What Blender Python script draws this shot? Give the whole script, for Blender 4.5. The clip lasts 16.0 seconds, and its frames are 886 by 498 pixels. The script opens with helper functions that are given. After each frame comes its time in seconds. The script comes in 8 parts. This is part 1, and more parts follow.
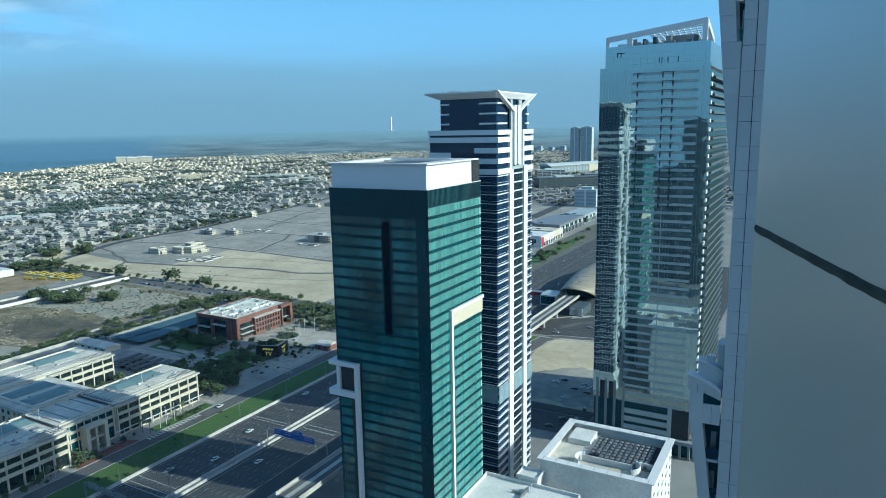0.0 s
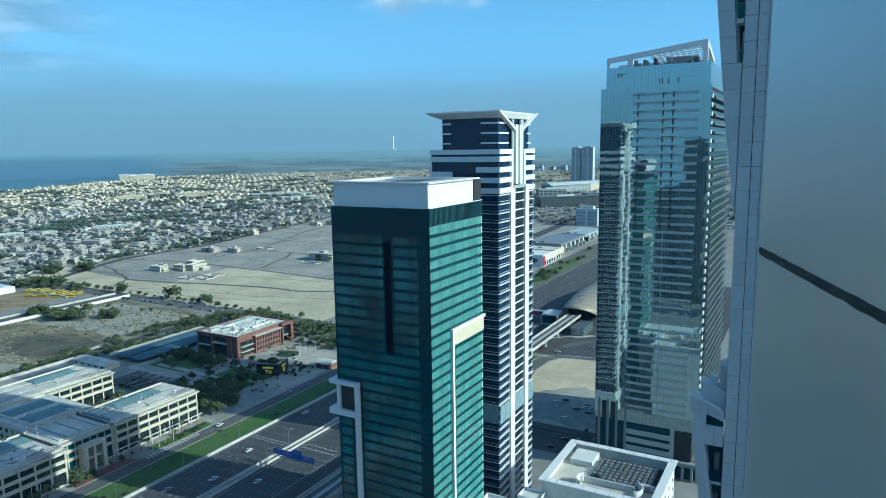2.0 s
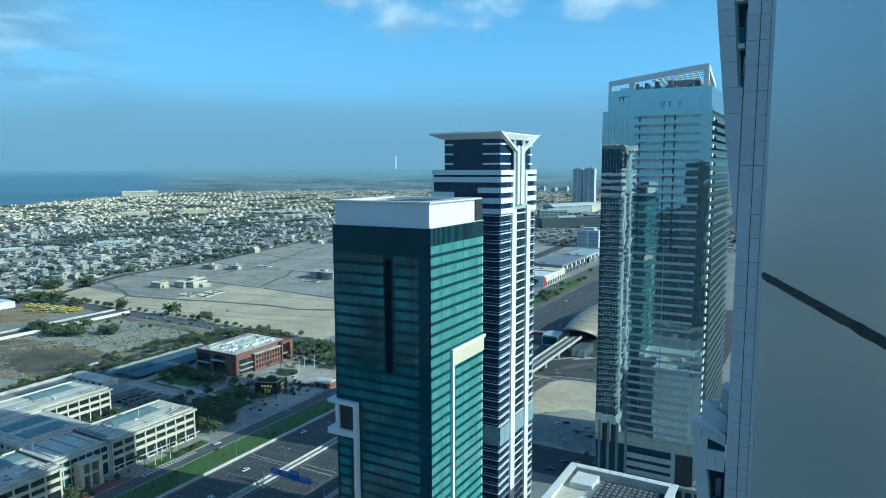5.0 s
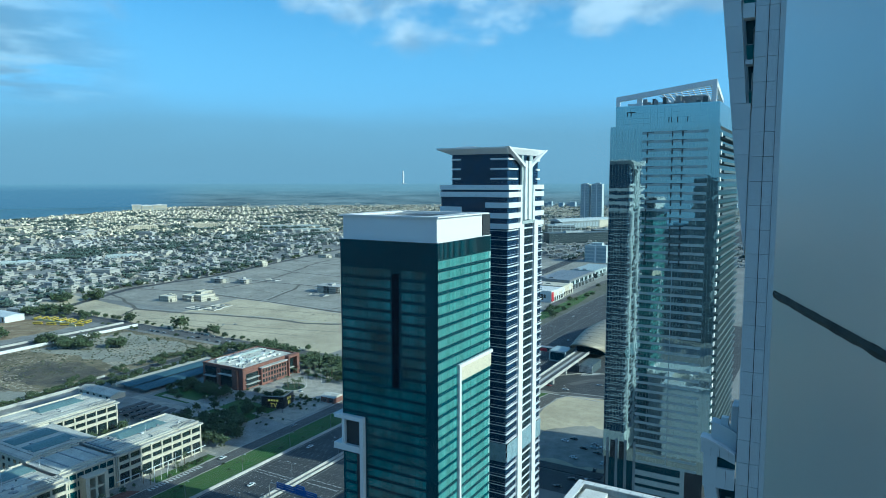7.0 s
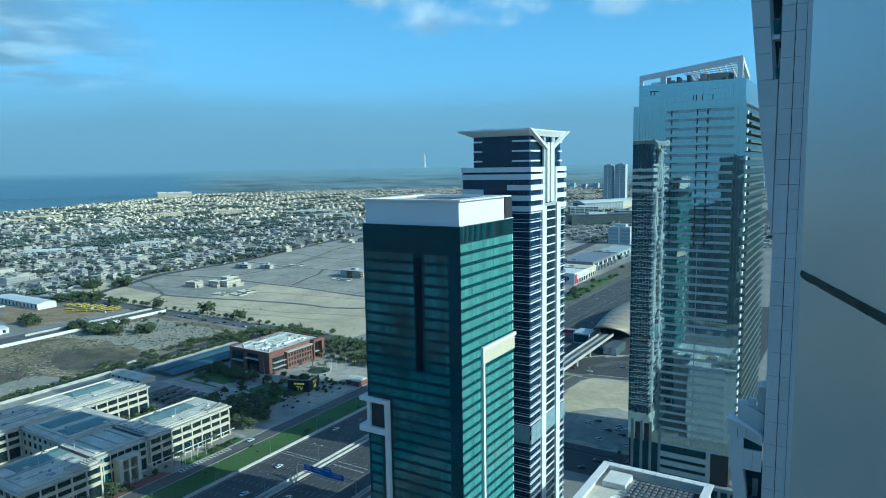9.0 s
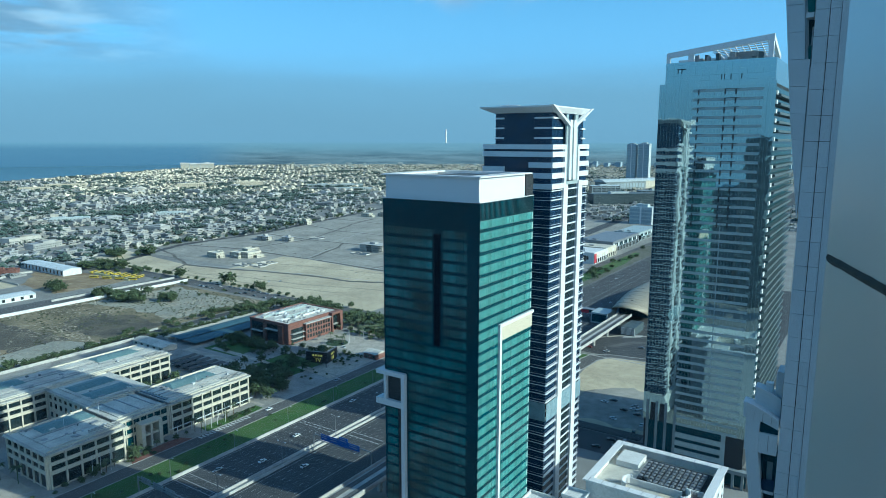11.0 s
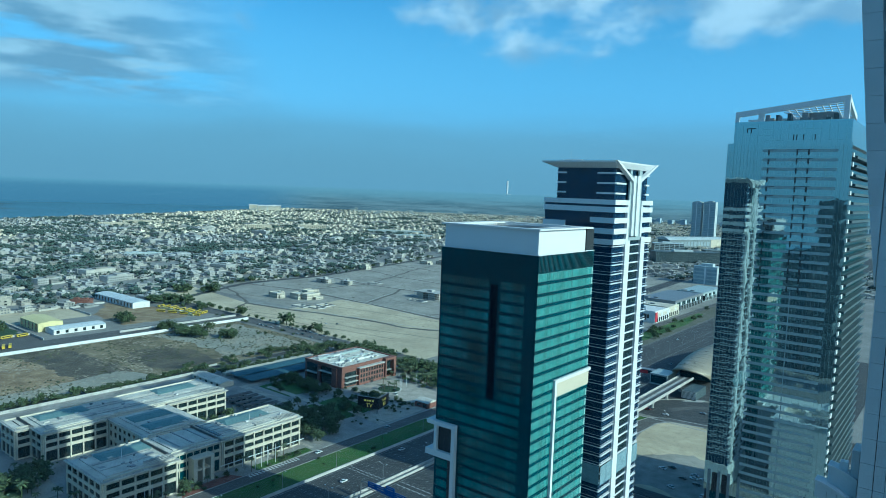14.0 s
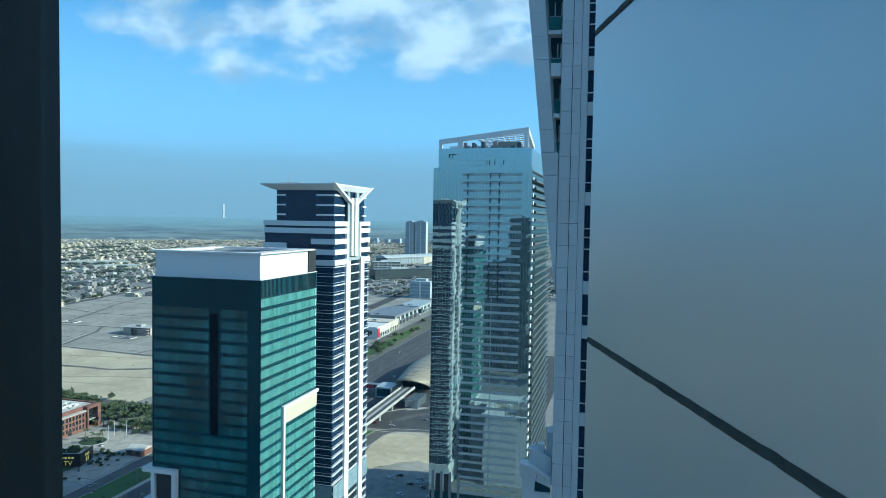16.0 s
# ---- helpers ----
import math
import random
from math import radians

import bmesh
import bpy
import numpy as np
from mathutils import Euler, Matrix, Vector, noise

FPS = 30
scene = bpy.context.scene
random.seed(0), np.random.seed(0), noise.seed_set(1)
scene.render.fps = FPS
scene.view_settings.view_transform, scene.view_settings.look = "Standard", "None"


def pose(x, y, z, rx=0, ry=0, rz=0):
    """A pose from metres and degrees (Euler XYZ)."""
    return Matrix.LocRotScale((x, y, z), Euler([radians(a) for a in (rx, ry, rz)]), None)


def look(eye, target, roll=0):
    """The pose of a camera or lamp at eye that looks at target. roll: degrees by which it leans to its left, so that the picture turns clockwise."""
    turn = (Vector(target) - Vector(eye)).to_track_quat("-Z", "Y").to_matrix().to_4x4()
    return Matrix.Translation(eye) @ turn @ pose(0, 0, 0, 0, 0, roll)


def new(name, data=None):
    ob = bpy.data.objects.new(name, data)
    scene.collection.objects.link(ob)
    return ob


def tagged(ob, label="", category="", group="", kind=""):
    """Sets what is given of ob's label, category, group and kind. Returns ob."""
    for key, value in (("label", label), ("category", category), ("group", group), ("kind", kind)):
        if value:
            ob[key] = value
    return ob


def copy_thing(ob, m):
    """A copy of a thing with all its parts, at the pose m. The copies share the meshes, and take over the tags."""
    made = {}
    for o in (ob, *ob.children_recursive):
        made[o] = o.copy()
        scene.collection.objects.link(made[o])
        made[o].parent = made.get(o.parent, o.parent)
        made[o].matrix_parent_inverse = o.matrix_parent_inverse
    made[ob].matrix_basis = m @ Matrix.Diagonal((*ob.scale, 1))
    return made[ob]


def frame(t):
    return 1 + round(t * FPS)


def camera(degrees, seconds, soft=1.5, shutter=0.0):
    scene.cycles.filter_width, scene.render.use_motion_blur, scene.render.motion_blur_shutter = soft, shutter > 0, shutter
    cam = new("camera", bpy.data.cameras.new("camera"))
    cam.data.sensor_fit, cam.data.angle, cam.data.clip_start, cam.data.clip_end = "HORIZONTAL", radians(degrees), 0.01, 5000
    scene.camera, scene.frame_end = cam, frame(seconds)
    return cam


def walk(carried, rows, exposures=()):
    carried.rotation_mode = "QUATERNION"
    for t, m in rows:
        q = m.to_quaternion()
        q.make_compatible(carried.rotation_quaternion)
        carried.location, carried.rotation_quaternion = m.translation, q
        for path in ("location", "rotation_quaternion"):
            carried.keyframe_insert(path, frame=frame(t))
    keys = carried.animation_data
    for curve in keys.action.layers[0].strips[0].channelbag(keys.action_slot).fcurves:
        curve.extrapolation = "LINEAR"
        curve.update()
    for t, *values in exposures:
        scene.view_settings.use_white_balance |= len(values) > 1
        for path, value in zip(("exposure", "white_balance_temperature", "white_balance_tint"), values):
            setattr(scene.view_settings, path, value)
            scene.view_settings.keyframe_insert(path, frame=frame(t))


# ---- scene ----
# ---- camera and its walk ----
cam = camera(66.96, 16.0, soft=0.6)
# t, x, y, z, yaw, pitch, roll
ROWS = [
    (0.0, 0.045, 0.015, 159.960, 28.95, -10.22, 1.06),
    (0.5, 0.034, 0.010, 159.966, 28.74, -9.68, 0.99),
    (1.0, 0.034, 0.010, 159.970, 28.82, -8.85, 0.88),
    (1.5, 0.035, 0.011, 159.969, 29.26, -8.62, 0.91),
    (2.0, 0.032, 0.010, 159.972, 29.10, -8.62, 0.85),
    (2.5, 0.035, 0.011, 159.978, 29.01, -8.45, 0.96),
    (3.0, 0.034, 0.011, 159.977, 28.69, -8.34, 0.94),
    (3.5, 0.046, 0.016, 159.969, 28.53, -8.38, 0.86),
    (4.0, 0.034, 0.011, 159.976, 28.79, -7.79, 0.68),
    (6.5, 0.020, 0.007, 159.981, 29.63, -6.24, -0.09),
    (7.0, 0.017, 0.008, 159.990, 29.92, -5.68, 0.07),
    (7.5, 0.019, 0.007, 159.989, 30.37, -5.38, 0.41),
    (8.0, 0.023, 0.008, 159.986, 31.33, -6.81, 0.96),
    (8.5, 0.022, 0.006, 159.991, 31.67, -6.85, 0.95),
    (11.0, 0.014, 0.004, 159.986, 33.55, -9.11, -0.09),
    (11.5, 0.012, 0.004, 159.995, 36.98, -8.39, -0.47),
    (12.0, 0.001, 0.000, 160.017, 42.28, -7.15, -0.79),
    (12.5, -0.009, -0.003, 160.038, 47.02, -4.91, 0.05),
    (13.0, -0.019, -0.006, 160.059, 47.95, -5.09, -1.10),
    (13.5, -0.026, -0.019, 160.080, 45.62, -5.30, -1.95),
    (14.0, -0.033, -0.032, 160.101, 38.75, -4.98, -2.06),
    (14.5, -0.034, -0.030, 160.118, 31.55, -4.69, 1.13),
    (15.0, -0.031, 0.021, 160.125, 22.62, -2.59, 0.02),
    (15.5, -0.012, -0.097, 160.127, 17.83, -3.11, -0.03),
    (16.0, -0.007, -0.351, 160.124, 15.16, -2.46, -0.97),
]
walk(cam, [(t, pose(x, y, z, 90 + pitch, roll, yaw)) for t, x, y, z, yaw, pitch, roll in ROWS],
     exposures=[(0.0, 0.70, 6050, 1), (1.5, 0.68, 5900, -2), (4.0, 0.66, 5760, -5), (8.5, 0.60, 5580, -8), (11.0, 0.66, 5720, -5), (11.5, 0.76, 5950, -3), (12.0, 0.60, 5520, -10), (12.5, 0.46, 5320, -14), (13.0, 0.43, 5230, -14), (14.0, 0.47, 5280, -14), (15.0, 0.62, 5580, -7), (16.0, 0.82, 6000, -1)])

# ---- sky, sun, exposure ----
SUN_TO = Vector((1.0, 0.16, 0.48)).normalized()          # towards the sun
sun_elevation = math.asin(SUN_TO.z)
sun_heading = math.atan2(SUN_TO.x, SUN_TO.y)

world = bpy.data.worlds.new("sky")
scene.world = world
world.use_nodes = True
wn, wl = world.node_tree.nodes, world.node_tree.links
wn.clear()
w_out = wn.new("ShaderNodeOutputWorld")
w_bg = wn.new("ShaderNodeBackground")
w_bg.inputs["Strength"].default_value = 0.10
sky = wn.new("ShaderNodeTexSky")
sky.sky_type, sky.sun_disc = "NISHITA", False
sky.sun_elevation, sky.sun_rotation = sun_elevation, sun_heading
sky.air_density, sky.dust_density, sky.ozone_density = 1.0, 1.2, 2.0
# haze, a pale veil above it, and clouds: noise over the direction
w_tc = wn.new("ShaderNodeTexCoord")
w_sep = wn.new("ShaderNodeSeparateXYZ")
wl.new(w_tc.outputs["Generated"], w_sep.inputs[0])


def wmath(op, a, b=None, clamp=False):
    n = wn.new("ShaderNodeMath")
    n.operation, n.use_clamp = op, clamp
    for i, v in enumerate((a, b)):
        if v is None:
            continue
        if isinstance(v, (int, float)):
            n.inputs[i].default_value = v
        else:
            wl.new(v, n.inputs[i])
    return n.outputs[0]


def wrange(v, a, b, c, d):
    n = wn.new("ShaderNodeMapRange")
    n.interpolation_type = "SMOOTHSTEP"
    for key, q in (("From Min", a), ("From Max", b), ("To Min", c), ("To Max", d)):
        n.inputs[key].default_value = q
    wl.new(v, n.inputs["Value"])
    return n.outputs[0]


def wnoise(scale, stretch, detail, rough=0.5, shift=0.0):
    mp = wn.new("ShaderNodeMapping")
    mp.inputs["Scale"].default_value = (1.0, 1.0, stretch)
    mp.inputs["Location"].default_value = (shift, shift * 0.7, shift * 0.3)
    n = wn.new("ShaderNodeTexNoise")
    n.inputs["Scale"].default_value, n.inputs["Detail"].default_value, n.inputs["Roughness"].default_value = scale, detail, rough
    wl.new(w_tc.outputs["Generated"], mp.inputs["Vector"])
    wl.new(mp.outputs[0], n.inputs["Vector"])
    return n.outputs[0]


def wmix(fac, a, b):
    n = wn.new("ShaderNodeMix")
    n.data_type = "RGBA"
    wl.new(fac, n.inputs["Factor"])
    for key, v in (("A", a), ("B", b)):
        if isinstance(v, tuple):
            n.inputs[key].default_value = v
        else:
            wl.new(v, n.inputs[key])
    return n.outputs["Result"]


def toward(heading, near, far):
    """1 towards a heading, 0 away from it."""
    d = wmath("ADD", wmath("MULTIPLY", w_sep.outputs["X"], -math.sin(radians(heading))), wmath("MULTIPLY", w_sep.outputs["Y"], math.cos(radians(heading))))
    return wrange(d, far, near, 0.0, 1.0)


up = w_sep.outputs["Z"]
w_sat = wn.new("ShaderNodeHueSaturation")
w_sat.inputs["Saturation"].default_value, w_sat.inputs["Value"].default_value = 1.35, 1.2
wl.new(sky.outputs[0], w_sat.inputs["Color"])
veil = wmix(wrange(up, 0.08, 0.36, 0.8, 0.0), w_sat.outputs[0], (1.6, 3.75, 6.5, 1))
edge = wmath("ADD", up, wmath("MULTIPLY", wmath("SUBTRACT", wnoise(3.0, 7.0, 3.0), 0.5), 0.06))
low = wmix(wrange(edge, 0.0, 0.15, 0.92, 0.0), veil, (1.62, 2.62, 3.55, 1))
bank = wmix(wrange(edge, 0.050, 0.125, 0.62, 0.0), low, (1.62, 2.80, 3.90, 1))
# layered grey streaks to seaward, puffy cloud over the road
streak = wmath("MULTIPLY", wrange(wnoise(3.0, 7.0, 8.0, 0.55, 2.3), 0.42, 0.52, 0.0, 0.95), wmath("MULTIPLY", toward(80, 0.96, 0.87), wrange(up, 0.09, 0.13, 0.0, 1.0)))
shade = wrange(wnoise(9.0, 5.0, 5.0, 0.5, 2.4), 0.42, 0.66, 0.0, 1.0)
layer = wmix(streak, bank, wmix(shade, (1.75, 2.75, 3.95, 1), (3.6, 4.7, 5.9, 1)))
high = wmath("MULTIPLY", wrange(up, 0.17, 0.27, 0.0, 1.0), toward(14, 0.985, 0.79))
body = wmath("ADD", wnoise(7.5, 1.8, 8.0, 0.52, 0.9), wmath("MULTIPLY", high, 0.25))
body = wmath("ADD", body, wrange(up, 0.42, 0.8, 0.0, 0.07))
puff = wmath("MULTIPLY", wrange(body, 0.55, 0.74, 0.0, 0.95), wrange(up, 0.15, 0.21, 0.0, 1.0))
tone = wrange(wnoise(13.0, 1.6, 5.0, 0.5, 0.68), 0.36, 0.64, 0.0, 1.0)
cloud = wmix(tone, (2.3, 3.4, 4.9, 1), (4.5, 5.4, 6.7, 1))
wl.new(wmix(puff, layer, cloud), w_bg.inputs["Color"])
wl.new(w_bg.outputs[0], w_out.inputs[0])

sun = new("sun", bpy.data.lights.new("sun", "SUN"))
sun.data.energy, sun.data.angle, sun.data.color = 3.7, radians(0.53), (1.0, 0.93, 0.8)
sun.matrix_world = look((0, 0, 400), Vector((0, 0, 400)) - SUN_TO)

# ---- helpers of this scene ----
def add_box(bm, x0, x1, y0, y1, z0, z1):
    v = [bm.verts.new(p) for p in ((x0, y0, z0), (x1, y0, z0), (x1, y1, z0), (x0, y1, z0),
                                   (x0, y0, z1), (x1, y0, z1), (x1, y1, z1), (x0, y1, z1))]
    for f in ((3, 2, 1, 0), (4, 5, 6, 7), (0, 1, 5, 4), (1, 2, 6, 5), (2, 3, 7, 6), (3, 0, 4, 7)):
        bm.faces.new([v[i] for i in f])
    return v


def add_prism(bm, poly, z0, z1):
    """poly: (x, y) anticlockwise."""
    lo = [bm.verts.new((x, y, z0)) for x, y in poly]
    hi = [bm.verts.new((x, y, z1)) for x, y in poly]
    bm.faces.new(lo[::-1])
    bm.faces.new(hi)
    n = len(poly)
    for i in range(n):
        j = (i + 1) % n
        bm.faces.new((lo[i], lo[j], hi[j], hi[i]))


def add_tube(bm, a, b, r0, r1, n=8):
    a, b = Vector(a), Vector(b)
    d = (b - a).normalized()
    u = d.orthogonal().normalized()
    w = d.cross(u)
    ra = [bm.verts.new(a + (u * math.cos(k * math.tau / n) + w * math.sin(k * math.tau / n)) * r0) for k in range(n)]
    rb = [bm.verts.new(b + (u * math.cos(k * math.tau / n) + w * math.sin(k * math.tau / n)) * r1) for k in range(n)]
    for k in range(n):
        j = (k + 1) % n
        bm.faces.new((ra[k], ra[j], rb[j], rb[k]))
    bm.faces.new(ra[::-1])
    bm.faces.new(rb)


def mesh_of(name, bm, material, smooth=False):
    me = bpy.data.meshes.new(name)
    bm.to_mesh(me)
    bm.free()
    if material:
        me.materials.append(material)
    if smooth:
        for p in me.polygons:
            p.use_smooth = True
    return me


def part(name, bm, material, parent, label="", smooth=False):
    ob = new(name, mesh_of(name, bm, material, smooth))
    if parent is not None:
        ob.parent = parent
    return tagged(ob, label=label)


def boxes(*specs):
    bm = bmesh.new()
    for s in specs:
        add_box(bm, *s)
    return bm


def thing(name, label, category, at=(0, 0, 0), group="", kind="", turn=0.0):
    ob = new(name)
    ob.empty_display_size = 0.5
    ob.matrix_basis = pose(*at, 0, 0, turn)
    return tagged(ob, label, category, group, kind)


def setting(name, bm, material, label, category, smooth=False, kind="structure"):
    ob = new(name, mesh_of(name, bm, material, smooth))
    return tagged(ob, label, category, "", kind)


# ---- materials ----
def mat(name, color, rough=0.6, metal=0.0, spec=0.5, vary=0.0, scale=1.0, color2=None, bump=0.0, bump_scale=8.0,
        rand=0.0, island=0.0, stain=0.0, stain_scale=0.15, fine=0.22):
    m = bpy.data.materials.new(name)
    m.use_nodes = True
    nt = m.node_tree
    N, Lk = nt.nodes, nt.links
    b = N["Principled BSDF"]
    b.inputs["Roughness"].default_value = rough
    b.inputs["Metallic"].default_value = metal
    b.inputs["Specular IOR Level"].default_value = spec
    c = (*color, 1.0)
    geo = N.new("ShaderNodeNewGeometry")
    out = None

    def mixc(fac, a, bcol, blend="MIX"):
        x = N.new("ShaderNodeMix")
        x.data_type, x.blend_type = "RGBA", blend
        for key, v in (("Factor", fac), ("A", a), ("B", bcol)):
            if isinstance(v, (int, float)):
                x.inputs[key].default_value = v
            elif isinstance(v, tuple):
                x.inputs[key].default_value = v
            else:
                Lk.new(v, x.inputs[key])
        return x.outputs["Result"]

    def noise_at(sc, detail=5.0, lo=0.35, hi=0.65):
        n = N.new("ShaderNodeTexNoise")
        n.inputs["Scale"].default_value, n.inputs["Detail"].default_value = sc, detail
        Lk.new(geo.outputs["Position"], n.inputs["Vector"])
        r = N.new("ShaderNodeMapRange")
        r.inputs["From Min"].default_value, r.inputs["From Max"].default_value = lo, hi
        Lk.new(n.outputs[0], r.inputs["Value"])
        return r.outputs[0]

    cur = c
    if color2 is not None or vary:
        c2 = (*color2, 1.0) if color2 is not None else tuple(min(1, v * (1 - vary)) for v in color) + (1.0,)
        cur = mixc(noise_at(scale), cur, c2)
        grain = noise_at(scale * 9, 3.0, 0.3, 0.7)
        cur = mixc(grain, cur, mixc(fine, cur, (0.0, 0.0, 0.0, 1)))
    if stain:
        s = noise_at(stain_scale, 6.0, 0.5, 0.72)
        ml = N.new("ShaderNodeMath")
        ml.operation = "MULTIPLY"
        Lk.new(s, ml.inputs[0])
        ml.inputs[1].default_value = stain
        cur = mixc(ml.outputs[0], cur, tuple(v * 0.45 for v in color) + (1.0,))
    if rand or island:
        if rand:
            oi = N.new("ShaderNodeObjectInfo")
            src = oi.outputs["Random"]
        else:
            src = geo.outputs["Random Per Island"]
        r = N.new("ShaderNodeMapRange")
        k = rand or island
        r.inputs["To Min"].default_value, r.inputs["To Max"].default_value = 1 - k, 1 + k * 0.6
        Lk.new(src, r.inputs["Value"])
        h = N.new("ShaderNodeHueSaturation")
        Lk.new(r.outputs[0], h.inputs["Value"])
        if isinstance(cur, tuple):
            h.inputs["Color"].default_value = cur
        else:
            Lk.new(cur, h.inputs["Color"])
        cur = h.outputs[0]
    if isinstance(cur, tuple):
        b.inputs["Base Color"].default_value = cur
    else:
        Lk.new(cur, b.inputs["Base Color"])
    if bump:
        n = N.new("ShaderNodeTexNoise")
        n.inputs["Scale"].default_value, n.inputs["Detail"].default_value = bump_scale, 3.0
        Lk.new(geo.outputs["Position"], n.inputs["Vector"])
        bp = N.new("ShaderNodeBump")
        bp.inputs["Strength"].default_value, bp.inputs["Distance"].default_value = 1.0, bump
        Lk.new(n.outputs[0], bp.inputs["Height"])
        Lk.new(bp.outputs[0], b.inputs["Normal"])
    return m


M = {}
M["sand"] = mat("sand", (0.60, 0.51, 0.35), 0.95, vary=0.25, scale=0.02, stain=0.5, stain_scale=0.014)
M["earth"] = mat("earth", (0.30, 0.245, 0.15), 0.95, color2=(0.13, 0.11, 0.06), scale=0.03, stain=0.7, stain_scale=0.09, fine=0.5)
M["ground"] = mat("ground", (0.29, 0.285, 0.26), 0.95, color2=(0.19, 0.19, 0.18), scale=0.01, stain=0.5, stain_scale=0.03)
M["asphalt"] = mat("asphalt", (0.068, 0.070, 0.071), 0.85, vary=0.25, scale=0.08, stain=0.3, stain_scale=0.05)
M["road"] = mat("road", (0.125, 0.122, 0.118), 0.9, vary=0.25, scale=0.06, stain=0.3, stain_scale=0.04)
M["paving"] = mat("paving", (0.37, 0.36, 0.33), 0.9, vary=0.35, scale=0.08, stain=0.45, stain_scale=0.06)
M["grass"] = mat("grass", (0.045, 0.125, 0.022), 0.95, color2=(0.085, 0.13, 0.038), scale=0.08, stain=0.5, stain_scale=0.03)
M["dark_grass"] = mat("dark_lawn", (0.030, 0.070, 0.030), 0.95, color2=(0.045, 0.085, 0.045), scale=0.05, stain=0.4, stain_scale=0.03)
M["sea"] = mat("sea", (0.115, 0.235, 0.31), 0.6, vary=0.12, scale=0.003, spec=0.2)
M["concrete"] = mat("concrete", (0.50, 0.49, 0.46), 0.85, vary=0.2, scale=0.2, stain=0.35, stain_scale=0.1)
M["marking"] = mat("marking", (0.58, 0.58, 0.56), 0.7, vary=0.15, scale=1.0)
M["white"] = mat("white_cladding", (0.68, 0.68, 0.68), 0.45, vary=0.04, scale=0.12, stain=0.05, stain_scale=0.2, fine=0.04)
M["whitewall"] = mat("white_render", (0.72, 0.72, 0.70), 0.8, vary=0.1, scale=0.15, stain=0.25, stain_scale=0.12)
M["cream"] = mat("cream_stone", (0.66, 0.60, 0.48), 0.75, vary=0.12, scale=0.2, stain=0.2, stain_scale=0.15)
M["roof"] = mat("roof_screed", (0.66, 0.63, 0.55), 0.9, vary=0.25, scale=0.12, stain=0.4, stain_scale=0.1)
M["tealroof"] = mat("teal_roof_sheet", (0.17, 0.27, 0.27), 0.6, vary=0.15, scale=0.1, stain=0.2, stain_scale=0.08)
M["blueroof"] = mat("blue_shade_sheet", (0.055, 0.125, 0.16), 0.7, vary=0.2, scale=0.1)
# mottled second tone of the green glass stands in for cloudy reflections
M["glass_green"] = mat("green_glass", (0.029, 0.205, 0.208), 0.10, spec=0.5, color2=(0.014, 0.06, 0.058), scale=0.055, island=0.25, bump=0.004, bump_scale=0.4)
M["glass_dark"] = mat("dark_glass", (0.005, 0.058, 0.078), 0.08, spec=0.13, color2=(0.007, 0.040, 0.050), scale=0.07, bump=0.004, bump_scale=0.4)
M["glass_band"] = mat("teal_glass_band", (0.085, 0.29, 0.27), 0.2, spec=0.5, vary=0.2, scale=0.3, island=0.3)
M["pale_glass"] = mat("pale_blue_glass", (0.27, 0.38, 0.43), 0.25, spec=0.5, vary=0.25, scale=0.4)
M["glass_navy"] = mat("navy_glass", (0.013, 0.038, 0.085), 0.10, spec=0.3, vary=0.4, scale=0.2)
M["mirror"] = mat("mirror_glass", (0.38, 0.50, 0.52), 0.02, metal=0.9, spec=0.6, bump=0.010, bump_scale=0.32)
M["band_grey"] = mat("grey_spandrel", (0.40, 0.47, 0.47), 0.4, vary=0.15, scale=0.2)
M["window"] = mat("window_glass", (0.02, 0.035, 0.04), 0.1, spec=0.8, vary=0.3, scale=0.3)
M["brick"] = mat("red_brick", (0.235, 0.108, 0.084), 0.85, vary=0.25, scale=0.3, stain=0.2)
M["metal"] = mat("grey_metal", (0.34, 0.35, 0.36), 0.5, metal=0.6, vary=0.15, scale=0.5)
M["dark"] = mat("dark_opening", (0.02, 0.024, 0.028), 0.7, vary=0.2, scale=0.5)
M["tan"] = mat("tan_panel", (0.62, 0.55, 0.42), 0.6, vary=0.08, scale=0.3)
M["panel"] = mat("aluminium_panel", (0.62, 0.635, 0.64), 0.34, metal=0.45, vary=0.03, scale=0.5, stain=0.02, stain_scale=0.6, fine=0.015)
M["cladding"] = mat("grey_cladding", (0.64, 0.66, 0.665), 0.45, metal=0.1, vary=0.06, scale=0.3, rand=0.06, fine=0.06)
M["joint"] = mat("joint_sealant", (0.064, 0.068, 0.056), 0.9, color2=(0.022, 0.024, 0.021), scale=14.0, bump=0.004, bump_scale=40.0)
M["frame"] = mat("window_frame_paint", (0.06, 0.06, 0.058), 0.5, vary=0.15, scale=6.0)
M["plaster"] = mat("room_plaster", (0.35, 0.35, 0.34), 0.9, vary=0.08, scale=2.0)
M["leaf"] = mat("foliage", (0.082, 0.122, 0.054), 0.9, island=0.55, vary=0.4, scale=0.4)
# paler bluish green stands in for haze over the suburb trees
M["leaf_far"] = mat("haze_toned_foliage", (0.070, 0.108, 0.092), 0.95, island=0.4, vary=0.3, scale=0.1)
M["palm_leaf"] = mat("palm_fronds", (0.125, 0.155, 0.080), 0.85, island=0.4, vary=0.3, scale=0.5)
M["bark"] = mat("bark", (0.16, 0.12, 0.08), 0.95, vary=0.3, scale=3.0)
# grey-blue stands in for cloud shade and haze over the near suburb
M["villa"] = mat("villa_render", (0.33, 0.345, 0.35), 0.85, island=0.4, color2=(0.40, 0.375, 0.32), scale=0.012)
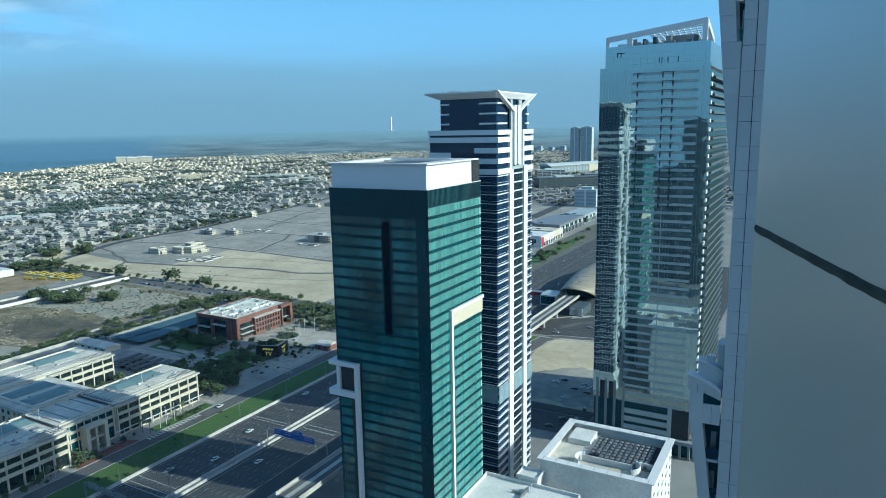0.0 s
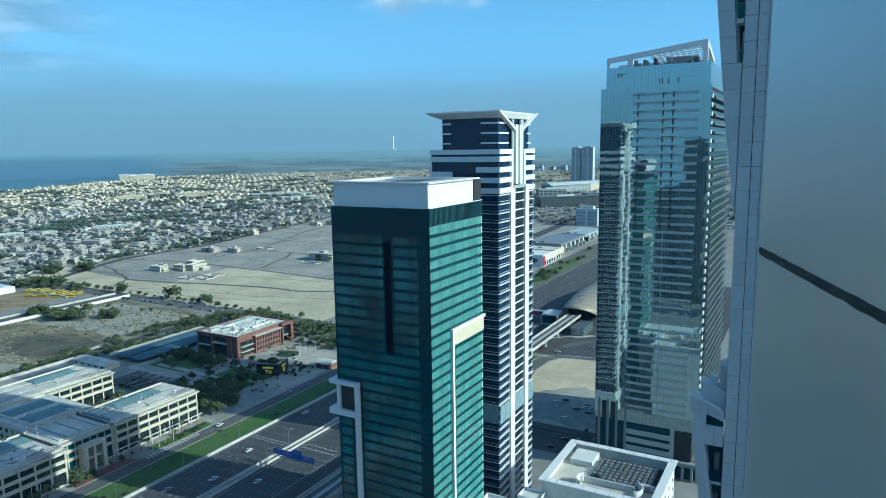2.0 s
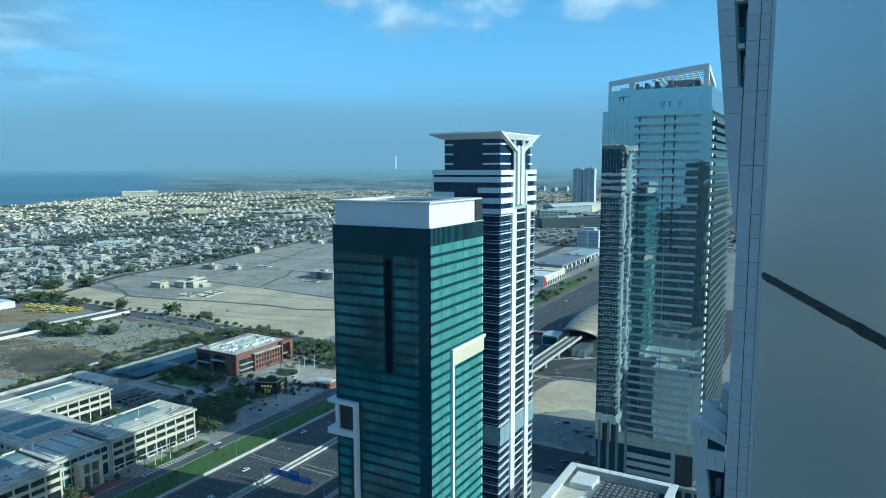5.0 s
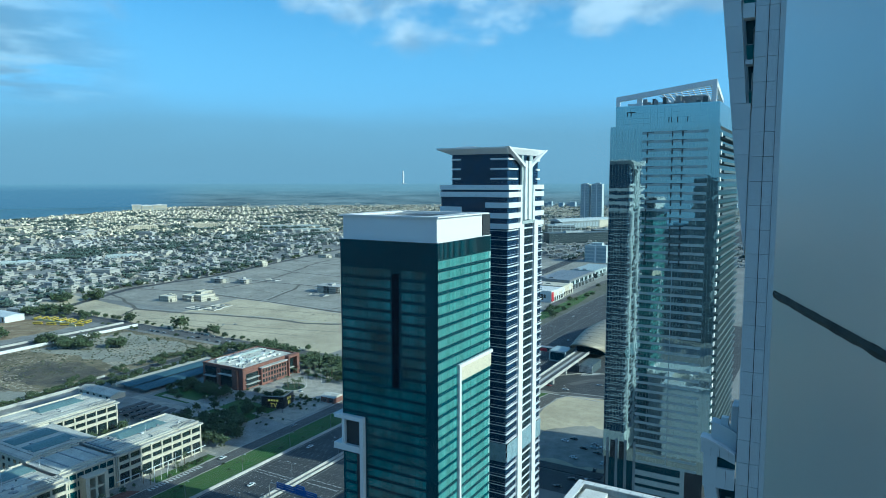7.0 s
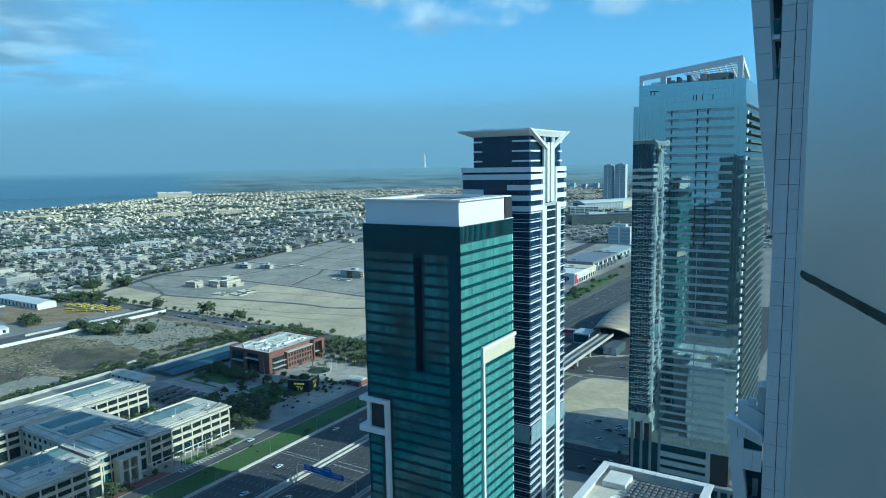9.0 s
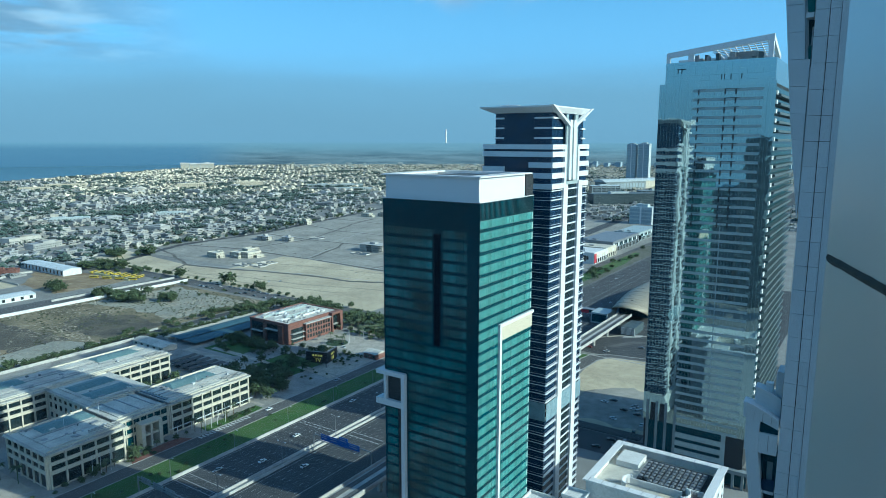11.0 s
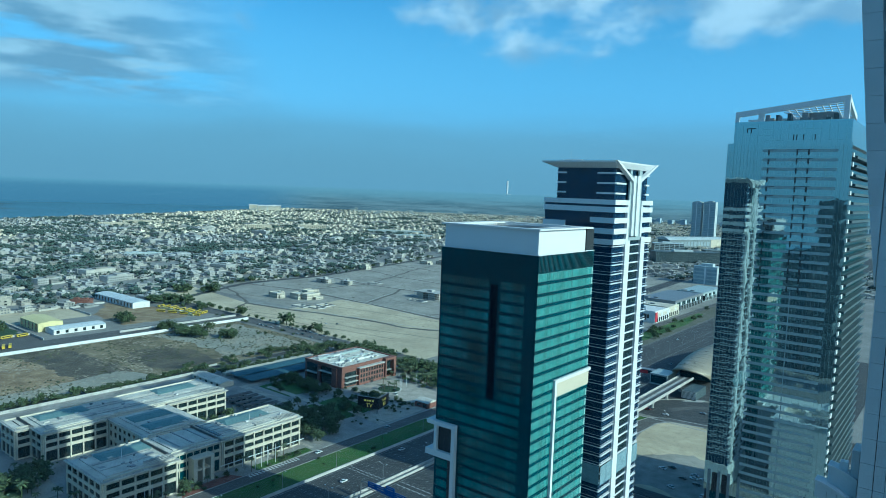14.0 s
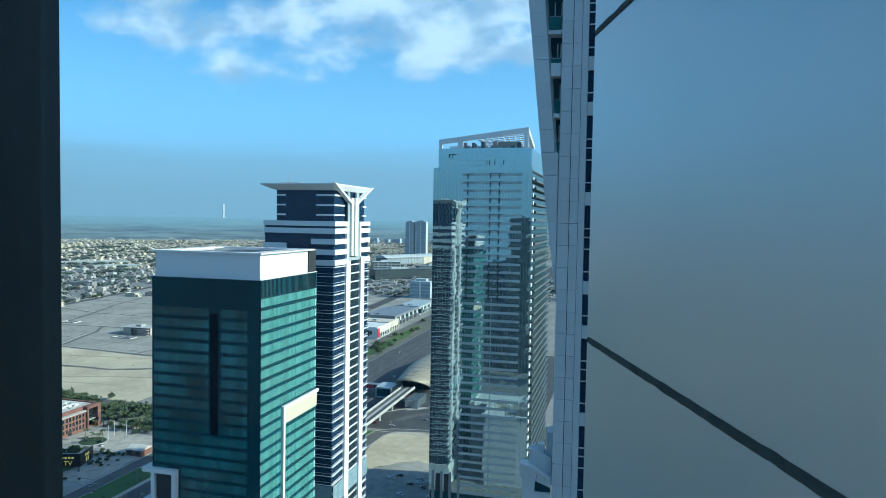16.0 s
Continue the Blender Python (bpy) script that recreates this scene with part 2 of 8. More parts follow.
# villa windows lightened so their colour carries the haze
M["suburb_window"] = mat("haze_toned_window", (0.10, 0.12, 0.13), 0.3, vary=0.3, scale=0.3)
M["sand_dull"] = mat("dull_sand", (0.39, 0.37, 0.315), 0.95, color2=(0.28, 0.265, 0.23), scale=0.02, stain=0.55, stain_scale=0.03, fine=0.3)
M["void"] = mat("black_slot", (0.004, 0.006, 0.012), 0.9, spec=0.02, vary=0.2, scale=1.0)
M["track"] = mat("dark_track", (0.14, 0.13, 0.11), 0.95, vary=0.3, scale=0.05)
M["track_pale"] = mat("wheel_rut", (0.24, 0.22, 0.17), 0.95, vary=0.3, scale=0.05)
M["tower_skin"] = mat("dark_tower_skin", (0.05, 0.075, 0.085), 0.3, vary=0.2, scale=0.1)
M["dim_band"] = mat("dim_grey_band", (0.075, 0.105, 0.115), 0.5, vary=0.15, scale=0.2)
M["glass_seam"] = mat("glass_seam", (0.26, 0.36, 0.38), 0.3, metal=0.6, vary=0.1, scale=0.3)
M["shell_seam"] = mat("shell_seam", (0.26, 0.23, 0.17), 0.6, vary=0.1, scale=0.3)
M["signred"] = mat("red_sign_paint", (0.50, 0.03, 0.05), 0.5, vary=0.1, scale=0.5)
M["shell"] = mat("gold_shell_metal", (0.36, 0.31, 0.225), 0.5, metal=0.1, vary=0.15, scale=0.1)
M["tan_earth"] = mat("tan_earth", (0.42, 0.32, 0.19), 0.95, color2=(0.23, 0.16, 0.09), scale=0.06, stain=0.6, stain_scale=0.12, fine=0.5)
# facade colour paled and blued to carry the haze of distance
M["slate"] = mat("haze_toned_facade", (0.47, 0.53, 0.54), 0.8, vary=0.1, scale=0.05)
M["slate_dark"] = mat("grey_hall_cladding", (0.24, 0.28, 0.29), 0.8, vary=0.15, scale=0.05)
M["rock"] = mat("grey_reef_rock", (0.085, 0.135, 0.165), 0.9, color2=(0.13, 0.20, 0.235), scale=0.006, island=0.3)
M["dark_earth"] = mat("dark_scrub", (0.072, 0.068, 0.055), 0.95, color2=(0.17, 0.145, 0.10), scale=0.07, stain=0.4, stain_scale=0.06, fine=0.5)
M["graded"] = mat("graded_soil", (0.36, 0.35, 0.285), 0.95, vary=0.25, scale=0.03, stain=0.4, fine=0.3)
M["dry_verge"] = mat("dry_verge", (0.10, 0.105, 0.075), 0.95, color2=(0.16, 0.15, 0.12), scale=0.05, stain=0.4)
M["plaza"] = mat("sandy_paving", (0.47, 0.43, 0.36), 0.9, vary=0.2, scale=0.15, stain=0.3)
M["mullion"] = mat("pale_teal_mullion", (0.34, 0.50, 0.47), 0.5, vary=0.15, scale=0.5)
# brighter tone stands in for sun beyond the cloud's shade
M["villa_far"] = mat("sun_toned_villa_render", (0.69, 0.62, 0.48), 0.85, island=0.4, vary=0.15, scale=0.2)
# far glass lightened the same way, distance haze in its colour
M["far_glass"] = mat("haze_toned_glass", (0.33, 0.40, 0.43), 0.4, vary=0.15, scale=0.05)
M["sign_blue"] = mat("blue_road_sign", (0.03, 0.12, 0.42), 0.5, vary=0.08, scale=0.5)
M["yellow"] = mat("yellow_paint", (0.62, 0.47, 0.06), 0.45, vary=0.08, scale=0.5)
M["tyre"] = mat("tyre_rubber", (0.02, 0.02, 0.02), 0.8, vary=0.2, scale=3.0)



def lit(name, color, strength):
    m = mat(name, color, 0.5)
    b = m.node_tree.nodes["Principled BSDF"]
    b.inputs["Emission Color"].default_value, b.inputs["Emission Strength"].default_value = (*color, 1.0), strength
    return m


M["screen_glow"] = lit("lit_gold_pixels", (0.56, 0.45, 0.10), 0.28)


def clear_pane():
    m = bpy.data.materials.new("window_pane")
    m.use_nodes = True
    N, Lk = m.node_tree.nodes, m.node_tree.links
    N.clear()
    out, mix = N.new("ShaderNodeOutputMaterial"), N.new("ShaderNodeMixShader")
    tr, gl = N.new("ShaderNodeBsdfTransparent"), N.new("ShaderNodeBsdfGlossy")
    tr.inputs["Color"].default_value = (0.93, 0.985, 1.0, 1)
    gl.inputs["Roughness"].default_value = 0.02
    mix.inputs[0].default_value = 0.03
    Lk.new(tr.outputs[0], mix.inputs[1])
    Lk.new(gl.outputs[0], mix.inputs[2])
    # faint translucent layer added to lift the blacks, in place of haze
    haze_layer, veil = N.new("ShaderNodeBsdfTranslucent"), N.new("ShaderNodeMixShader")
    haze_layer.inputs["Color"].default_value = (0.55, 0.78, 0.85, 1)
    tc, nz, mr = N.new("ShaderNodeTexCoord"), N.new("ShaderNodeTexNoise"), N.new("ShaderNodeMapRange")
    nz.inputs["Scale"].default_value, nz.inputs["Detail"].default_value = 9.0, 4.0
    Lk.new(tc.outputs["Object"], nz.inputs["Vector"])
    mr.inputs["To Min"].default_value, mr.inputs["To Max"].default_value = 0.008, 0.018
    Lk.new(nz.outputs[0], mr.inputs["Value"])
    Lk.new(mr.outputs[0], veil.inputs[0])
    Lk.new(mix.outputs[0], veil.inputs[1])
    Lk.new(haze_layer.outputs[0], veil.inputs[2])
    Lk.new(veil.outputs[0], out.inputs[0])
    return m


pane_material = clear_pane()
# ---- ground, roads, sea, distance ----
def sheet(name, poly, z, material, label, category):
    bm = bmesh.new()
    bm.faces.new([bm.verts.new((x, y, z)) for x, y in poly])
    return setting(name, bm, material, label, category)


def rect(x0, x1, y0, y1):
    return ((x0, y0), (x1, y0), (x1, y1), (x0, y1))


sheet("ground", rect(-5400, 2600, -1500, 5200), 0.0, M["ground"], "dusty grey-brown city ground reaching the horizon", "ground")
sheet("water", ((-5400, -1500), (-3300, -1500), (-3050, 500), (-2750, 780), (-3080, 1516), (-3650, 2672), (-4300, 4300), (-5400, 4300)), 0.15,
      M["sea"], "calm blue sea along the coast", "sea")
sheet("road_highway", rect(-273, -200, -300, 2400), 0.04, M["asphalt"], "wide dark asphalt highway with many lanes", "road")
sheet("grass_strip", rect(-293, -274.4, -100, 470), 0.05, M["grass"], "mown green verge beside the highway", "grass")
sheet("road_service", rect(-303, -293, -100, 470), 0.04, M["road"], "narrow grey service road", "road")
sheet("paving_forecourt", rect(-312, -303, 110, 470), 0.05, M["paving"], "pale paved forecourt", "pavement")
sheet("paving_campus", rect(-500, -312, 104, 450), 0.03, M["paving"], "grey paved campus ground", "pavement")
sheet("road_cross", rect(-720, -304, 74, 98), 0.05, M["road"], "wide grey side street", "road")
sheet("field", rect(-664, -514, 99, 452), 0.05, M["earth"], "dry scrub field with dark and pale patches", "field")
sheet("road_lane", rect(-512, -502, 99, 452), 0.05, M["asphalt"], "dark lane beside a hedge", "road")
sheet("road_walled", rect(-704, -668, 40, 480), 0.05, M["road"], "walled grey road with parked buses", "road")
sheet("road_tree_lined", rect(-840, -300, 458, 478), 0.06, M["road"], "tree-lined grey street", "road")
# duller material stands in for cloud shade over the further plots
sheet("sand_plots", ((-960, 560), (-400, 560), (-400, 1300), (-1028, 1300), (-1006, 1206), (-957, 970), (-918, 795), (-925, 650)), 0.05, M["sand_dull"], "flat sand building plots, cloud shade put into the dull tone", "ground")
sheet("sand_strip", ((-900, 479), (-400, 479), (-400, 636), (-440, 606), (-486, 583), (-512, 572), (-564, 571), (-641, 557), (-703, 540), (-760, 534), (-940, 559)), 0.06, M["sand"], "bright pale sand strip", "ground")
sheet("sand_lot", ((-162, 352), (-96, 352), (-96, 482), (-135, 479), (-162, 472), (-167.5, 461), (-169, 437), (-164, 400)), 0.05, M["sand"], "bare sand parking lot", "ground")
sheet("road_lot", rect(-176, 60, 318, 342), 0.06, M["asphalt"], "dark street beside the parking lot", "road")
sheet("road_junction", rect(-200, 400, 476, 520), 0.05, M["asphalt"], "dark asphalt street under the railway", "road")
sheet("paving_yard", rect(-737, -704.2, 165, 262), 0.055, M["road"], "grey paved bus yard", "pavement")
sheet("sand_far", rect(-868, -798, 263, 348), 0.05, M["sand"], "bare sandy yard", "ground")

sheet("road_parallel", ((-424, 640), (-404, 640), (-426, 1100), (-444, 1327), (-462, 1640), (-520, 2100), (-548, 2100), (-486, 1640), (-466, 1327), (-448, 1100)), 0.08, M["asphalt"], "dark dual road beside the highway", "road")
sheet("road_station", ((-199, 483), (-60, 520.5), (-60, 800), (-199, 800)), 0.045, M["asphalt"], "dark asphalt streets round the station", "road")
sheet("verge_highway", rect(-304, -274, 480, 1300), 0.05, M["dry_verge"], "dull dry verge beside the highway", "ground")
sheet("forecourt_shops", rect(-312, -304, 800, 1200), 0.06, M["road"], "grey forecourt lane before the shops", "road")
sheet("lawn_highway", ((-302, 720), (-284, 720), (-282, 860), (-292, 960), (-300, 960)), 0.07, M["grass"], "mown lawn with beds beside the highway", "grass")
# glowing backdrop where the sheet ends: sea, far coast and haze painted in
def distance_material():
    m = bpy.data.materials.new("far_haze")
    m.use_nodes = True
    N, Lk = m.node_tree.nodes, m.node_tree.links
    N.clear()
    out, em = N.new("ShaderNodeOutputMaterial"), N.new("ShaderNodeEmission")
    geo, sep = N.new("ShaderNodeNewGeometry"), N.new("ShaderNodeSeparateXYZ")
    Lk.new(geo.outputs["Position"], sep.inputs[0])
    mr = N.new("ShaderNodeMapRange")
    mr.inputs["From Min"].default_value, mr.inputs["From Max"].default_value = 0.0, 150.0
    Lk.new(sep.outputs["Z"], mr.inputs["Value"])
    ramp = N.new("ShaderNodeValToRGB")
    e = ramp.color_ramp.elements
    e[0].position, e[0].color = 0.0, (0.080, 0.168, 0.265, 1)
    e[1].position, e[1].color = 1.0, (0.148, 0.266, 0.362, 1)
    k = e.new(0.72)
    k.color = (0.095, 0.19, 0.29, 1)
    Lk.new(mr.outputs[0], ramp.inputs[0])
    shore = N.new("ShaderNodeMapRange")
    shore.interpolation_type = "SMOOTHSTEP"
    shore.inputs["From Min"].default_value, shore.inputs["From Max"].default_value = -4000, -3650
    Lk.new(sep.outputs["X"], shore.inputs["Value"])
    stretch, streaks = N.new("ShaderNodeMapping"), N.new("ShaderNodeTexNoise")
    stretch.inputs["Scale"].default_value = (0.0030, 0.0030, 0.060)
    streaks.inputs["Scale"].default_value, streaks.inputs["Detail"].default_value, streaks.inputs["Roughness"].default_value = 1.0, 8.0, 0.65
    Lk.new(geo.outputs["Position"], stretch.inputs["Vector"])
    Lk.new(stretch.outputs[0], streaks.inputs["Vector"])
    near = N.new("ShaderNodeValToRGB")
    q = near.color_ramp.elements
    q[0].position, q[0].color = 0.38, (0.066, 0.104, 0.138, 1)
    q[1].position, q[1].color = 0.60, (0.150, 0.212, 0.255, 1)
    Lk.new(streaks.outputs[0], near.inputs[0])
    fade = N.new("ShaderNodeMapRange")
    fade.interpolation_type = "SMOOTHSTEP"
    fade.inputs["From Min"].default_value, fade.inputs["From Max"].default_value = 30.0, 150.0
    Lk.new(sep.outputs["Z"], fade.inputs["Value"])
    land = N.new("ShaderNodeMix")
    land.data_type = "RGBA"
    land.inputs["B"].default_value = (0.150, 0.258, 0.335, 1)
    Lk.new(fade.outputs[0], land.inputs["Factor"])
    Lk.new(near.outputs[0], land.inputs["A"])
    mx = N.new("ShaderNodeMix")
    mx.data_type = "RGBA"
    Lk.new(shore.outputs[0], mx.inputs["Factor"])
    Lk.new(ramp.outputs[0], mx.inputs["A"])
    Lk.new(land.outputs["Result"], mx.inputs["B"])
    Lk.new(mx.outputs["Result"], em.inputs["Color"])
    Lk.new(em.outputs[0], out.inputs[0])
    return m


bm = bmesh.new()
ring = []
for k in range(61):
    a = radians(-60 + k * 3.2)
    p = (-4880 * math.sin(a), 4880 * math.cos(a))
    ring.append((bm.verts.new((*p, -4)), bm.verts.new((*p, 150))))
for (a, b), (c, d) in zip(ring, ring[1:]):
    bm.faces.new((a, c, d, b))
setting("backdrop", bm, distance_material(), "glowing backdrop of blue sea and coast, haze painted in", "backdrop")
sheet("road_bend", ((-180, 345), (-170.5, 345), (-170.2, 437), (-169, 462), (-163, 473.5), (-135, 480.5), (-135, 484), (-166, 479), (-177, 470), (-180, 455)), 0.055, M["road"], "grey street bending round the sand lot", "road")


def reef():
    """Low streaks of rock awash, long across the view and ragged."""
    rnd = random.Random(31)
    bm = bmesh.new()
    for k in range(34):
        a, d = radians(rnd.uniform(72.5, 84)), rnd.uniform(3750, 4700)
        c = Vector((-d * math.sin(a), d * math.cos(a), 0))
        out, side = c.normalized(), Vector((-c.y, c.x, 0)).normalized()
        w, h = rnd.uniform(40, 150) * (1.5 if d > 4200 else 1.0), rnd.uniform(18, 75)
        ring = []
        for q in range(18):
            g = q * math.tau / 18
            r = 1 + 0.8 * noise.noise((math.cos(g) * 1.6 + k * 3.1, math.sin(g) * 1.6, 0.5))
            p = c + side * (math.cos(g) * w * r) + out * (math.sin(g) * h * r)
            ring.append(bm.verts.new((p.x, p.y, 0.3 + k * 0.06)))
        bm.faces.new(ring)
    return setting("reef", bm, M["rock"], "low ragged grey reef off the coast", "reef")


reef()
# ---- the own building: room, window, cladding beside it ----
WALL_TURN = 18.0        # the cladding runs along this heading
base = Matrix.Translation((0, 0, 160)) @ Matrix.Rotation(radians(WALL_TURN), 4, "Z")


def local_setting(name, bm, material, label, category, kind="structure"):
    """x to the right of the window, y out through the glass, z from eye height."""
    bm.transform(base)
    return setting(name, bm, material, label, category, kind=kind)


GLASS_Y = 0.06
POST_X = -0.326
# cladding: panels 1.27 m high with dark joints between
clad = tagged(new("wall_cladding"), "smooth grey aluminium cladding with dark sealed joints", "wall", "", "structure")
clad.matrix_basis = base @ Matrix.Translation((0.9, 3.4, 0)) @ Matrix.Rotation(radians(0.8), 4, "Z") @ Matrix.Translation((-0.9, -3.4, 0))
JZ = -0.535
PITCH_Z = 1.71
edge_y = 3.4
for i in range(-4, 5):
    z0, z1 = JZ + i * PITCH_Z + 0.017, JZ + (i + 1) * PITCH_Z - 0.017
    bm = boxes((0.9, 0.93, 0.12, edge_y, z0, z1), (0.93, 1.25, edge_y - 0.03, edge_y, z0, z1))
    bmesh.ops.bevel(bm, geom=[e for e in bm.edges], offset=0.0015, segments=1, affect="EDGES")
    part("panel", bm, M["panel"], clad)
for i in (-1, 0, 1, 2):
    # an uneven bead of sealant in the joint
    bm = bmesh.new()
    prev = None
    for k in range(121):
        y = 0.13 + k * (edge_y - 0.15) / 120
        zc = JZ + i * PITCH_Z
        lo = zc - 0.019 - 0.005 * noise.noise((y * 9, i, 1.0)) - 0.003 * noise.noise((y * 40, i, 2.0))
        hi = zc + 0.019 + 0.005 * noise.noise((y * 9, i, 5.0)) + 0.003 * noise.noise((y * 40, i, 6.0))
        row = [bm.verts.new((0.899, y, lo)), bm.verts.new((0.893 + 0.002 * noise.noise((y * 25, i, 9.0)), y, zc)), bm.verts.new((0.899, y, hi))]
        if prev:
            for a in range(2):
                bm.faces.new((prev[a], prev[a + 1], row[a + 1], row[a]))
        prev = row
    bmesh.ops.recalc_face_normals(bm, faces=bm.faces[:])
    part("sealant_bead", bm, M["joint"], clad, "dark rough sealant")
part("joint_backing", boxes((0.915, 1.24, 0.10, edge_y - 0.012, -6.2, 6.2)), M["joint"], clad, "dark rough sealant")
local_setting("wall_tower", boxes((1.26, 26, 0.1, 3.2, -160, 45), (0.92, 26, -24, 0.05, -160, 45), (-16, 0.92, -24, -3.2, -160, 45),
                                  (-16, -3.0, -3.2, -0.2, -160, 45), (-3.0, 0.92, -3.2, 0.05, -160, -1.5), (-3.0, 0.92, -3.2, 0.05, 1.7, 45)),
              M["tower_skin"], "dark glazed tower that holds the room", "building")
# the room behind the glass
local_setting("floor", boxes((-2.9, 0.9, -3.1, 0.04, -1.49, -1.45)), M["plaster"], "plain grey floor of the room", "floor")
local_setting("ceiling", boxes((-2.9, 0.9, -3.1, 0.04, 1.62, 1.69)), M["plaster"], "plain grey ceiling of the room", "ceiling")
local_setting("wall_room", boxes((-2.99, 0.91, -3.19, -3.1, -1.45, 1.62), (-2.99, -2.9, -3.1, -0.02, -1.45, 1.62), (0.86, 0.915, -3.1, 0.04, -1.45, 1.62)),
              M["plaster"], "plain grey room walls", "wall")

window = thing("window_1", "dark framed window, tinted glass with an added haze veil", "window", (0, 0, 160), kind="structure", turn=WALL_TURN)
part("window_frame", boxes((POST_X - 0.12, POST_X, 0.0, 0.085, -1.45, 1.62)), M["frame"], window, "dark painted post")
part("window_frame", boxes((POST_X - 1.5, 0.86, 0.0, 0.085, -1.449, -1.36)), M["frame"], window, "dark painted sill")
part("window_frame", boxes((POST_X - 1.5, 0.86, 0.0, 0.085, 1.54, 1.619)), M["frame"], window, "dark painted head")
part("window_frame", boxes((POST_X - 1.6, POST_X - 1.501, 0.0, 0.085, -1.449, 1.619)), M["frame"], window)
part("wall_infill", boxes((-2.9, POST_X - 1.601, 0.0, 0.05, -1.449, 1.619)), M["plaster"], window, "plain wall beside the window")
for a, b in ((POST_X + 0.002, 0.858), (POST_X - 1.498, POST_X - 0.122)):
    pane = part("pane", boxes((a, b, GLASS_Y, GLASS_Y + 0.008, -1.358, 1.538)), pane_material, window, "clear tinted pane")
    pane.visible_shadow = False

# ---- the wing of clad balconies beyond ----
def clad_wing():
    t = thing("clad_wing", "grey clad tower wing with slanting prow and glazed balconies", "building", (0, 54, 0))
    x_in, x_right = -5.25, 12.0
    part("core", boxes((-2.35, x_right, 0.5, 14, 0, 196), (x_in + 0.12, -3.6, 0.16, 12, 0, 196)), M["joint"], t)
    # flat face: columns of cladding panels between open joints
    cols = ((-5.2, -4.32), (-4.29, -3.62))
    zs = [128 + 1.78 * k for k in range(38)]
    for c0, c1 in cols:
        for k, z in enumerate(zs):
                    part("panel", boxes((c0 + 0.012, c1 - 0.012, 0.0, 0.15, z + 0.014, z + 1.766)), M["cladding"], t)
    part("corner_trim", boxes((-3.6, -3.12, -0.02, 0.5, 0, 196)), M["cladding"], t)
    part("lower_face", boxes((-5.2, -3.62, 0.0, 0.15, 0, 127.98)), M["cladding"], t)
    # column of dark windows and pale spandrels
    floors = 3.55
    z = 126.0
    pattern = (2, 1, 2)
    i = 0
    while z < 194:
        n = pattern[i % 3]
        i += 1
        top = z + floors * n
        part("window", boxes((-3.1, -2.3, 0.30, 0.36, z + 1.05, top)), M["glass_navy"], t)
        part("spandrel", boxes((-3.1, -2.3, 0.05, 0.45, z, z + 1.04)), M["cladding"], t)
        bars = [(-3.1, -2.3, 0.25, 0.295, z + 1.75, z + 1.85)]
        if n == 2:
            bars += [(-3.1, -2.3, 0.25, 0.295, z + 3.55, z + 3.65), (-3.1, -2.3, 0.25, 0.295, z + 4.5, z + 4.6), (-3.1, -2.3, 0.25, 0.295, z + 5.2, z + 5.3)]
        for bar in bars:
            part("transom", boxes(bar), M["white"], t)
        z = top
    part("right_face", boxes((-2.28, x_right, 0.0, 0.45, 0, 196)), M["cladding"], t)
    # prow: slants outward to the top, with a triangle of balconies cut in it
    def prow_x(z):
        return -5.3 - max(0.0, (z - 154.5)) * 0.128 if z < 162 else -6.26 - (z - 162) * 0.105
    z = 154.6
    while z < 193:
        z1 = z + 1.85
        xa, xb = prow_x(z), prow_x(z1)
        slot0 = -5.42 - max(0, z - 165.2) * 0.085
        slot1 = -5.42 - max(0, z1 - 165.2) * 0.085
        bm = bmesh.new()
        if z < 165.0:
            add_quad_prism(bm, (xa, -5.27, xb, -5.27), z + 0.012, z1 - 0.012, 0.02, 0.4)
        else:
            add_quad_prism(bm, (xa, slot0 - 0.12, xb, slot1 - 0.12), z + 0.012, z1 - 0.012, 0.02, 0.4)
        part("panel", bm, M["cladding"], t)
        z = z1
    bm = bmesh.new()
    add_quad_prism(bm, (-5.32, -5.27, prow_x(193) - 0.0, -5.27), 154.6, 193, 1.6, 11)
    part("prow_side", bm, M["cladding"], t)
    # balconies in the slot
    zb = 165.3
    for k in range(8):
        left = -5.40 - (zb - 165.2) * 0.085
        left1 = -5.40 - (zb + 3.3 - 165.2) * 0.085
        bm = bmesh.new()
        add_quad_prism(bm, (left, -5.24, left1, -5.24), zb + 0.02, zb + 3.28, 1.2, 1.26)
        part("balcony_back", bm, M["glass_dark"], t)
        bm = bmesh.new()
        add_quad_prism(bm, (left + 0.02, -5.25, left - 0.07, -5.25), zb + 0.25, zb + 1.25, 0.12, 0.15)
        part("glass_guard", bm, M["glass_green"], t)
        part("handrail", boxes((left - 0.05, -5.25, 0.10, 0.17, zb + 1.25, zb + 1.31)), M["metal"], t)
        part("door_frame", boxes((left + 0.3, left + 0.38, 1.12, 1.19, zb + 0.2, zb + 2.7)), M["white"], t)
        part("door_frame", boxes((-5.4, -5.33, 1.12, 1.19, zb + 0.2, zb + 2.7)), M["white"], t)
        part("balcony_slab", boxes((left - 0.06, -5.25, 0.05, 1.2, zb - 0.12, zb + (0.9 if k % 3 == 2 else 0.2))), M["cladding"], t)
        zb += 3.3
    # stepped curved terraces low down
    def arc_slab(name, x0, x1, z_out, z_in, h0, h1, y0, mt):
        bm = bmesh.new()
        n = 10
        lo, hi = [], []
        for k in range(n + 1):
            u = k / n
            x = x0 + (x1 - x0) * u
            zt = z_out + (z_in - z_out) * (u ** 1.5)
            lo.append((x, zt - h0 - (h1 - h0) * u))
            hi.append((x, zt))
        f = [bm.verts.new((x, y0, z)) for x, z in lo + hi[::-1]]
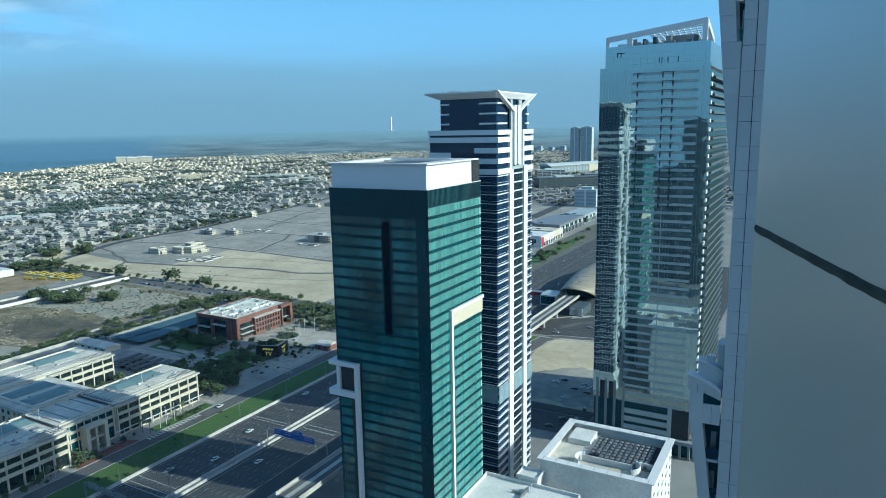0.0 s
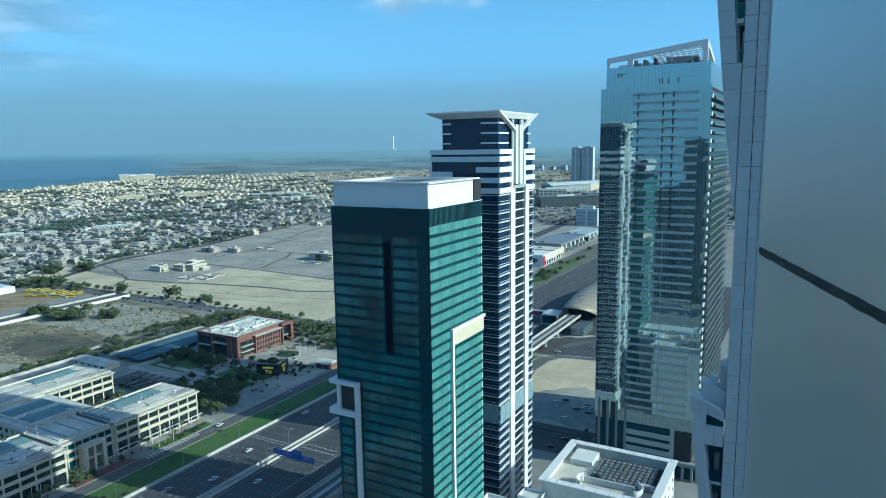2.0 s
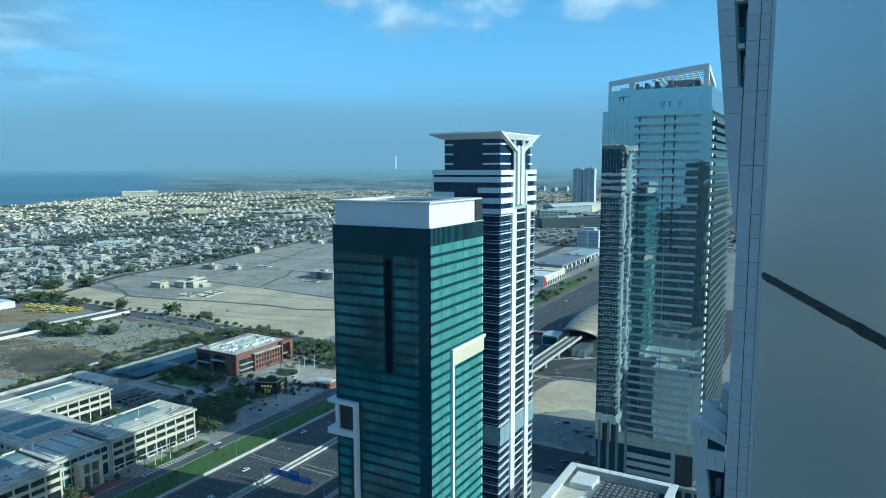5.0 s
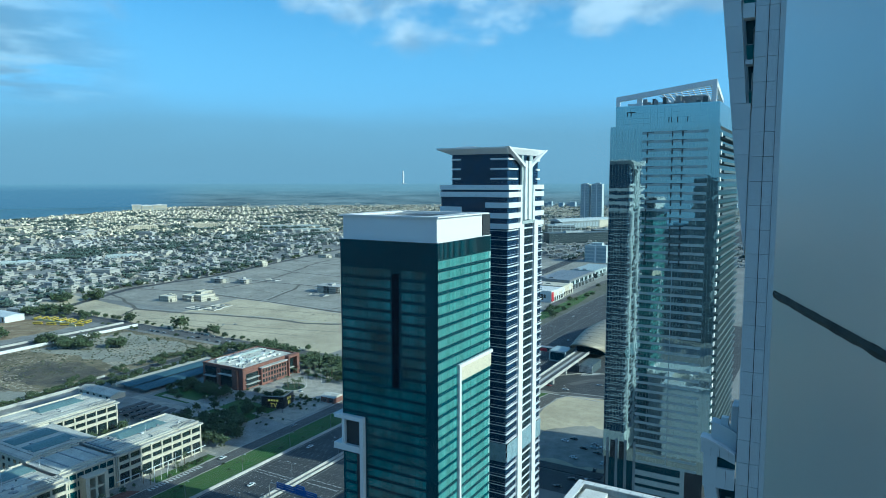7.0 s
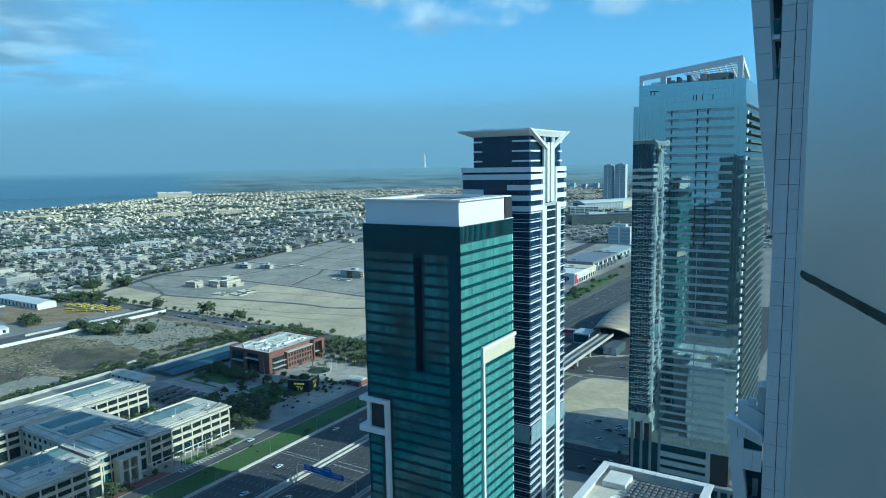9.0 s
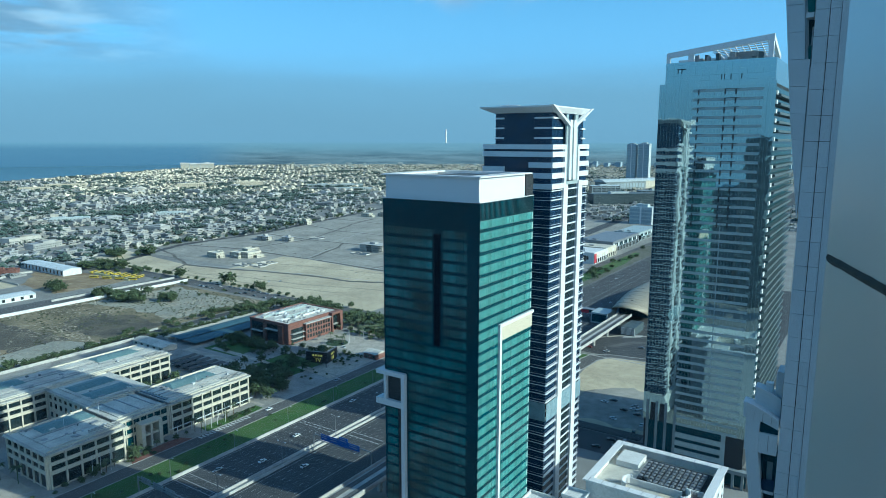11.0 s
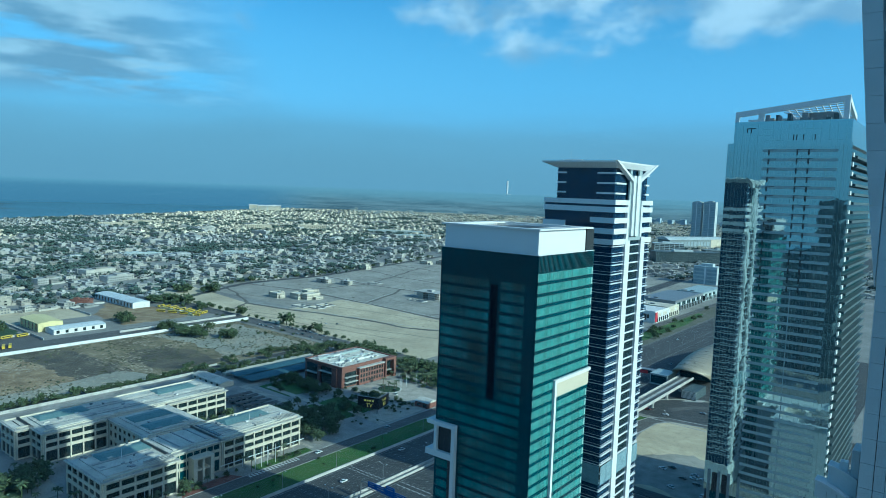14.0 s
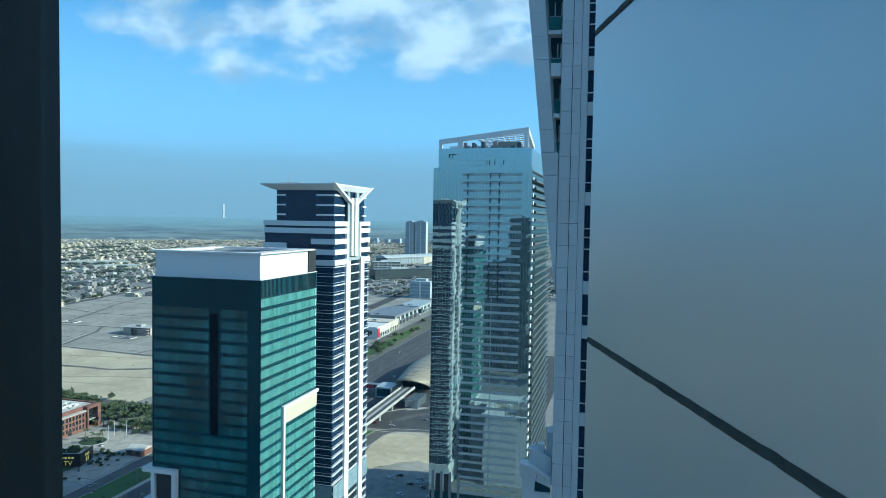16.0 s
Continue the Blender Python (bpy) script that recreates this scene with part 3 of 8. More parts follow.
        bk = [bm.verts.new((x, y0 + 1.2, z)) for x, z in lo + hi[::-1]]
        bm.faces.new(f)
        bm.faces.new(bk[::-1])
        for a in range(len(f)):
            b = (a + 1) % len(f)
            bm.faces.new((f[b], f[a], bk[a], bk[b]))
        part(name, bm, mt, t)
    arc_slab("terrace_front", -7.1, -5.27, 141.3, 140.65, 1.3, 1.6, 0.4, M["cladding"])
    arc_slab("terrace_rim", -7.15, -5.27, 141.42, 140.77, 0.12, 0.12, 0.3, M["white"])
    arc_slab("terrace_front", -7.75, -5.27, 140.2, 139.15, 1.15, 0.65, -0.25, M["cladding"])
    arc_slab("terrace_rim", -7.8, -5.27, 140.32, 139.27, 0.12, 0.12, -0.35, M["white"])
    for k in range(3):
        x = -7.0 + k * 0.62
        part("panel_joint", boxes((x, x + 0.02, -0.262, -0.24, 138.9, 139.6)), M["joint"], t)
    part("parapet", boxes((-5.75, -5.27, 0.6, 2.5, 140, 142.8)), M["cladding"], t)
    part("vent_cowl", boxes((-6.45, -5.95, 0.7, 1.3, 140.9, 141.75)), M["white"], t)
    part("terrace_glass", boxes((-6.55, -5.28, 0.1, 0.15, 137.9, 139.0)), M["glass_dark"], t)
    part("terrace_pier", boxes((-7.55, -6.56, -0.2, 1.0, 136.4, 139.04)), M["cladding"], t)
    part("terrace_wall", boxes((-6.55, -5.27, -0.2, 0.05, 136.4, 138.0)), M["cladding"], t)
    part("panel_joint", boxes((-5.9, -5.88, -0.212, -0.19, 136.5, 137.9)), M["joint"], t)
    bm = bmesh.new()
    add_quad_prism(bm, (-5.44, -4.54, -7.45, -6.55), 121.6, 136.39, -0.2, 1.0)
    part("leaning_pier", bm, M["cladding"], t)
    part("lower_body", boxes((-6.6, -5.27, 1.1, 2.5, 100, 136.3)), M["glass_dark"], t)
    for k in range(5):
        zz = 119.2 + k * 3.45
        part("balcony_slab", boxes((-6.2, -5.27, 0.2, 1.05, zz, zz + 0.25)), M["cladding"], t)
        part("balcony_guard", boxes((-6.2, -5.27, 0.2, 0.26, zz + 0.26, zz + 1.2)), M["glass_navy"], t)
        part("window", boxes((-5.95, -5.55, 1.0, 1.09, zz + 0.5, zz + 2.3)), M["band_grey"], t)
    return t


def add_quad_prism(bm, xs, z0, z1, y0, y1):
    """A slab with a slanting left and right edge: xs = left and right below, left and right above."""
    a, b, c, d = xs
    v = [bm.verts.new(p) for p in ((a, y0, z0), (b, y0, z0), (b, y1, z0), (a, y1, z0), (c, y0, z1), (d, y0, z1), (d, y1, z1), (c, y1, z1))]
    for f in ((3, 2, 1, 0), (4, 5, 6, 7), (0, 1, 5, 4), (1, 2, 6, 5), (2, 3, 7, 6), (3, 0, 4, 7)):
        bm.faces.new([v[i] for i in f])


clad_wing()


# ---- green glass tower ----
def green_tower():
    x0, x1, y0, y1, top = -132.5, -97.0, 165.5, 200.5, 142.7
    t = thing("green_tower", "dark green glass office tower with a white boxed roof", "building", ((x0 + x1) / 2, (y0 + y1) / 2, 0))
    ox, oy = (x0 + x1) / 2, (y0 + y1) / 2

    def p(name, specs, m, label=""):
        return part(name, boxes(*[(a - ox, b - ox, c - oy, d - oy, e, f) for a, b, c, d, e, f in specs]), m, t, label)
    p("curtain_wall", [(x0, x1, y0, y1, 0, top)], M["glass_dark"], "dark green curtain wall")
    fl = 3.36
    n = int(137 / fl)
    rnd = random.Random(14)
    for k in range(n):
        z1 = 137.2 - k * fl
        z0 = z1 - 2.25
        # front bands, broken by the dark slot and the frame
        segs = [(x0 + 0.6, -113.6), (-109.6, -101.2)] if 97 < z1 < 134 else [(x0 + 0.6, -101.2)]
        if z1 < 87:
            segs = [(-131.6, -127.2), (-122.6, -101.2)]
        if k > 0:
            for a, b in segs:
                if b - a > 1:
                    bm = bmesh.new()
                    m = max(1, round((b - a) / 1.25))
                    for q in range(m):
                        ua, ub = a + (b - a) * q / m, a + (b - a) * (q + 1) / m
                        for v in add_box(bm, ua + 0.03 - ox, ub - 0.03 - ox, y0 - 0.06 - oy, y0 - 0.005 - oy, z0, z1):
                            if v.co.y < y0 - 0.05 - oy:
                                v.co.y += rnd.uniform(-0.012, 0.012)
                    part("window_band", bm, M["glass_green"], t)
        p("spandrel", [(x1 + 0.005, x1 + 0.10, y0 + 0.1, y1 - 0.2, z0 - 1.1, z0)], M["glass_dark"])
        bm = bmesh.new()
        yy = y0 + 0.25
        w = 1.16
        while yy + w < y1 - 0.2:
            add_box(bm, x1 + 0.005 - ox, x1 + 0.06 - ox, yy + 0.05 - oy, yy + w - 0.05 - oy, z0 + 0.03, z1 - 0.03)
            yy += w
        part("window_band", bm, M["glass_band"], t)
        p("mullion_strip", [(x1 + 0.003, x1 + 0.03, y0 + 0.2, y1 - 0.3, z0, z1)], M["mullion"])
        p("back_band", [(x0 + 0.5, x1 - 0.5, y1 + 0.004, y1 + 0.06, z0, z1)], M["glass_band"])
    # dark slot
    p("slot", [(-113.0, -110.6, y0 - 0.16, y0 - 0.005, 97.6, 132.6)], M["void"], "dark vertical recess")
    # white bracket frame at the corner
    p("corner_frame", [(-135.0, -123.6, y0 - 1.5, y0 + 5, 84.9, 86.2), (-124.9, -123.6, y0 - 1.5, y0 - 0.01, 0, 84.9),
                       (-135.2, -125.0, y0 - 1.55, y0 + 5, 74.6, 76.6), (-132.0, -130.9, y0 - 1.4, y0 - 0.01, 76.6, 84.9),
                       (-135.0, x0 - 0.01, y0 + 4.2, y0 + 5, 76.6, 84.9)], M["white"], "white projecting frame")
    p("frame_recess", [(-130.9, -124.9, y0 - 0.3, y0 - 0.01, 76.6, 84.9), (-126.9, -125.0, y0 - 0.2, y0 - 0.01, 0, 74.6)], M["dark"])
    # white frame and tan panel on the sunny face
    p("side_frame", [(x1 + 0.01, x1 + 0.9, 177.3, 178.4, 0, 103.0), (x1 + 0.01, x1 + 0.9, 177.3, y1 + 0.3, 103.0, 104.0)], M["white"], "white projecting frame")
    p("tan_panel", [(x1 + 0.01, x1 + 0.35, 178.42, y1, 98.4, 102.98)], M["tan"], "tan panel")
    # dark top storey behind a louvre, then the white box
    bm = bmesh.new()
    yy = y0 + 0.2
    while yy < y1 - 0.3:
        add_box(bm, x1 + 0.005 - ox, x1 + 0.15 - ox, yy - oy, yy + 0.12 - oy, 137.6, top - 0.15)
        yy += 0.75
    part("louvre", bm, M["tower_skin"], t)
    bx0, bx1, by0, by1, bz = -131.6, -97.6, y0 + 0.5, 195.0, 149.7
    th = 0.35
    walls = p("parapet_box", [(bx0, bx1, by0, by0 + th, top, bz), (bx1 - th, bx1, by0 + th, by1, top, bz), (bx0, bx0 + th, by0 + th, by1, top, bz),
                              (bx0 + th, bx1 - th, by1 - th, by1, top, bz)], M["white"], "white cladding box")
    p("eave", [(bx0 - 0.9, bx1 + 0.9, by0 - 0.9, by0 + 1.2, bz, bz + 0.45), (bx1 - 1.2, bx1 + 0.9, by0 + 1.2, by1 + 3.5, bz, bz + 0.45),
               (bx0 - 0.9, bx0 + 0.2, by0 + 1.2, by1 + 3.5, bz, bz + 0.45), (bx0 + 0.2, bx1 - 1.2, by1 + 3.2, by1 + 3.5, bz, bz + 0.45), (bx0 + 0.2, bx1 - 1.2, by1 + 0.4, by1 + 0.7, bz, bz + 0.45)], M["white"])
    # open white grille along the back and the sides of the roof
    k = bx0 + 0.9
    while k < bx1 - 2:
        p("grille_slat", [(k, k + 0.35, by1 + 0.71, by1 + 3.19, bz + 0.05, bz + 0.4)], M["white"])
        k += 1.15
    k = by0 + 2.0
    while k < by1:
        p("grille_slat", [(bx0 + 0.21, bx0 + 2.6, k, k + 0.35, bz + 0.05, bz + 0.4)], M["white"])
        p("grille_slat", [(bx1 - 3.4, bx1 - 1.21, k, k + 0.35, bz + 0.05, bz + 0.4)], M["white"])
        k += 1.15
    p("grille_rail", [(bx0 + 2.61, bx0 + 2.9, by0 + 1.21, by1 + 0.39, bz, bz + 0.45), (bx1 - 3.7, bx1 - 3.41, by0 + 1.21, by1 + 0.39, bz, bz + 0.45)], M["white"])
    p("roof_deck", [(bx0 + th, bx1 - th, by0 + th, by1 - th, 145.5, 145.8)], M["roof"])
    p("recess", [(x1 - 4, x1 - 0.3, 195.2, y1 - 0.2, top, 149.6)], M["dark"])
    for k in range(9):
        yy = by0 + 4 + k * 2.8
        p("roof_beam", [(bx0 + 10, bx1 - 1.3, yy, yy + 0.35, 148.9, 149.5)], M["metal"])
    for k in range(5):
        xx = bx0 + 12 + k * 4.3
        p("roof_beam", [(xx, xx + 0.3, by0 + 3, by1 - 2, 148.3, 148.85)], M["metal"])
    p("plant_room", [(-128, -118, by0 + 6, by0 + 20, 145.8, 149.0)], M["whitewall"])
    p("trim", [(x0 - 0.1, x1 + 0.12, y0 - 0.12, y0 + 0.02, top - 0.2, top + 0.05), (x1 - 0.02, x1 + 0.12, y0 + 0.02, y1, top - 0.2, top + 0.05)], M["white"])
    return t


green_tower()


# ---- white-banded tower behind it ----
def white_tower():
    x0, x1, y0, y1 = -127.3, -99.6, 219.7, 252.9
    ox, oy = (x0 + x1) / 2, (y0 + y1) / 2
    t = thing("banded_tower", "tall tower of dark glass with white bands and a winged crown", "building", (ox, oy, 0))

    def p(name, specs, m, label=""):
        return part(name, boxes(*[(a - ox, b - ox, c - oy, d - oy, e, f) for a, b, c, d, e, f in specs]), m, t, label)
    top = 159.0
    p("curtain_wall", [(x0, x1 - 0.4, y0 + 0.3, y1, 12, top)], M["glass_navy"], "navy blue glass")
    p("podium", [(x0 - 1, x1 + 1.2, y0 - 1.2, y1 + 1, 0, 12)], M["whitewall"], "white stone base")
    p("podium_window", [(x0 + 2 + k * 5, x0 + 5.4 + k * 5, y0 - 1.3, y0 - 1.18, 3, 9) for k in range(5)], M["window"])
    ya, yb, yc, yd = 229.6, 233.5, 243.6, 247.3       # pilasters on the sunny face
    fl = 3.3
    n = int((143 - 12) / fl)
    for k in range(n):
        z = 142.4 - k * fl
        # thin slab lines over dark glass, a broad one and two fine ones
        p("glazing_bar", [(x0 + 0.2, -108.1, y0 + 0.22, y0 + 0.295, z, z + 0.16)], M["metal"])
        p("glazing_bar", [(x0 + 0.2, -111.6, y0 + 0.24, y0 + 0.295, z + 1.62, z + 1.72)], M["metal"])
        p("slab_edge", [(-108.0, x1 + 0.15, y0 + 0.1, y0 + 0.3, z, z + 0.2), (x1 - 0.4, x1 + 0.15, y0 + 0.3, ya, z, z + 0.34), (x1 - 0.4, x1 + 0.15, yd + 0.02, y1 + 0.3, z, z + 0.34)], M["white"])
        p("slab_edge", [(x0, x1 + 0.1, y1 + 0.01, y1 + 0.3, z, z + 0.4)], M["white"])
        p("back_rail", [(x0, x0 + 9, y1 + 0.05, y1 + 0.2, z + 1.2, z + 1.5), (x1 - 9, x1, y1 + 0.05, y1 + 0.2, z + 1.2, z + 1.5)], M["white"])
        p("balcony_rail", [(-108.0, x1 + 0.1, y0 + 0.05, y0 + 0.1, z + 1.1, z + 1.2), (x1 + 0.1, x1 + 0.16, y0, ya, z + 1.1, z + 1.25),
                           (x1 + 0.1, x1 + 0.16, yd + 0.02, y1, z + 1.1, z + 1.25)], M["white"])
        p("recess_slab", [(x1 - 0.4, x1 - 0.05, yb, yc, z, z + 0.45)], M["white"])
        p("window", [(-111.5, -108.4, y0 + 0.2, y0 + 0.295, z + 0.5, z + 2.9), (x1 - 0.38, x1 - 0.30, yb + 0.3, yc - 0.3, z + 0.9, z + 3.1)], M["window"])
    p("pilaster", [(x1 - 0.4, x1 + 0.55, ya, yb, 6, 145.4)], M["white"], "white pilaster")
    p("pilaster", [(x1 - 0.4, x1 + 0.55, yc, yd, 6, 145.4)], M["white"], "white pilaster")
    p("stem_rib", [(x1 - 0.4, x1 + 0.95, 233.2, 235.0, 146, 168)], M["white"], "white crown stem")
    p("stem_rib", [(x1 - 0.4, x1 + 0.95, 236.7, 239.4, 146, 168)], M["white"], "white crown stem")
    p("stem_groove", [(x1 - 0.4, x1 + 0.5, 235.01, 236.69, 146, 168), (x1 - 0.4, x1 + 0.2, 231.42, 233.19, 145.5, 170), (x1 - 0.4, x1 + 0.2, 239.41, 242.18, 145.5, 170)], M["band_grey"])
    p("service_panel", [(x1 + 0.3, x1 + 0.42, y0 + 0.2, ya - 0.02, 56, 63), (x1 + 0.3, x1 + 0.42, yd + 0.03, y1, 56, 63), (x1 - 0.2, x1 + 0.1, yb, yc, 56, 63), (x0 + 0.3, x1 - 0.1, y0 + 0.02, y0 + 0.09, 56, 63)], M["pale_glass"])
    # banded storeys under the crown
    for k, z in enumerate((143.2, 147.0, 150.8, 154.6, 157.3)):
        h = (1.9, 1.9, 1.9, 1.9, 1.75)[k]
        xl = x0 - 0.3 if k > 2 else -108.5
        p("white_band", [(xl, x1 + 0.5, y0 - 0.4, y0 + 0.3, z, z + h), (x1 - 0.4, x1 + 0.5, y0 + 0.3, 230.0, z, z + h), (x1 - 0.4, x1 + 0.5, 243.8, y1 + 0.4, z, z + h)], M["white"])
    for z in (143.2, 147.0, 150.8, 154.6):
        p("white_band", [(x0, x1, y1 + 0.02, y1 + 0.4, z, z + 1.9)], M["white"])
    p("side_band", [(x0 - 0.3, -118.5, y0 - 0.4, y0 + 0.3, 147.6, 151.0)], M["white"])
    p("bay_end", [(x1 - 0.4, x1 + 0.52, 230.01, 231.4, 145.41, 159), (x1 - 0.4, x1 + 0.52, 242.2, 243.79, 145.41, 159)], M["white"])
    p("bay_ledge", [(x1 - 0.4, x1 + 0.7, 231.41, 242.19, 144.4, 145.6)], M["band_grey"])
    # crown
    p("crown_glass", [(-123.2, x1 - 1.0, y0 + 1.5, y1 - 3, top, 170.4)], M["glass_navy"], "dark glass crown")
    for k in range(3):
        z = 161.0 + k * 3.55
        p("crown_band", [(-123.5, -119.6, y0 + 1.2, y0 + 1.5, z, z + 0.6), (-107.3, x1 - 0.6, y0 + 1.2, y0 + 1.5, z, z + 0.6), (x1 - 1.0, x1 - 0.4, y0 + 1.5, ya, z, z + 0.6),
                         (x1 - 1.0, x1 - 0.4, yd, y1 - 2, z, z + 0.6)], M["white"])
    bm = bmesh.new()
    lo = [(-123.6, y0 + 1.0, 170.2), (x1 - 0.6, y0 + 1.0, 170.2), (x1 - 0.6, y1 - 2, 170.2), (-123.6, y1 - 2, 170.2)]
    hi = [(-127.9, y0 - 2.4, 172.1), (x1 + 0.6, y0 - 2.4, 172.1), (x1 + 0.6, y1 + 1.2, 172.1), (-127.9, y1 + 1.2, 172.1)]
    vs = [bm.verts.new((a - ox, b - oy, c)) for a, b, c in lo + hi]
    vt = [bm.verts.new((a - ox, b - oy, c + 0.45)) for a, b, c in hi]
    for i in range(4):
        j = (i + 1) % 4
        bm.faces.new((vs[i], vs[j], vs[4 + j], vs[4 + i]))
        bm.faces.new((vs[4 + i], vs[4 + j], vt[j], vt[i]))
    bm.faces.new(vt)
    bm.faces.new(vs[:4][::-1])
    part("winged_roof", bm, M["white"], t, "white flared roof")
    # the V that holds the roof on the sunny face
    for ys, yt in ((235.0, y0 - 2.2), (237.8, y1 + 1.2)):
        bm = bmesh.new()
        w = 1.6
        f = [(x1 + 0.95, ys - w, 165.5), (x1 + 0.95, ys + w, 165.5), (x1 + 1.4, yt + 0.7, 172.7), (x1 + 1.4, yt - 0.7, 172.7)]
        a = [bm.verts.new((x - ox, y - oy, z)) for x, y, z in f]
        b = [bm.verts.new((x - 1.6 - ox, y - oy, z)) for x, y, z in f]
        bm.faces.new(a)
        bm.faces.new(b[::-1])
        for i in range(4):
            j = (i + 1) % 4
            bm.faces.new((a[j], a[i], b[i], b[j]))
        bmesh.ops.recalc_face_normals(bm, faces=bm.faces)
        part("roof_brace", bm, M["white"], t)
    p("roof_rail", [(-121, -113, y0 + 0.5, y0 + 0.9, 172.56, 173.1)], M["white"])
    p("roof_plant", [(-118, -106, y0 + 12, y0 + 22, 172.56, 173.4)], M["whitewall"])
    bm = bmesh.new()
    add_tube(bm, (-122 - ox, -8, 172.5), (-122 - ox, -8, 177), 0.08, 0.04)
    part("antenna", bm, M["metal"], t)
    return t


white_tower()


# ---- mirror-glass tower ----
def mirror_tower():
    x0, xm, x1, y0, y1 = -92.0, -77.2, -43.0, 320.0, 407.0
    ox, oy = (x0 + x1) / 2, (y0 + y1) / 2
    t = thing("mirror_tower", "tall mirror-glass tower with a sloping roof frame", "building", (ox, oy, 0))

    def p(name, specs, m, label=""):
        return part(name, boxes(*[(a - ox, b - ox, c - oy, d - oy, e, f) for a, b, c, d, e, f in specs]), m, t, label)
    p("core", [(x0 + 0.5, x1 - 2.2, y0 + 0.5, y1, 9, 186)], M["dark"])
    # mirror panels, one pane a storey and bay
    fl = 3.95
    xs = [x0 + (xm - x0) * k / 5 for k in range(6)] + [xm + (x1 - xm) * k / 11 for k in range(1, 12)]
    k = 0
    z = 24.0
    rnd = random.Random(4)
    while z < 185:
        for a, b in zip(xs, xs[1:]):
            if b <= xm + 0.1 and z > 186:
                continue
            bm = boxes((a + 0.015 - ox, b - 0.015 - ox, y0 - oy, y0 + 0.08 - oy, z + 0.015, z + fl - 0.015))
            for v in bm.verts:
                if v.co.y < y0 + 0.02 - oy:
                    v.co.y += rnd.uniform(-0.008, 0.008)
            part("pane", bm, M["mirror"], t)
        if z < 183:
            p("spandrel_band", [(xm + 0.3, x1 - 5.0, y0 - 0.12, y0 - 0.01, z, z + 1.25)], M["band_grey"])
        z += fl
    n = 34
    for k in range(n + 1):
        xx = x0 + (x1 - 0.4 - x0) * k / n
        p("mullion", [(xx - 0.03, xx + 0.03, y0 - 0.03, y0 - 0.001, 24, 185)], M["glass_seam"])
    for k in range(4):
        zz = 187.0 + k * 2.4
        p("seam", [(-89.5, x1 - 0.7, y0 + 0.06, y0 + 0.099, zz, zz + 0.05)], M["glass_seam"])
    for k in range(15):
        xx = -89.0 + k * 3.1
        p("mullion", [(xx, xx + 0.06, y0 + 0.05, y0 + 0.099, 185.2, 195.4)], M["glass_seam"])
    p("opening", [(-84.5, -80.5, y0 + 0.02, y0 + 0.09, 192.2, 192.6), (-84.3, -83.9, y0 + 0.02, y0 + 0.09, 190.6, 192.2), (-82.6, -82.2, y0 + 0.02, y0 + 0.09, 190.6, 192.2),
                  (-65.4, -65.0, y0 + 0.02, y0 + 0.09, 187.2, 189.4), (-64.2, -63.8, y0 + 0.02, y0 + 0.09, 187.2, 189.4), (-61.6, -61.2, y0 + 0.02, y0 + 0.09, 187.2, 189.4), (-57.2, -56.8, y0 + 0.02, y0 + 0.09, 187.2, 189.4)], M["dark"])
    p("post", [(-61.9, -61.6, y0 - 0.2, y0 - 0.125, 24, 122)], M["band_grey"])
    # shallow openings in two columns
    for j in range(16):
        zz = 182.4 - j * fl
        p("opening", [(-74.8, -74.2, y0 - 0.17, y0 - 0.125, zz - 1.7, zz + 0.4), (-74.8, -71.4, y0 - 0.17, y0 - 0.125, zz + 0.45, zz + 0.66)], M["dark"])
        p("opening", [(-63.6, -63.0, y0 - 0.17, y0 - 0.125, zz - 1.7, zz + 0.6), (-63.6, -57.2, y0 - 0.17, y0 - 0.125, zz + 0.65, zz + 0.86),
                      (-59.2, -58.5, y0 - 0.17, y0 - 0.125, zz - 1.6, zz + 0.6)], M["dark"])
    # set back upper storeys
    p("upper_glass", [(-89.6, x1 - 0.6, y0 + 0.1, y1 - 20, 185.1, 195.4)], M["mirror"])
    # base: dark lobby, ledge and colonnade
    p("lobby_glass", [(x0 + 1.6, xm, y0 + 0.3, y0 + 0.45, 9, 23.9), (xm, x1 - 3, y0 + 0.3, y0 + 0.45, 9, 23.9)], M["glass_dark"])
    p("lobby_pier", [(x0 + 1.6 + k * 4.4, x0 + 2.8 + k * 4.4, y0 - 0.3, y0 + 0.29, 9, 34) for k in range(4)], M["slate_dark"])
    p("lobby_opening", [(x0 + 3.6, x0 + 6.6, y0 - 0.15, y0 - 0.02, 24, 33), (x0 + 8.0, x0 + 11, y0 - 0.15, y0 - 0.02, 24, 33)], M["dark"])
    p("storey_band", [(xm + 0.3, x1 - 12, y0 - 0.2, y0 + 0.29, 9.5 + k * 4.2, 12.0 + k * 4.2) for k in range(3)], M["band_grey"])
    p("gate_pier", [(x1 - 12, x1 - 10, y0 - 0.4, y0 + 0.29, 8, 24)], M["band_grey"])
    p("gate", [(x1 - 10, x1 - 3, y0 - 0.1, y0 + 0.2, 9, 24)], M["dark"])
    p("ledge", [(x0 - 1, x1 + 1, y0 - 2.4, y0 + 1, 7.2, 8.9)], M["slate_dark"])
    for k in range(12):
        xx = x0 + 1 + k * 4.2
        p("column", [(xx, xx + 1.1, y0 - 2.2, y0 - 1.1, 0, 7.2)], M["slate_dark"])
    p("ground_glass", [(x0, x1, y0 + 0.6, y0 + 0.8, 0, 7.2)], M["glass_dark"])
    # sloping white roof frame
    b = 2.2
    bm = bmesh.new()
    xl, xr = -89.6, x1 - 2.2

    def beam(a, c, w, h):
        a, c = Vector(a), Vector(c)
        d = (c - a)
        side = Vector((-d.y, d.x, 0)).normalized() * w / 2
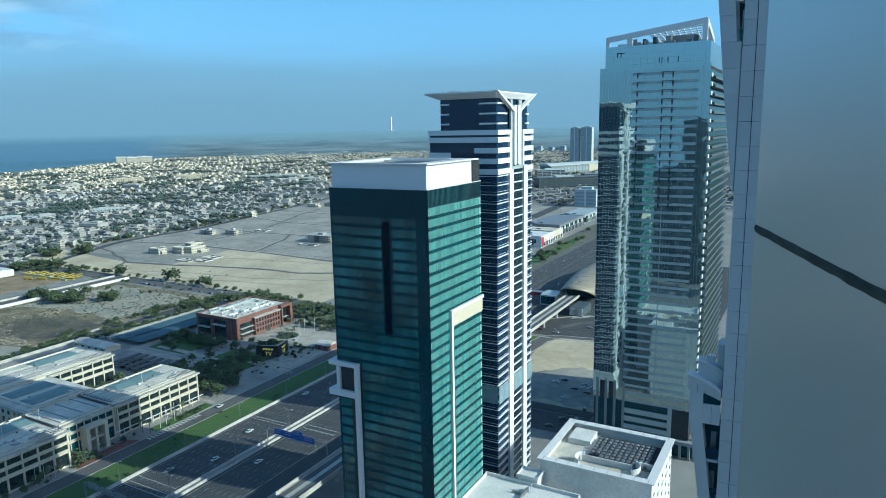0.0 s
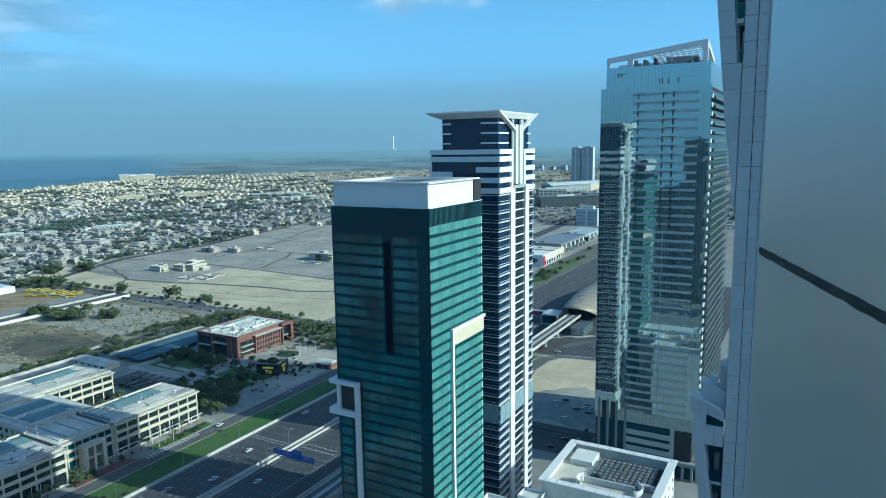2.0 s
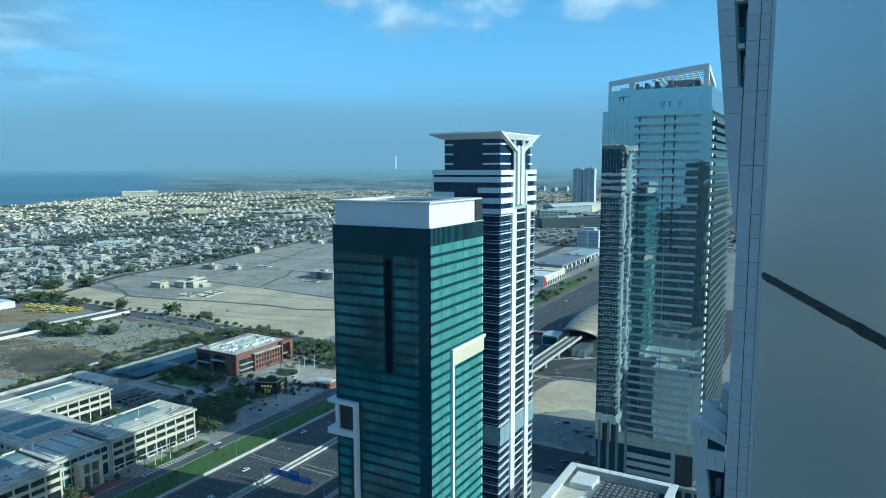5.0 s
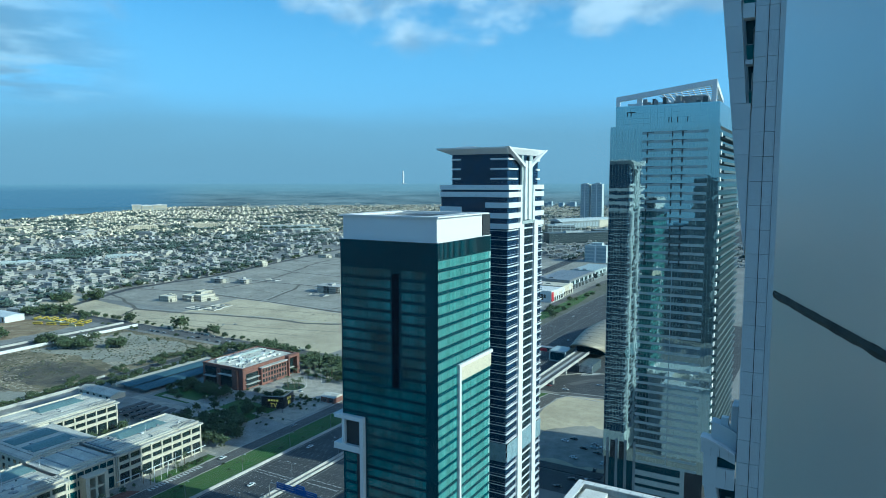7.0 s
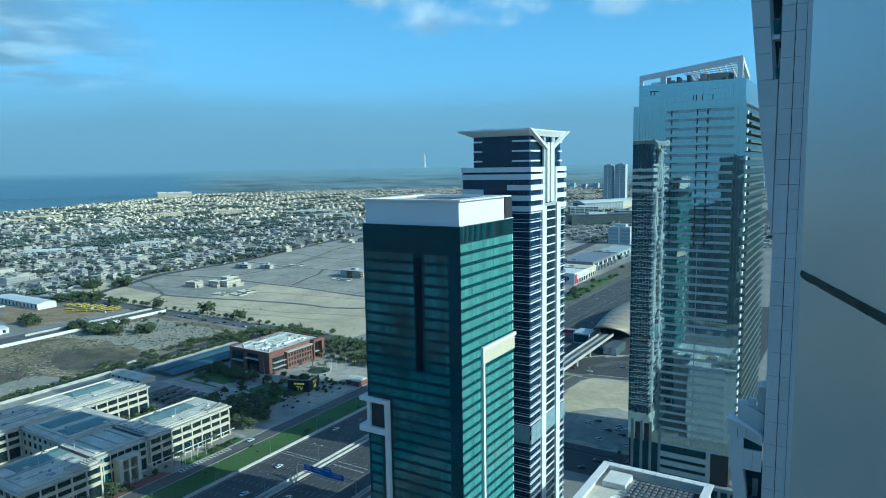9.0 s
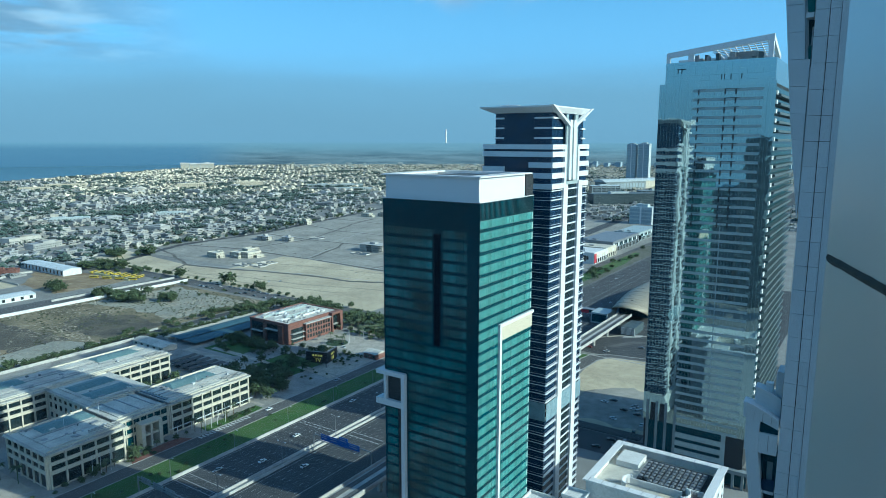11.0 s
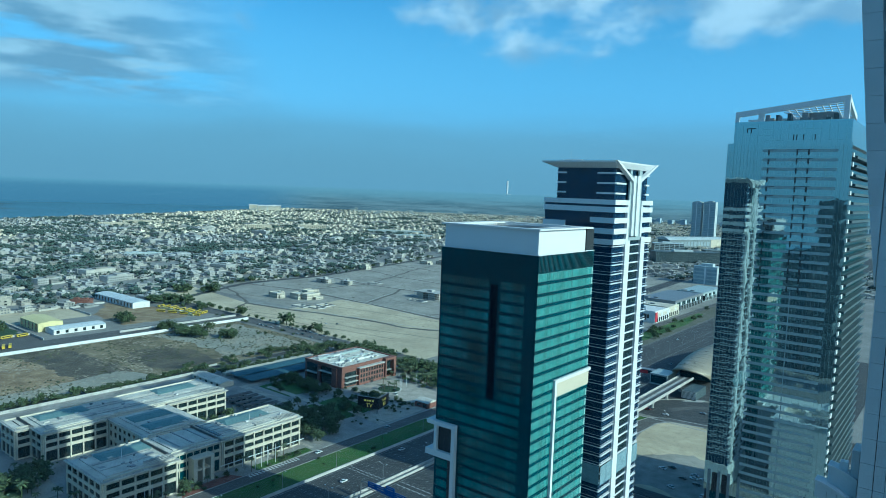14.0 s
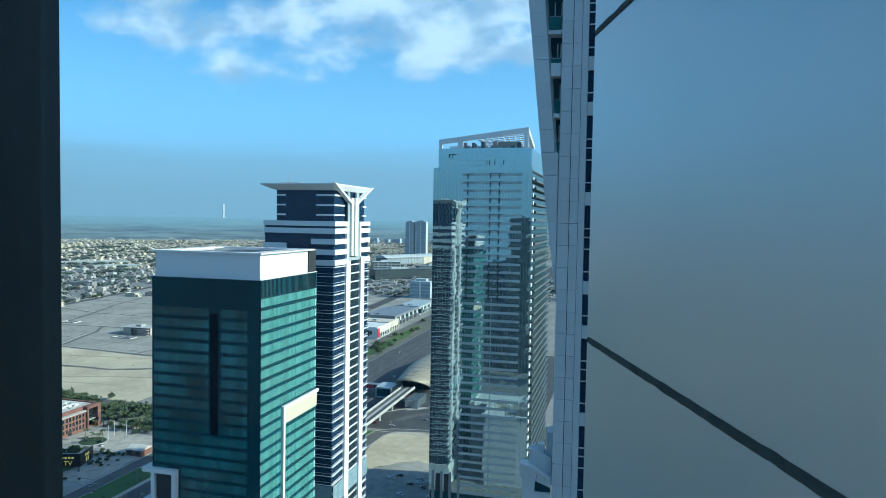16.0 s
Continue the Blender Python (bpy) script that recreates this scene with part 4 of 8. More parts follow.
        v = []
        for q in (a, c):
            for s, u in ((-1, 0), (1, 0), (1, 1), (-1, 1)):
                v.append(bm.verts.new((q.x + side.x * s - ox, q.y + side.y * s - oy, q.z + h * u)))
        for f in ((0, 1, 2, 3), (7, 6, 5, 4), (0, 4, 5, 1), (1, 5, 6, 2), (2, 6, 7, 3), (3, 7, 4, 0)):
            bm.faces.new([v[i] for i in f])
    beam((xl, y0 + 0.8, 197.4), (xr, y0 + 0.8, 202.8), 1.4, 2.4)
    beam((xr - 0.7, y0 + 0.8, 202.8), (xr - 0.7, y0 + 21, 197.0), 1.4, 2.2)
    beam((xl, y0 + 22, 197.2), (xr, y0 + 22, 197.4), 1.2, 1.6)
    bmesh.ops.recalc_face_normals(bm, faces=bm.faces)
    part("roof_frame", bm, M["white"], t, "pale sloping roof frame")
    p("frame_post", [(xl, xl + 1.6, y0 + 0.2, y0 + 1.6, 195.4, 197.6), (xl + 9.5, xl + 12, y0 + 0.6, y0 + 1.6, 195.4, 199), (xr - 2.0, xr, y0 + 0.2, y0 + 1.6, 186, 203.4),
                     (xr - 1.6, xr, y0 + 20.6, y0 + 22, 186, 198)], M["white"])
    for k in range(9):
        xx = xr - 3 - k * 2.6
        z = 202.6 - (xr - xx) * 0.115
        bm = bmesh.new()
        beam((xx, y0 + 1.5, z + 0.6), (xx, y0 + 21, 198.2), 0.35, 0.5)
        part("louvre_beam", bm, M["white"], t)
    for k in range(6):
        bm = bmesh.new()
        u = (k + 1) / 7
        z = 202.9 - u * 4.6
        beam((xr - 26, y0 + 1 + 20 * u, z - 2.6 * (1 - u)), (xr - 1.5, y0 + 1 + 20 * u, z), 0.3, 0.4)
        part("louvre_beam", bm, M["white"], t)
    rnd = random.Random(9)
    for k in range(16):
        xx, yy = xr - 34 + k * 1.9, y0 + rnd.uniform(5, 14)
        p("roof_unit", [(xx, xx + rnd.uniform(1.2, 2.6), yy, yy + rnd.uniform(1.5, 4), 195.4, 195.4 + rnd.uniform(1.2, 4.2))], M[rnd.choice(("metal", "band_grey", "dim_band", "tower_skin"))])
    p("roof_plant", [(xr - 17, xr - 6, y0 + 12, y0 + 18, 195.4, 199.8)], M["metal"])
    # sunny side: balconies
    zz = 30.0
    while zz < 184:
        p("balcony_front", [(x1 - 2.0, x1 + 0.4, y0 + 1.2, y0 + 1.6, zz, zz + 1.7), (x1 + 0.0, x1 + 0.4, y0 + 1.6, y0 + 4.4, zz, zz + 1.7)], M["whitewall"])
        # slabs coloured dark: shade on the rear part is put into the colour
        p("balcony_slab", [(x1 - 2.1, x1 + 0.3, y0 + 14, y1 - 2, zz, zz + 1.1)], M["dim_band"])
        zz += fl
    p("corner_glass", [(x1 - 2.2, x1 - 0.6, y0 + 0.2, y0 + 1.1, 24, 186)], M["mirror"])
    p("side_glass", [(x1 - 2.2, x1 - 2.05, y0 + 1.2, y1, 24, 186)], M["glass_dark"])
    return t


mirror_tower()


# neighbours behind the viewer, seen only in the mirror glass
def neighbour_tower(x0, x1, y0, y1, h):
    ox, oy = (x0 + x1) / 2, (y0 + y1) / 2
    t = thing("neighbour_tower", "dark glazed tower with pale floor bands", "building", (ox, oy, 0), group="neighbour towers")
    w, d = (x1 - x0) / 2, (y1 - y0) / 2
    part("curtain_wall", boxes((-w, w, -d, d, 0, h)), M["tower_skin"], t)
    z = 6.0
    while z < h - 3:
        part("floor_band", boxes((-w - 0.1, w + 0.1, -d - 0.1, d + 0.1, z, z + 0.9)), M["band_grey"] if int(z) % 3 else M["dim_band"], t)
        z += 4.0
    part("pier", boxes((-w * 0.3, -w * 0.15, d + 0.02, d + 0.3, 0, h)), M["dim_band"], t)
    part("pier", boxes((w * 0.4, w * 0.5, d + 0.02, d + 0.3, 0, h)), M["dim_band"], t)
    return t


neighbour_tower(-118, -94, -90, -60, 164)
neighbour_tower(-172, -122, -92, -62, 116)
# ---- low buildings ----
def cut_parts(t, name, specs, m, label="", at=(0, 0)):
    """One part for each box, in world metres, under a thing that stands at (at)."""
    obs = []
    for a, b, c, d, e, f in specs:
        obs.append(part(name, boxes((a - at[0], b - at[0], c - at[1], d - at[1], e, f)), m, t, label))
    return obs


def window_grid(t, at, face, plane, u0, u1, bays, rows, pier, m_wall, m_glass, depth=0.5):
    """A grid of cream piers and spandrels in front of glass. face: +x or -y; rows: (z0, z1) of the openings."""
    step = (u1 - u0) / bays
    zs = [rows[0][0]] + [z for r in rows for z in r] + [rows[-1][1]]
    def put(name, ua, ub, za, zb, d0, d1, m):
        if face == "+x":
            cut_parts(t, name, [(plane + d0, plane + d1, ua, ub, za, zb)], m, at=at)
        else:
            cut_parts(t, name, [(ua, ub, plane - d1, plane - d0, za, zb)], m, at=at)
    for k in range(bays):
        a, b = u0 + k * step + pier / 2, u0 + (k + 1) * step - pier / 2
        for z0, z1 in rows:
            put("window", a, b, z0, z1, 0.02, 0.08, m_glass)
    for k in range(bays + 1):
        u = u0 + k * step
        put("pier", u - pier / 2, u + pier / 2, 0.2, rows[-1][1] + 1.0, 0.0, depth, m_wall)
    for (z0, z1), (z2, z3) in zip(rows, rows[1:]):
        put("spandrel", u0, u1, z1, z2, 0.0, depth - 0.12, m_wall)


def office_campus():
    at = (-360, 200)
    t = thing("office_campus", "cream four-storey office complex with flat roofs around courtyards", "office building", (*at, 0))
    top = 17.0
    blocks = {"front_wing": [(-350, -311, 140, 178), (-350, -318.6, 178, 208), (-350, -318, 208, 263)],
              "back_wing": [(-433, -396, 146, 262), (-433, -412, 138, 146)], "link_wing": [(-396, -350, 182, 218)]}
    for name, specs in blocks.items():
        cut_parts(t, name, [(a, b, c, d, 0, top) for a, b, c, d in specs], M["cream"], at=at)
        for a, b, c, d in specs:
            cut_parts(t, "roof_slab", [(a - 1.0, b + 1.3, c - 1.3, d + 1.0, top + 0.02, top + 0.7)], M["roof"], "pale flat roof with deep eaves", at=at)
            cut_parts(t, "upper_roof", [(a + 4, b - 4.5, c + 4, d - 4, top + 0.71, top + 1.25)], M["roof"], "set-back grey roof deck", at=at)
            for z in (1.0, 1.5):
                cut_parts(t, "roof_rail", [(a - 0.6, b + 0.9, c - 0.9, c - 0.78, top + z, top + z + 0.12), (b + 0.78, b + 0.9, c - 0.78, d + 0.6, top + z, top + z + 0.12)], M["metal"], at=at)
            k = c - 0.8
            while k < d:
                cut_parts(t, "rail_post", [(b + 0.76, b + 0.92, k, k + 0.14, top + 0.7, top + 1.6)], M["metal"], at=at)
                k += 5.0
            cut_parts(t, "parapet", [(b - 1.6, b - 1.1, c + 1, d - 1, top + 0.7, top + 1.5), (a + 1, a + 1.5, c + 1, d - 1, top + 0.7, top + 1.5)], M["cream"], at=at)
    rows = ((1.0, 7.2), (9.0, 11.6), (13.2, 15.8))
    window_grid(t, at, "+x", -311, 141, 177, 5, rows, 0.75, M["cream"], M["window"], 0.9)
    window_grid(t, at, "+x", -318, 209, 262, 8, rows, 0.75, M["cream"], M["window"], 0.9)
    window_grid(t, at, "+x", -396, 147, 181, 5, rows, 0.75, M["cream"], M["window"], 0.9)
    window_grid(t, at, "+x", -396, 219, 261, 6, rows, 0.75, M["cream"], M["window"], 0.9)
    window_grid(t, at, "-y", 140, -349, -312, 6, rows, 0.9, M["cream"], M["window"], 0.7)
    window_grid(t, at, "+x", -412, 138.6, 145.4, 1, rows, 0.8, M["cream"], M["window"], 0.6)
    window_grid(t, at, "-y", 138, -432, -413, 3, rows, 0.9, M["cream"], M["window"], 0.7)
    window_grid(t, at, "-y", 146, -411, -397, 2, rows, 0.9, M["cream"], M["window"], 0.7)
    window_grid(t, at, "-y", 182, -395, -351, 8, ((2, 5), (8, 11), (13, 15)), 2.6, M["cream"], M["window"], 0.3)
    # recessed entrance with a projecting porch
    window_grid(t, at, "+x", -318.6, 179, 207, 7, rows, 0.5, M["cream"], M["glass_dark"], 0.3)
    cut_parts(t, "porch", [(-318.2, -312.5, 188, 190, 0, 13), (-318.2, -312.5, 198, 200, 0, 13), (-318.2, -312.5, 188, 200, 13, 14), (-318.2, -313.5, 190, 198, 6.6, 7.6), (-318.2, -313.2, 193.4, 194.6, 0, 13)], M["cream"], "cream stone porch", at=at)
    # teal roof sheets, plant and antenna masts
    for a, b, c, d in ((-346, -334, 150, 176), (-346, -334, 222, 252), (-428, -416, 152, 180), (-428, -416, 224, 252), (-388, -376, 188, 212), (-370, -358, 188, 212)):
        bm = bmesh.new()
        v = [bm.verts.new((x - at[0], y - at[1], z)) for x, y, z in ((a, c, top + 0.8), (b, c, top + 0.8), (b, d, top + 0.8), (a, d, top + 0.8),
             (a, c, top + 1.5), (b, c, top + 1.5), (b, d, top + 1.5), (a, d, top + 1.5), ((a + b) / 2, c + 2, top + 2.6), ((a + b) / 2, d - 2, top + 2.6))]
        for f in ((0, 1, 5, 4), (1, 2, 6, 5), (2, 3, 7, 6), (3, 0, 4, 7), (4, 5, 8), (6, 7, 9), (5, 6, 9, 8), (7, 4, 8, 9)):
            bm.faces.new([v[i] for i in f])
        part("roof_light", bm, M["tealroof"], t, "low teal roof sheet")
    rnd = random.Random(3)
    for a, b, c, d in ((-349, -314, 142, 176), (-349, -322, 210, 260), (-431, -400, 148, 258), (-394, -352, 184, 216)):
        for k in range(12):
            x, y = rnd.uniform(a + 2, b - 5), rnd.uniform(c + 2, d - 5)
            w, l, h = rnd.uniform(0.8, 2.5), rnd.uniform(0.8, 4), rnd.uniform(0.4, 1.3)
            cut_parts(t, "roof_unit", [(x, x + w, y, y + l, top + 0.72, top + 0.72 + h)], M["roof"] if k % 2 else M["metal"], at=at)
    # pipe runs and light pergola frames along the eaves
    for a, b, c, d in ((-349, -312, 141, 177), (-349, -319, 209, 262), (-432, -397, 147, 261)):
        for k in range(5):
            x = a + 3 + rnd.uniform(0, b - a - 8)
            cut_parts(t, "pipe_run", [(x, x + 0.3, c + 3, d - 3, top + 1.26, top + 1.6)], M["metal"] if k % 2 else M["concrete"], at=at)
        y = d - 14
        while y < d:
            cut_parts(t, "pergola_beam", [(b - 5.5, b + 1.0, y, y + 0.25, top + 2.4, top + 2.7)], M["concrete"], at=at)
            y += 1.6
        cut_parts(t, "pergola_rail", [(b - 5.5, b - 5.2, d - 14, d, top + 1.26, top + 2.39), (b + 0.5, b + 0.8, d - 14, d, top + 1.7, top + 2.39)], M["concrete"], at=at)
        for k in range(16):
            x, y = rnd.uniform(a + 1, b - 3), rnd.uniform(c + 1, d - 3)
            w = rnd.uniform(0.5, 1.4)
            cut_parts(t, "roof_unit", [(x, x + w, y, y + w * rnd.uniform(0.6, 1.6), top + 1.26, top + 1.26 + rnd.uniform(0.4, 1.2))], (M["metal"], M["dim_band"], M["whitewall"])[k % 3], at=at)
    for y in (186, 194, 202, 210):
        cut_parts(t, "roof_duct", [(-348, -324, y, y + 0.8, top + 0.72, top + 1.5)], M["metal"], at=at)
    for x, y in ((-338, 180), (-330, 158), (-332, 236)):
        bm = bmesh.new()
        add_tube(bm, (x - at[0], y - at[1], top + 0.7), (x - at[0], y - at[1], top + 8), 0.12, 0.06)
        part("mast", bm, M["white"], t)
    # thin white canopy rail along the forecourt
    bm = bmesh.new()
    add_tube(bm, (-314.5 - at[0], 205 - at[1], 4.6), (-314.5 - at[0], 263 - at[1], 4.6), 0.25, 0.25)
    part("canopy_rail", bm, M["white"], t)
    for y in range(210, 264, 9):
        bm = bmesh.new()
        add_tube(bm, (-314.5 - at[0], y - at[1], 0.05), (-314.5 - at[0], y - at[1], 4.5), 0.15, 0.15)
        part("canopy_post", bm, M["white"], t)
    return t


office_campus()


def brick_office():
    at = (-411, 388)
    t = thing("brick_office", "red brick office block with white roof plant", "office building", (*at, 0))
    t.matrix_basis = pose(-406.5, 388.5, 0) @ Matrix.Diagonal((0.79, 0.85, 1.0, 1.0))
    cut_parts(t, "body", [(-440, -384, 354, 424, 0, 16)], M["brick"], at=at)
    cut_parts(t, "parapet", [(-440.3, -383.7, 353.7, 355, 16, 17.2), (-440.3, -383.7, 423, 424.3, 16, 17.2), (-440.3, -439, 355, 423, 16, 17.2), (-385, -383.7, 355, 423, 16, 17.2)], M["brick"], at=at)
    cut_parts(t, "roof", [(-438.9, -385.1, 355.1, 422.9, 16.01, 16.3)], M["roof"], at=at)
    # projecting middle bay with rows of small windows
    cut_parts(t, "bay", [(-384, -380.5, 374, 408, 0, 13.8)], M["brick"], at=at)
    cut_parts(t, "bay_ledge", [(-384, -379.5, 373.4, 408.6, 13.8, 14.5)], M["concrete"], at=at)
    for r in range(3):
        for k in range(9):
            y = 375.6 + k * 3.6
            cut_parts(t, "window", [(-380.5, -380.42, y, y + 2.1, 2.2 + r * 4.0, 4.8 + r * 4.0)], M["window"], at=at)
            cut_parts(t, "window_sill", [(-380.5, -380.2, y - 0.2, y + 2.3, 1.9 + r * 4.0, 2.18 + r * 4.0)], M["brick"], at=at)
    cut_parts(t, "corner_glass", [(-384, -383.9, 358, 373, 1, 12), (-384, -383.9, 409.5, 420, 1, 13.5)], M["window"], at=at)
    cut_parts(t, "canopy", [(-384, -380.6, 357, 373, 8.2, 8.6), (-384, -380.6, 357, 373, 4.0, 4.4), (-384, -380.6, 409.2, 420, 6.0, 6.4)], M["concrete"], at=at)
    cut_parts(t, "portal", [(-384, -379, 420.5, 424, 0, 17.2), (-384, -379, 408.7, 410.2, 0, 17.2), (-384, -379, 410.2, 420.5, 15.2, 17.2)], M["brick"], "brick portal frame", at=at)
    cut_parts(t, "door", [(-380.5, -380.3, 389, 393, 0, 3.6)], M["dark"], at=at)
    cut_parts(t, "side_glass", [(-437, -419.5, 353.8, 353.95, 1, 14.6), (-414.5, -397, 353.8, 353.95, 1, 14.6)], M["window"], at=at)
    cut_parts(t, "side_canopy", [(-436, -419, 350.5, 353.8, 7.4, 7.9), (-415, -396, 350.5, 353.8, 10.6, 11.1)], M["concrete"], at=at)
    cut_parts(t, "side_pier", [(-396.5, -390, 352, 353.95, 0, 15.5), (-419, -415, 352.5, 353.95, 0, 14)], M["brick"], at=at)
    rnd = random.Random(8)
    for k in range(70):
        x, y = rnd.uniform(-437, -392), rnd.uniform(358, 416)
        w, l = (rnd.uniform(0.6, 2.5), rnd.uniform(0.6, 2.5)) if k % 4 else (rnd.uniform(0.6, 1.2), rnd.uniform(5, 14))
        cut_parts(t, "roof_unit", [(x, x + w, y, y + l, 16.31, 16.31 + rnd.uniform(0.4, 1.6))], (M["whitewall"], M["metal"], M["concrete"], M["roof"])[k % 4], at=at)
    for k in range(5):
        x, y = rnd.uniform(-430, -395), rnd.uniform(362, 412)
        bm = bmesh.new()
        add_tube(bm, (x - at[0], y - at[1], 16.31), (x - at[0], y - at[1], 18.6), 1.5, 1.5, 12)
        part("water_tank", bm, M["white"], t)
    for y in range(360, 420, 6):
        cut_parts(t, "roof_frame", [(-437, -428, y, y + 0.4, 17.0, 17.4), (-437, -428, y + 2.6, y + 3.0, 17.0, 17.4)], M["whitewall"], at=at)
    cut_parts(t, "roof_screen", [(-426, -425.7, 360, 418, 16.31, 18.2), (-408, -407.7, 372, 418, 16.31, 17.8)], M["band_grey"], at=at)
    return t


brick_office()


def ring_roof_block():
    """White block with a sunk roof, condensers and curved screen walls."""
    x0, x1, y0, y1, top = -79.2, -40.2, 210.8, 246.0, 43.0
    at = ((x0 + x1) / 2, (y0 + y1) / 2)
    t = thing("white_roofed_block", "white block with a sunk flat roof full of condensers", "building", (*at, 0))
    cut_parts(t, "body", [(x0, x1, y0, y1, 0, top - 3.2)], M["whitewall"], at=at)
    w = 1.9
    cut_parts(t, "parapet", [(x0, x1, y0, y0 + 0.5, top - 3.2, top), (x0, x1, y1 - 0.5, y1, top - 3.2, top), (x0, x0 + 0.5, y0 + 0.5, y1 - 0.5, top - 3.2, top), (x1 - 0.5, x1, y0 + 0.5, y1 - 0.5, top - 3.2, top)], M["whitewall"], at=at)
    cut_parts(t, "eave", [(x0 - 1, x1 + 1, y0 - 1, y0 + w, top, top + 0.4), (x0 - 1, x1 + 1, y1 - w, y1 + 1, top, top + 0.4),
                          (x0 - 1, x0 + w, y0 + w, y1 - w, top, top + 0.4), (x1 - w, x1 + 1, y0 + w, y1 - w, top, top + 0.4)], M["white"], "white flat rim", at=at)
    for k in range(9):
        x = x0 + 1 + k * 4.6
        cut_parts(t, "rim_seam", [(x, x + 0.15, y0 - 1.02, y0 + w, top + 0.4, top + 0.46), (x, x + 0.15, y1 - w, y1 + 1.02, top + 0.4, top + 0.46)], M["metal"], at=at)
    cut_parts(t, "roof_deck", [(x0 + 0.5, x1 - 0.5, y0 + 0.5, y1 - 0.5, top - 3.19, top - 3.0)], M["roof"], at=at)
    cut_parts(t, "stair_head", [(x0 + 3, x0 + 11.5, y1 - 13, y1 - 3, top - 3, top - 0.9)], M["whitewall"], at=at)
    cut_parts(t, "screen_wall", [(x0 + 12, x1 - 9, y0 + 10.8, y0 + 11.2, top - 3, top - 0.6), (x1 - 8, x1 - 2.6, y0 + 14, y0 + 14.4, top - 3, top - 0.6)], M["whitewall"], at=at)
    for cx, cy in ((x0 + 12.5, y0 + 8.5), (x1 - 8.2, y0 + 9.5)):
        bm = bmesh.new()
        pts = [(cx + 3 * math.cos(a) * 0.8, cy + 3.6 * math.sin(a)) for a in [math.pi * (0.5 + k / 10) + (0 if cx < -60 else math.pi) for k in range(11)]]
        inner = [(cx + (x - cx) * 0.88, cy + (y - cy) * 0.9) for x, y in pts]
        for (p, q), (r, s) in zip(zip(pts, pts[1:]), zip(inner, inner[1:])):
            add_prism(bm, [(u - at[0], v - at[1]) for u, v in (p, q, s, r)], top - 3, top + 0.2)
        bmesh.ops.recalc_face_normals(bm, faces=bm.faces)
        part("curved_screen", bm, M["white"], t)
    cut_parts(t, "timber_deck", [(x0 + 4, x0 + 12, y0 + 3, y0 + 9, top - 2.99, top - 2.8), (x1 - 16, x1 - 9, y0 + 3, y0 + 10, top - 2.99, top - 2.8)], M["tan"], "tan roof deck", at=at)
    for k in range(6):
        cut_parts(t, "pipe_run", [(x0 + 13, x1 - 3.2, y0 + 12.2 + k * 0.12, y0 + 12.28 + k * 0.12, top - 2.6 + k * 0.1, top - 2.5 + k * 0.1)], M["metal"], at=at)
    cut_parts(t, "plant_deck", [(x0 + 13, x1 - 3.2, y0 + 13, y1 - 3, top - 2.9, top - 2.5)], M["dark"], at=at)
    me = None
    rnd = random.Random(5)
    for i in range(11):
        for j in range(7):
            if i < 2 and j < 1:
                continue
            x, y = x0 + 14.2 + i * 1.95, y0 + 14.2 + j * 2.35
            if me is None:
                bm = boxes((-0.7, 0.7, -0.8, 0.8, 0.15, 1.25), (-0.6, -0.5, -0.7, 0.7, 0, 0.15), (0.5, 0.6, -0.7, 0.7, 0, 0.15))
                add_tube(bm, (0, 0, 1.25), (0, 0, 1.4), 0.55, 0.5, 10)
                me = mesh_of("condenser", bm, M["metal"])
            ob = new("condenser", me)
            ob.parent, ob.location = t, (x - at[0], y - at[1], top - 2.5)
    for r in range(10):
        for k in range(5):
            y, z = y0 + 3.5 + k * 7, top - 6.5 - r * 3.5
            cut_parts(t, "window", [(x1 + 0.01, x1 + 0.06, y, y + 1.6, z, z + 1.7)], M["window"], at=at)
            cut_parts(t, "window_hood", [(x1 + 0.01, x1 + 0.5, y - 0.2, y + 1.8, z + 1.72, z + 1.9)], M["whitewall"], at=at)
    cut_parts(t, "louvre_panel", [(x1 + 0.01, x1 + 0.08, y0 + 0.8, y0 + 2.6, 4, top - 5)], M["tan"], at=at)
    return t


ring_roof_block()


def stepped_block():
    x0, x1, y0, y1, top = -97.0, -62.0, 168.0, 203.5, 36.0
    at = ((x0 + x1) / 2, (y0 + y1) / 2)
    t = thing("white_stepped_block", "white low block with roof rooms and a trussed rail", "building", (*at, 0))
    cut_parts(t, "body", [(x0, x1, y0, y1, 0, top)], M["whitewall"], at=at)
    cut_parts(t, "parapet", [(x0, x1, y1 - 0.4, y1, top, top + 1.2), (x1 - 0.4, x1, y0, y1 - 0.4, top, top + 1.2), (x0, x0 + 0.4, y0, y1 - 0.4, top, top + 1.2)], M["whitewall"], at=at)
    cut_parts(t, "roof_room", [(-85.0, -77.5, 203.6, 209.5, 0, 38.6)], M["whitewall"], at=at)
    cut_parts(t, "roof_room_rim", [(-85.3, -77.2, 203.3, 203.7, 38.6, 39.3), (-85.3, -77.2, 209.3, 209.8, 38.6, 39.3), (-85.3, -84.9, 203.7, 209.3, 38.6, 39.3), (-77.6, -77.2, 203.7, 209.3, 38.6, 39.3)], M["white"], at=at)
    cut_parts(t, "duct", [(-80, -79.4, 192, 200, top, top + 1.2), (-84, -79.4, 196, 196.6, top, top + 0.9)], M["metal"], at=at)
    bm = bmesh.new()
    for x in (-79, -78):
        add_tube(bm, (x - at[0], 199 - at[1], top), (x - at[0], 199 - at[1], top + 3.4), 0.18, 0.18)
    part("vent_pipe", bm, M["white"], t)
    return t


stepped_block()


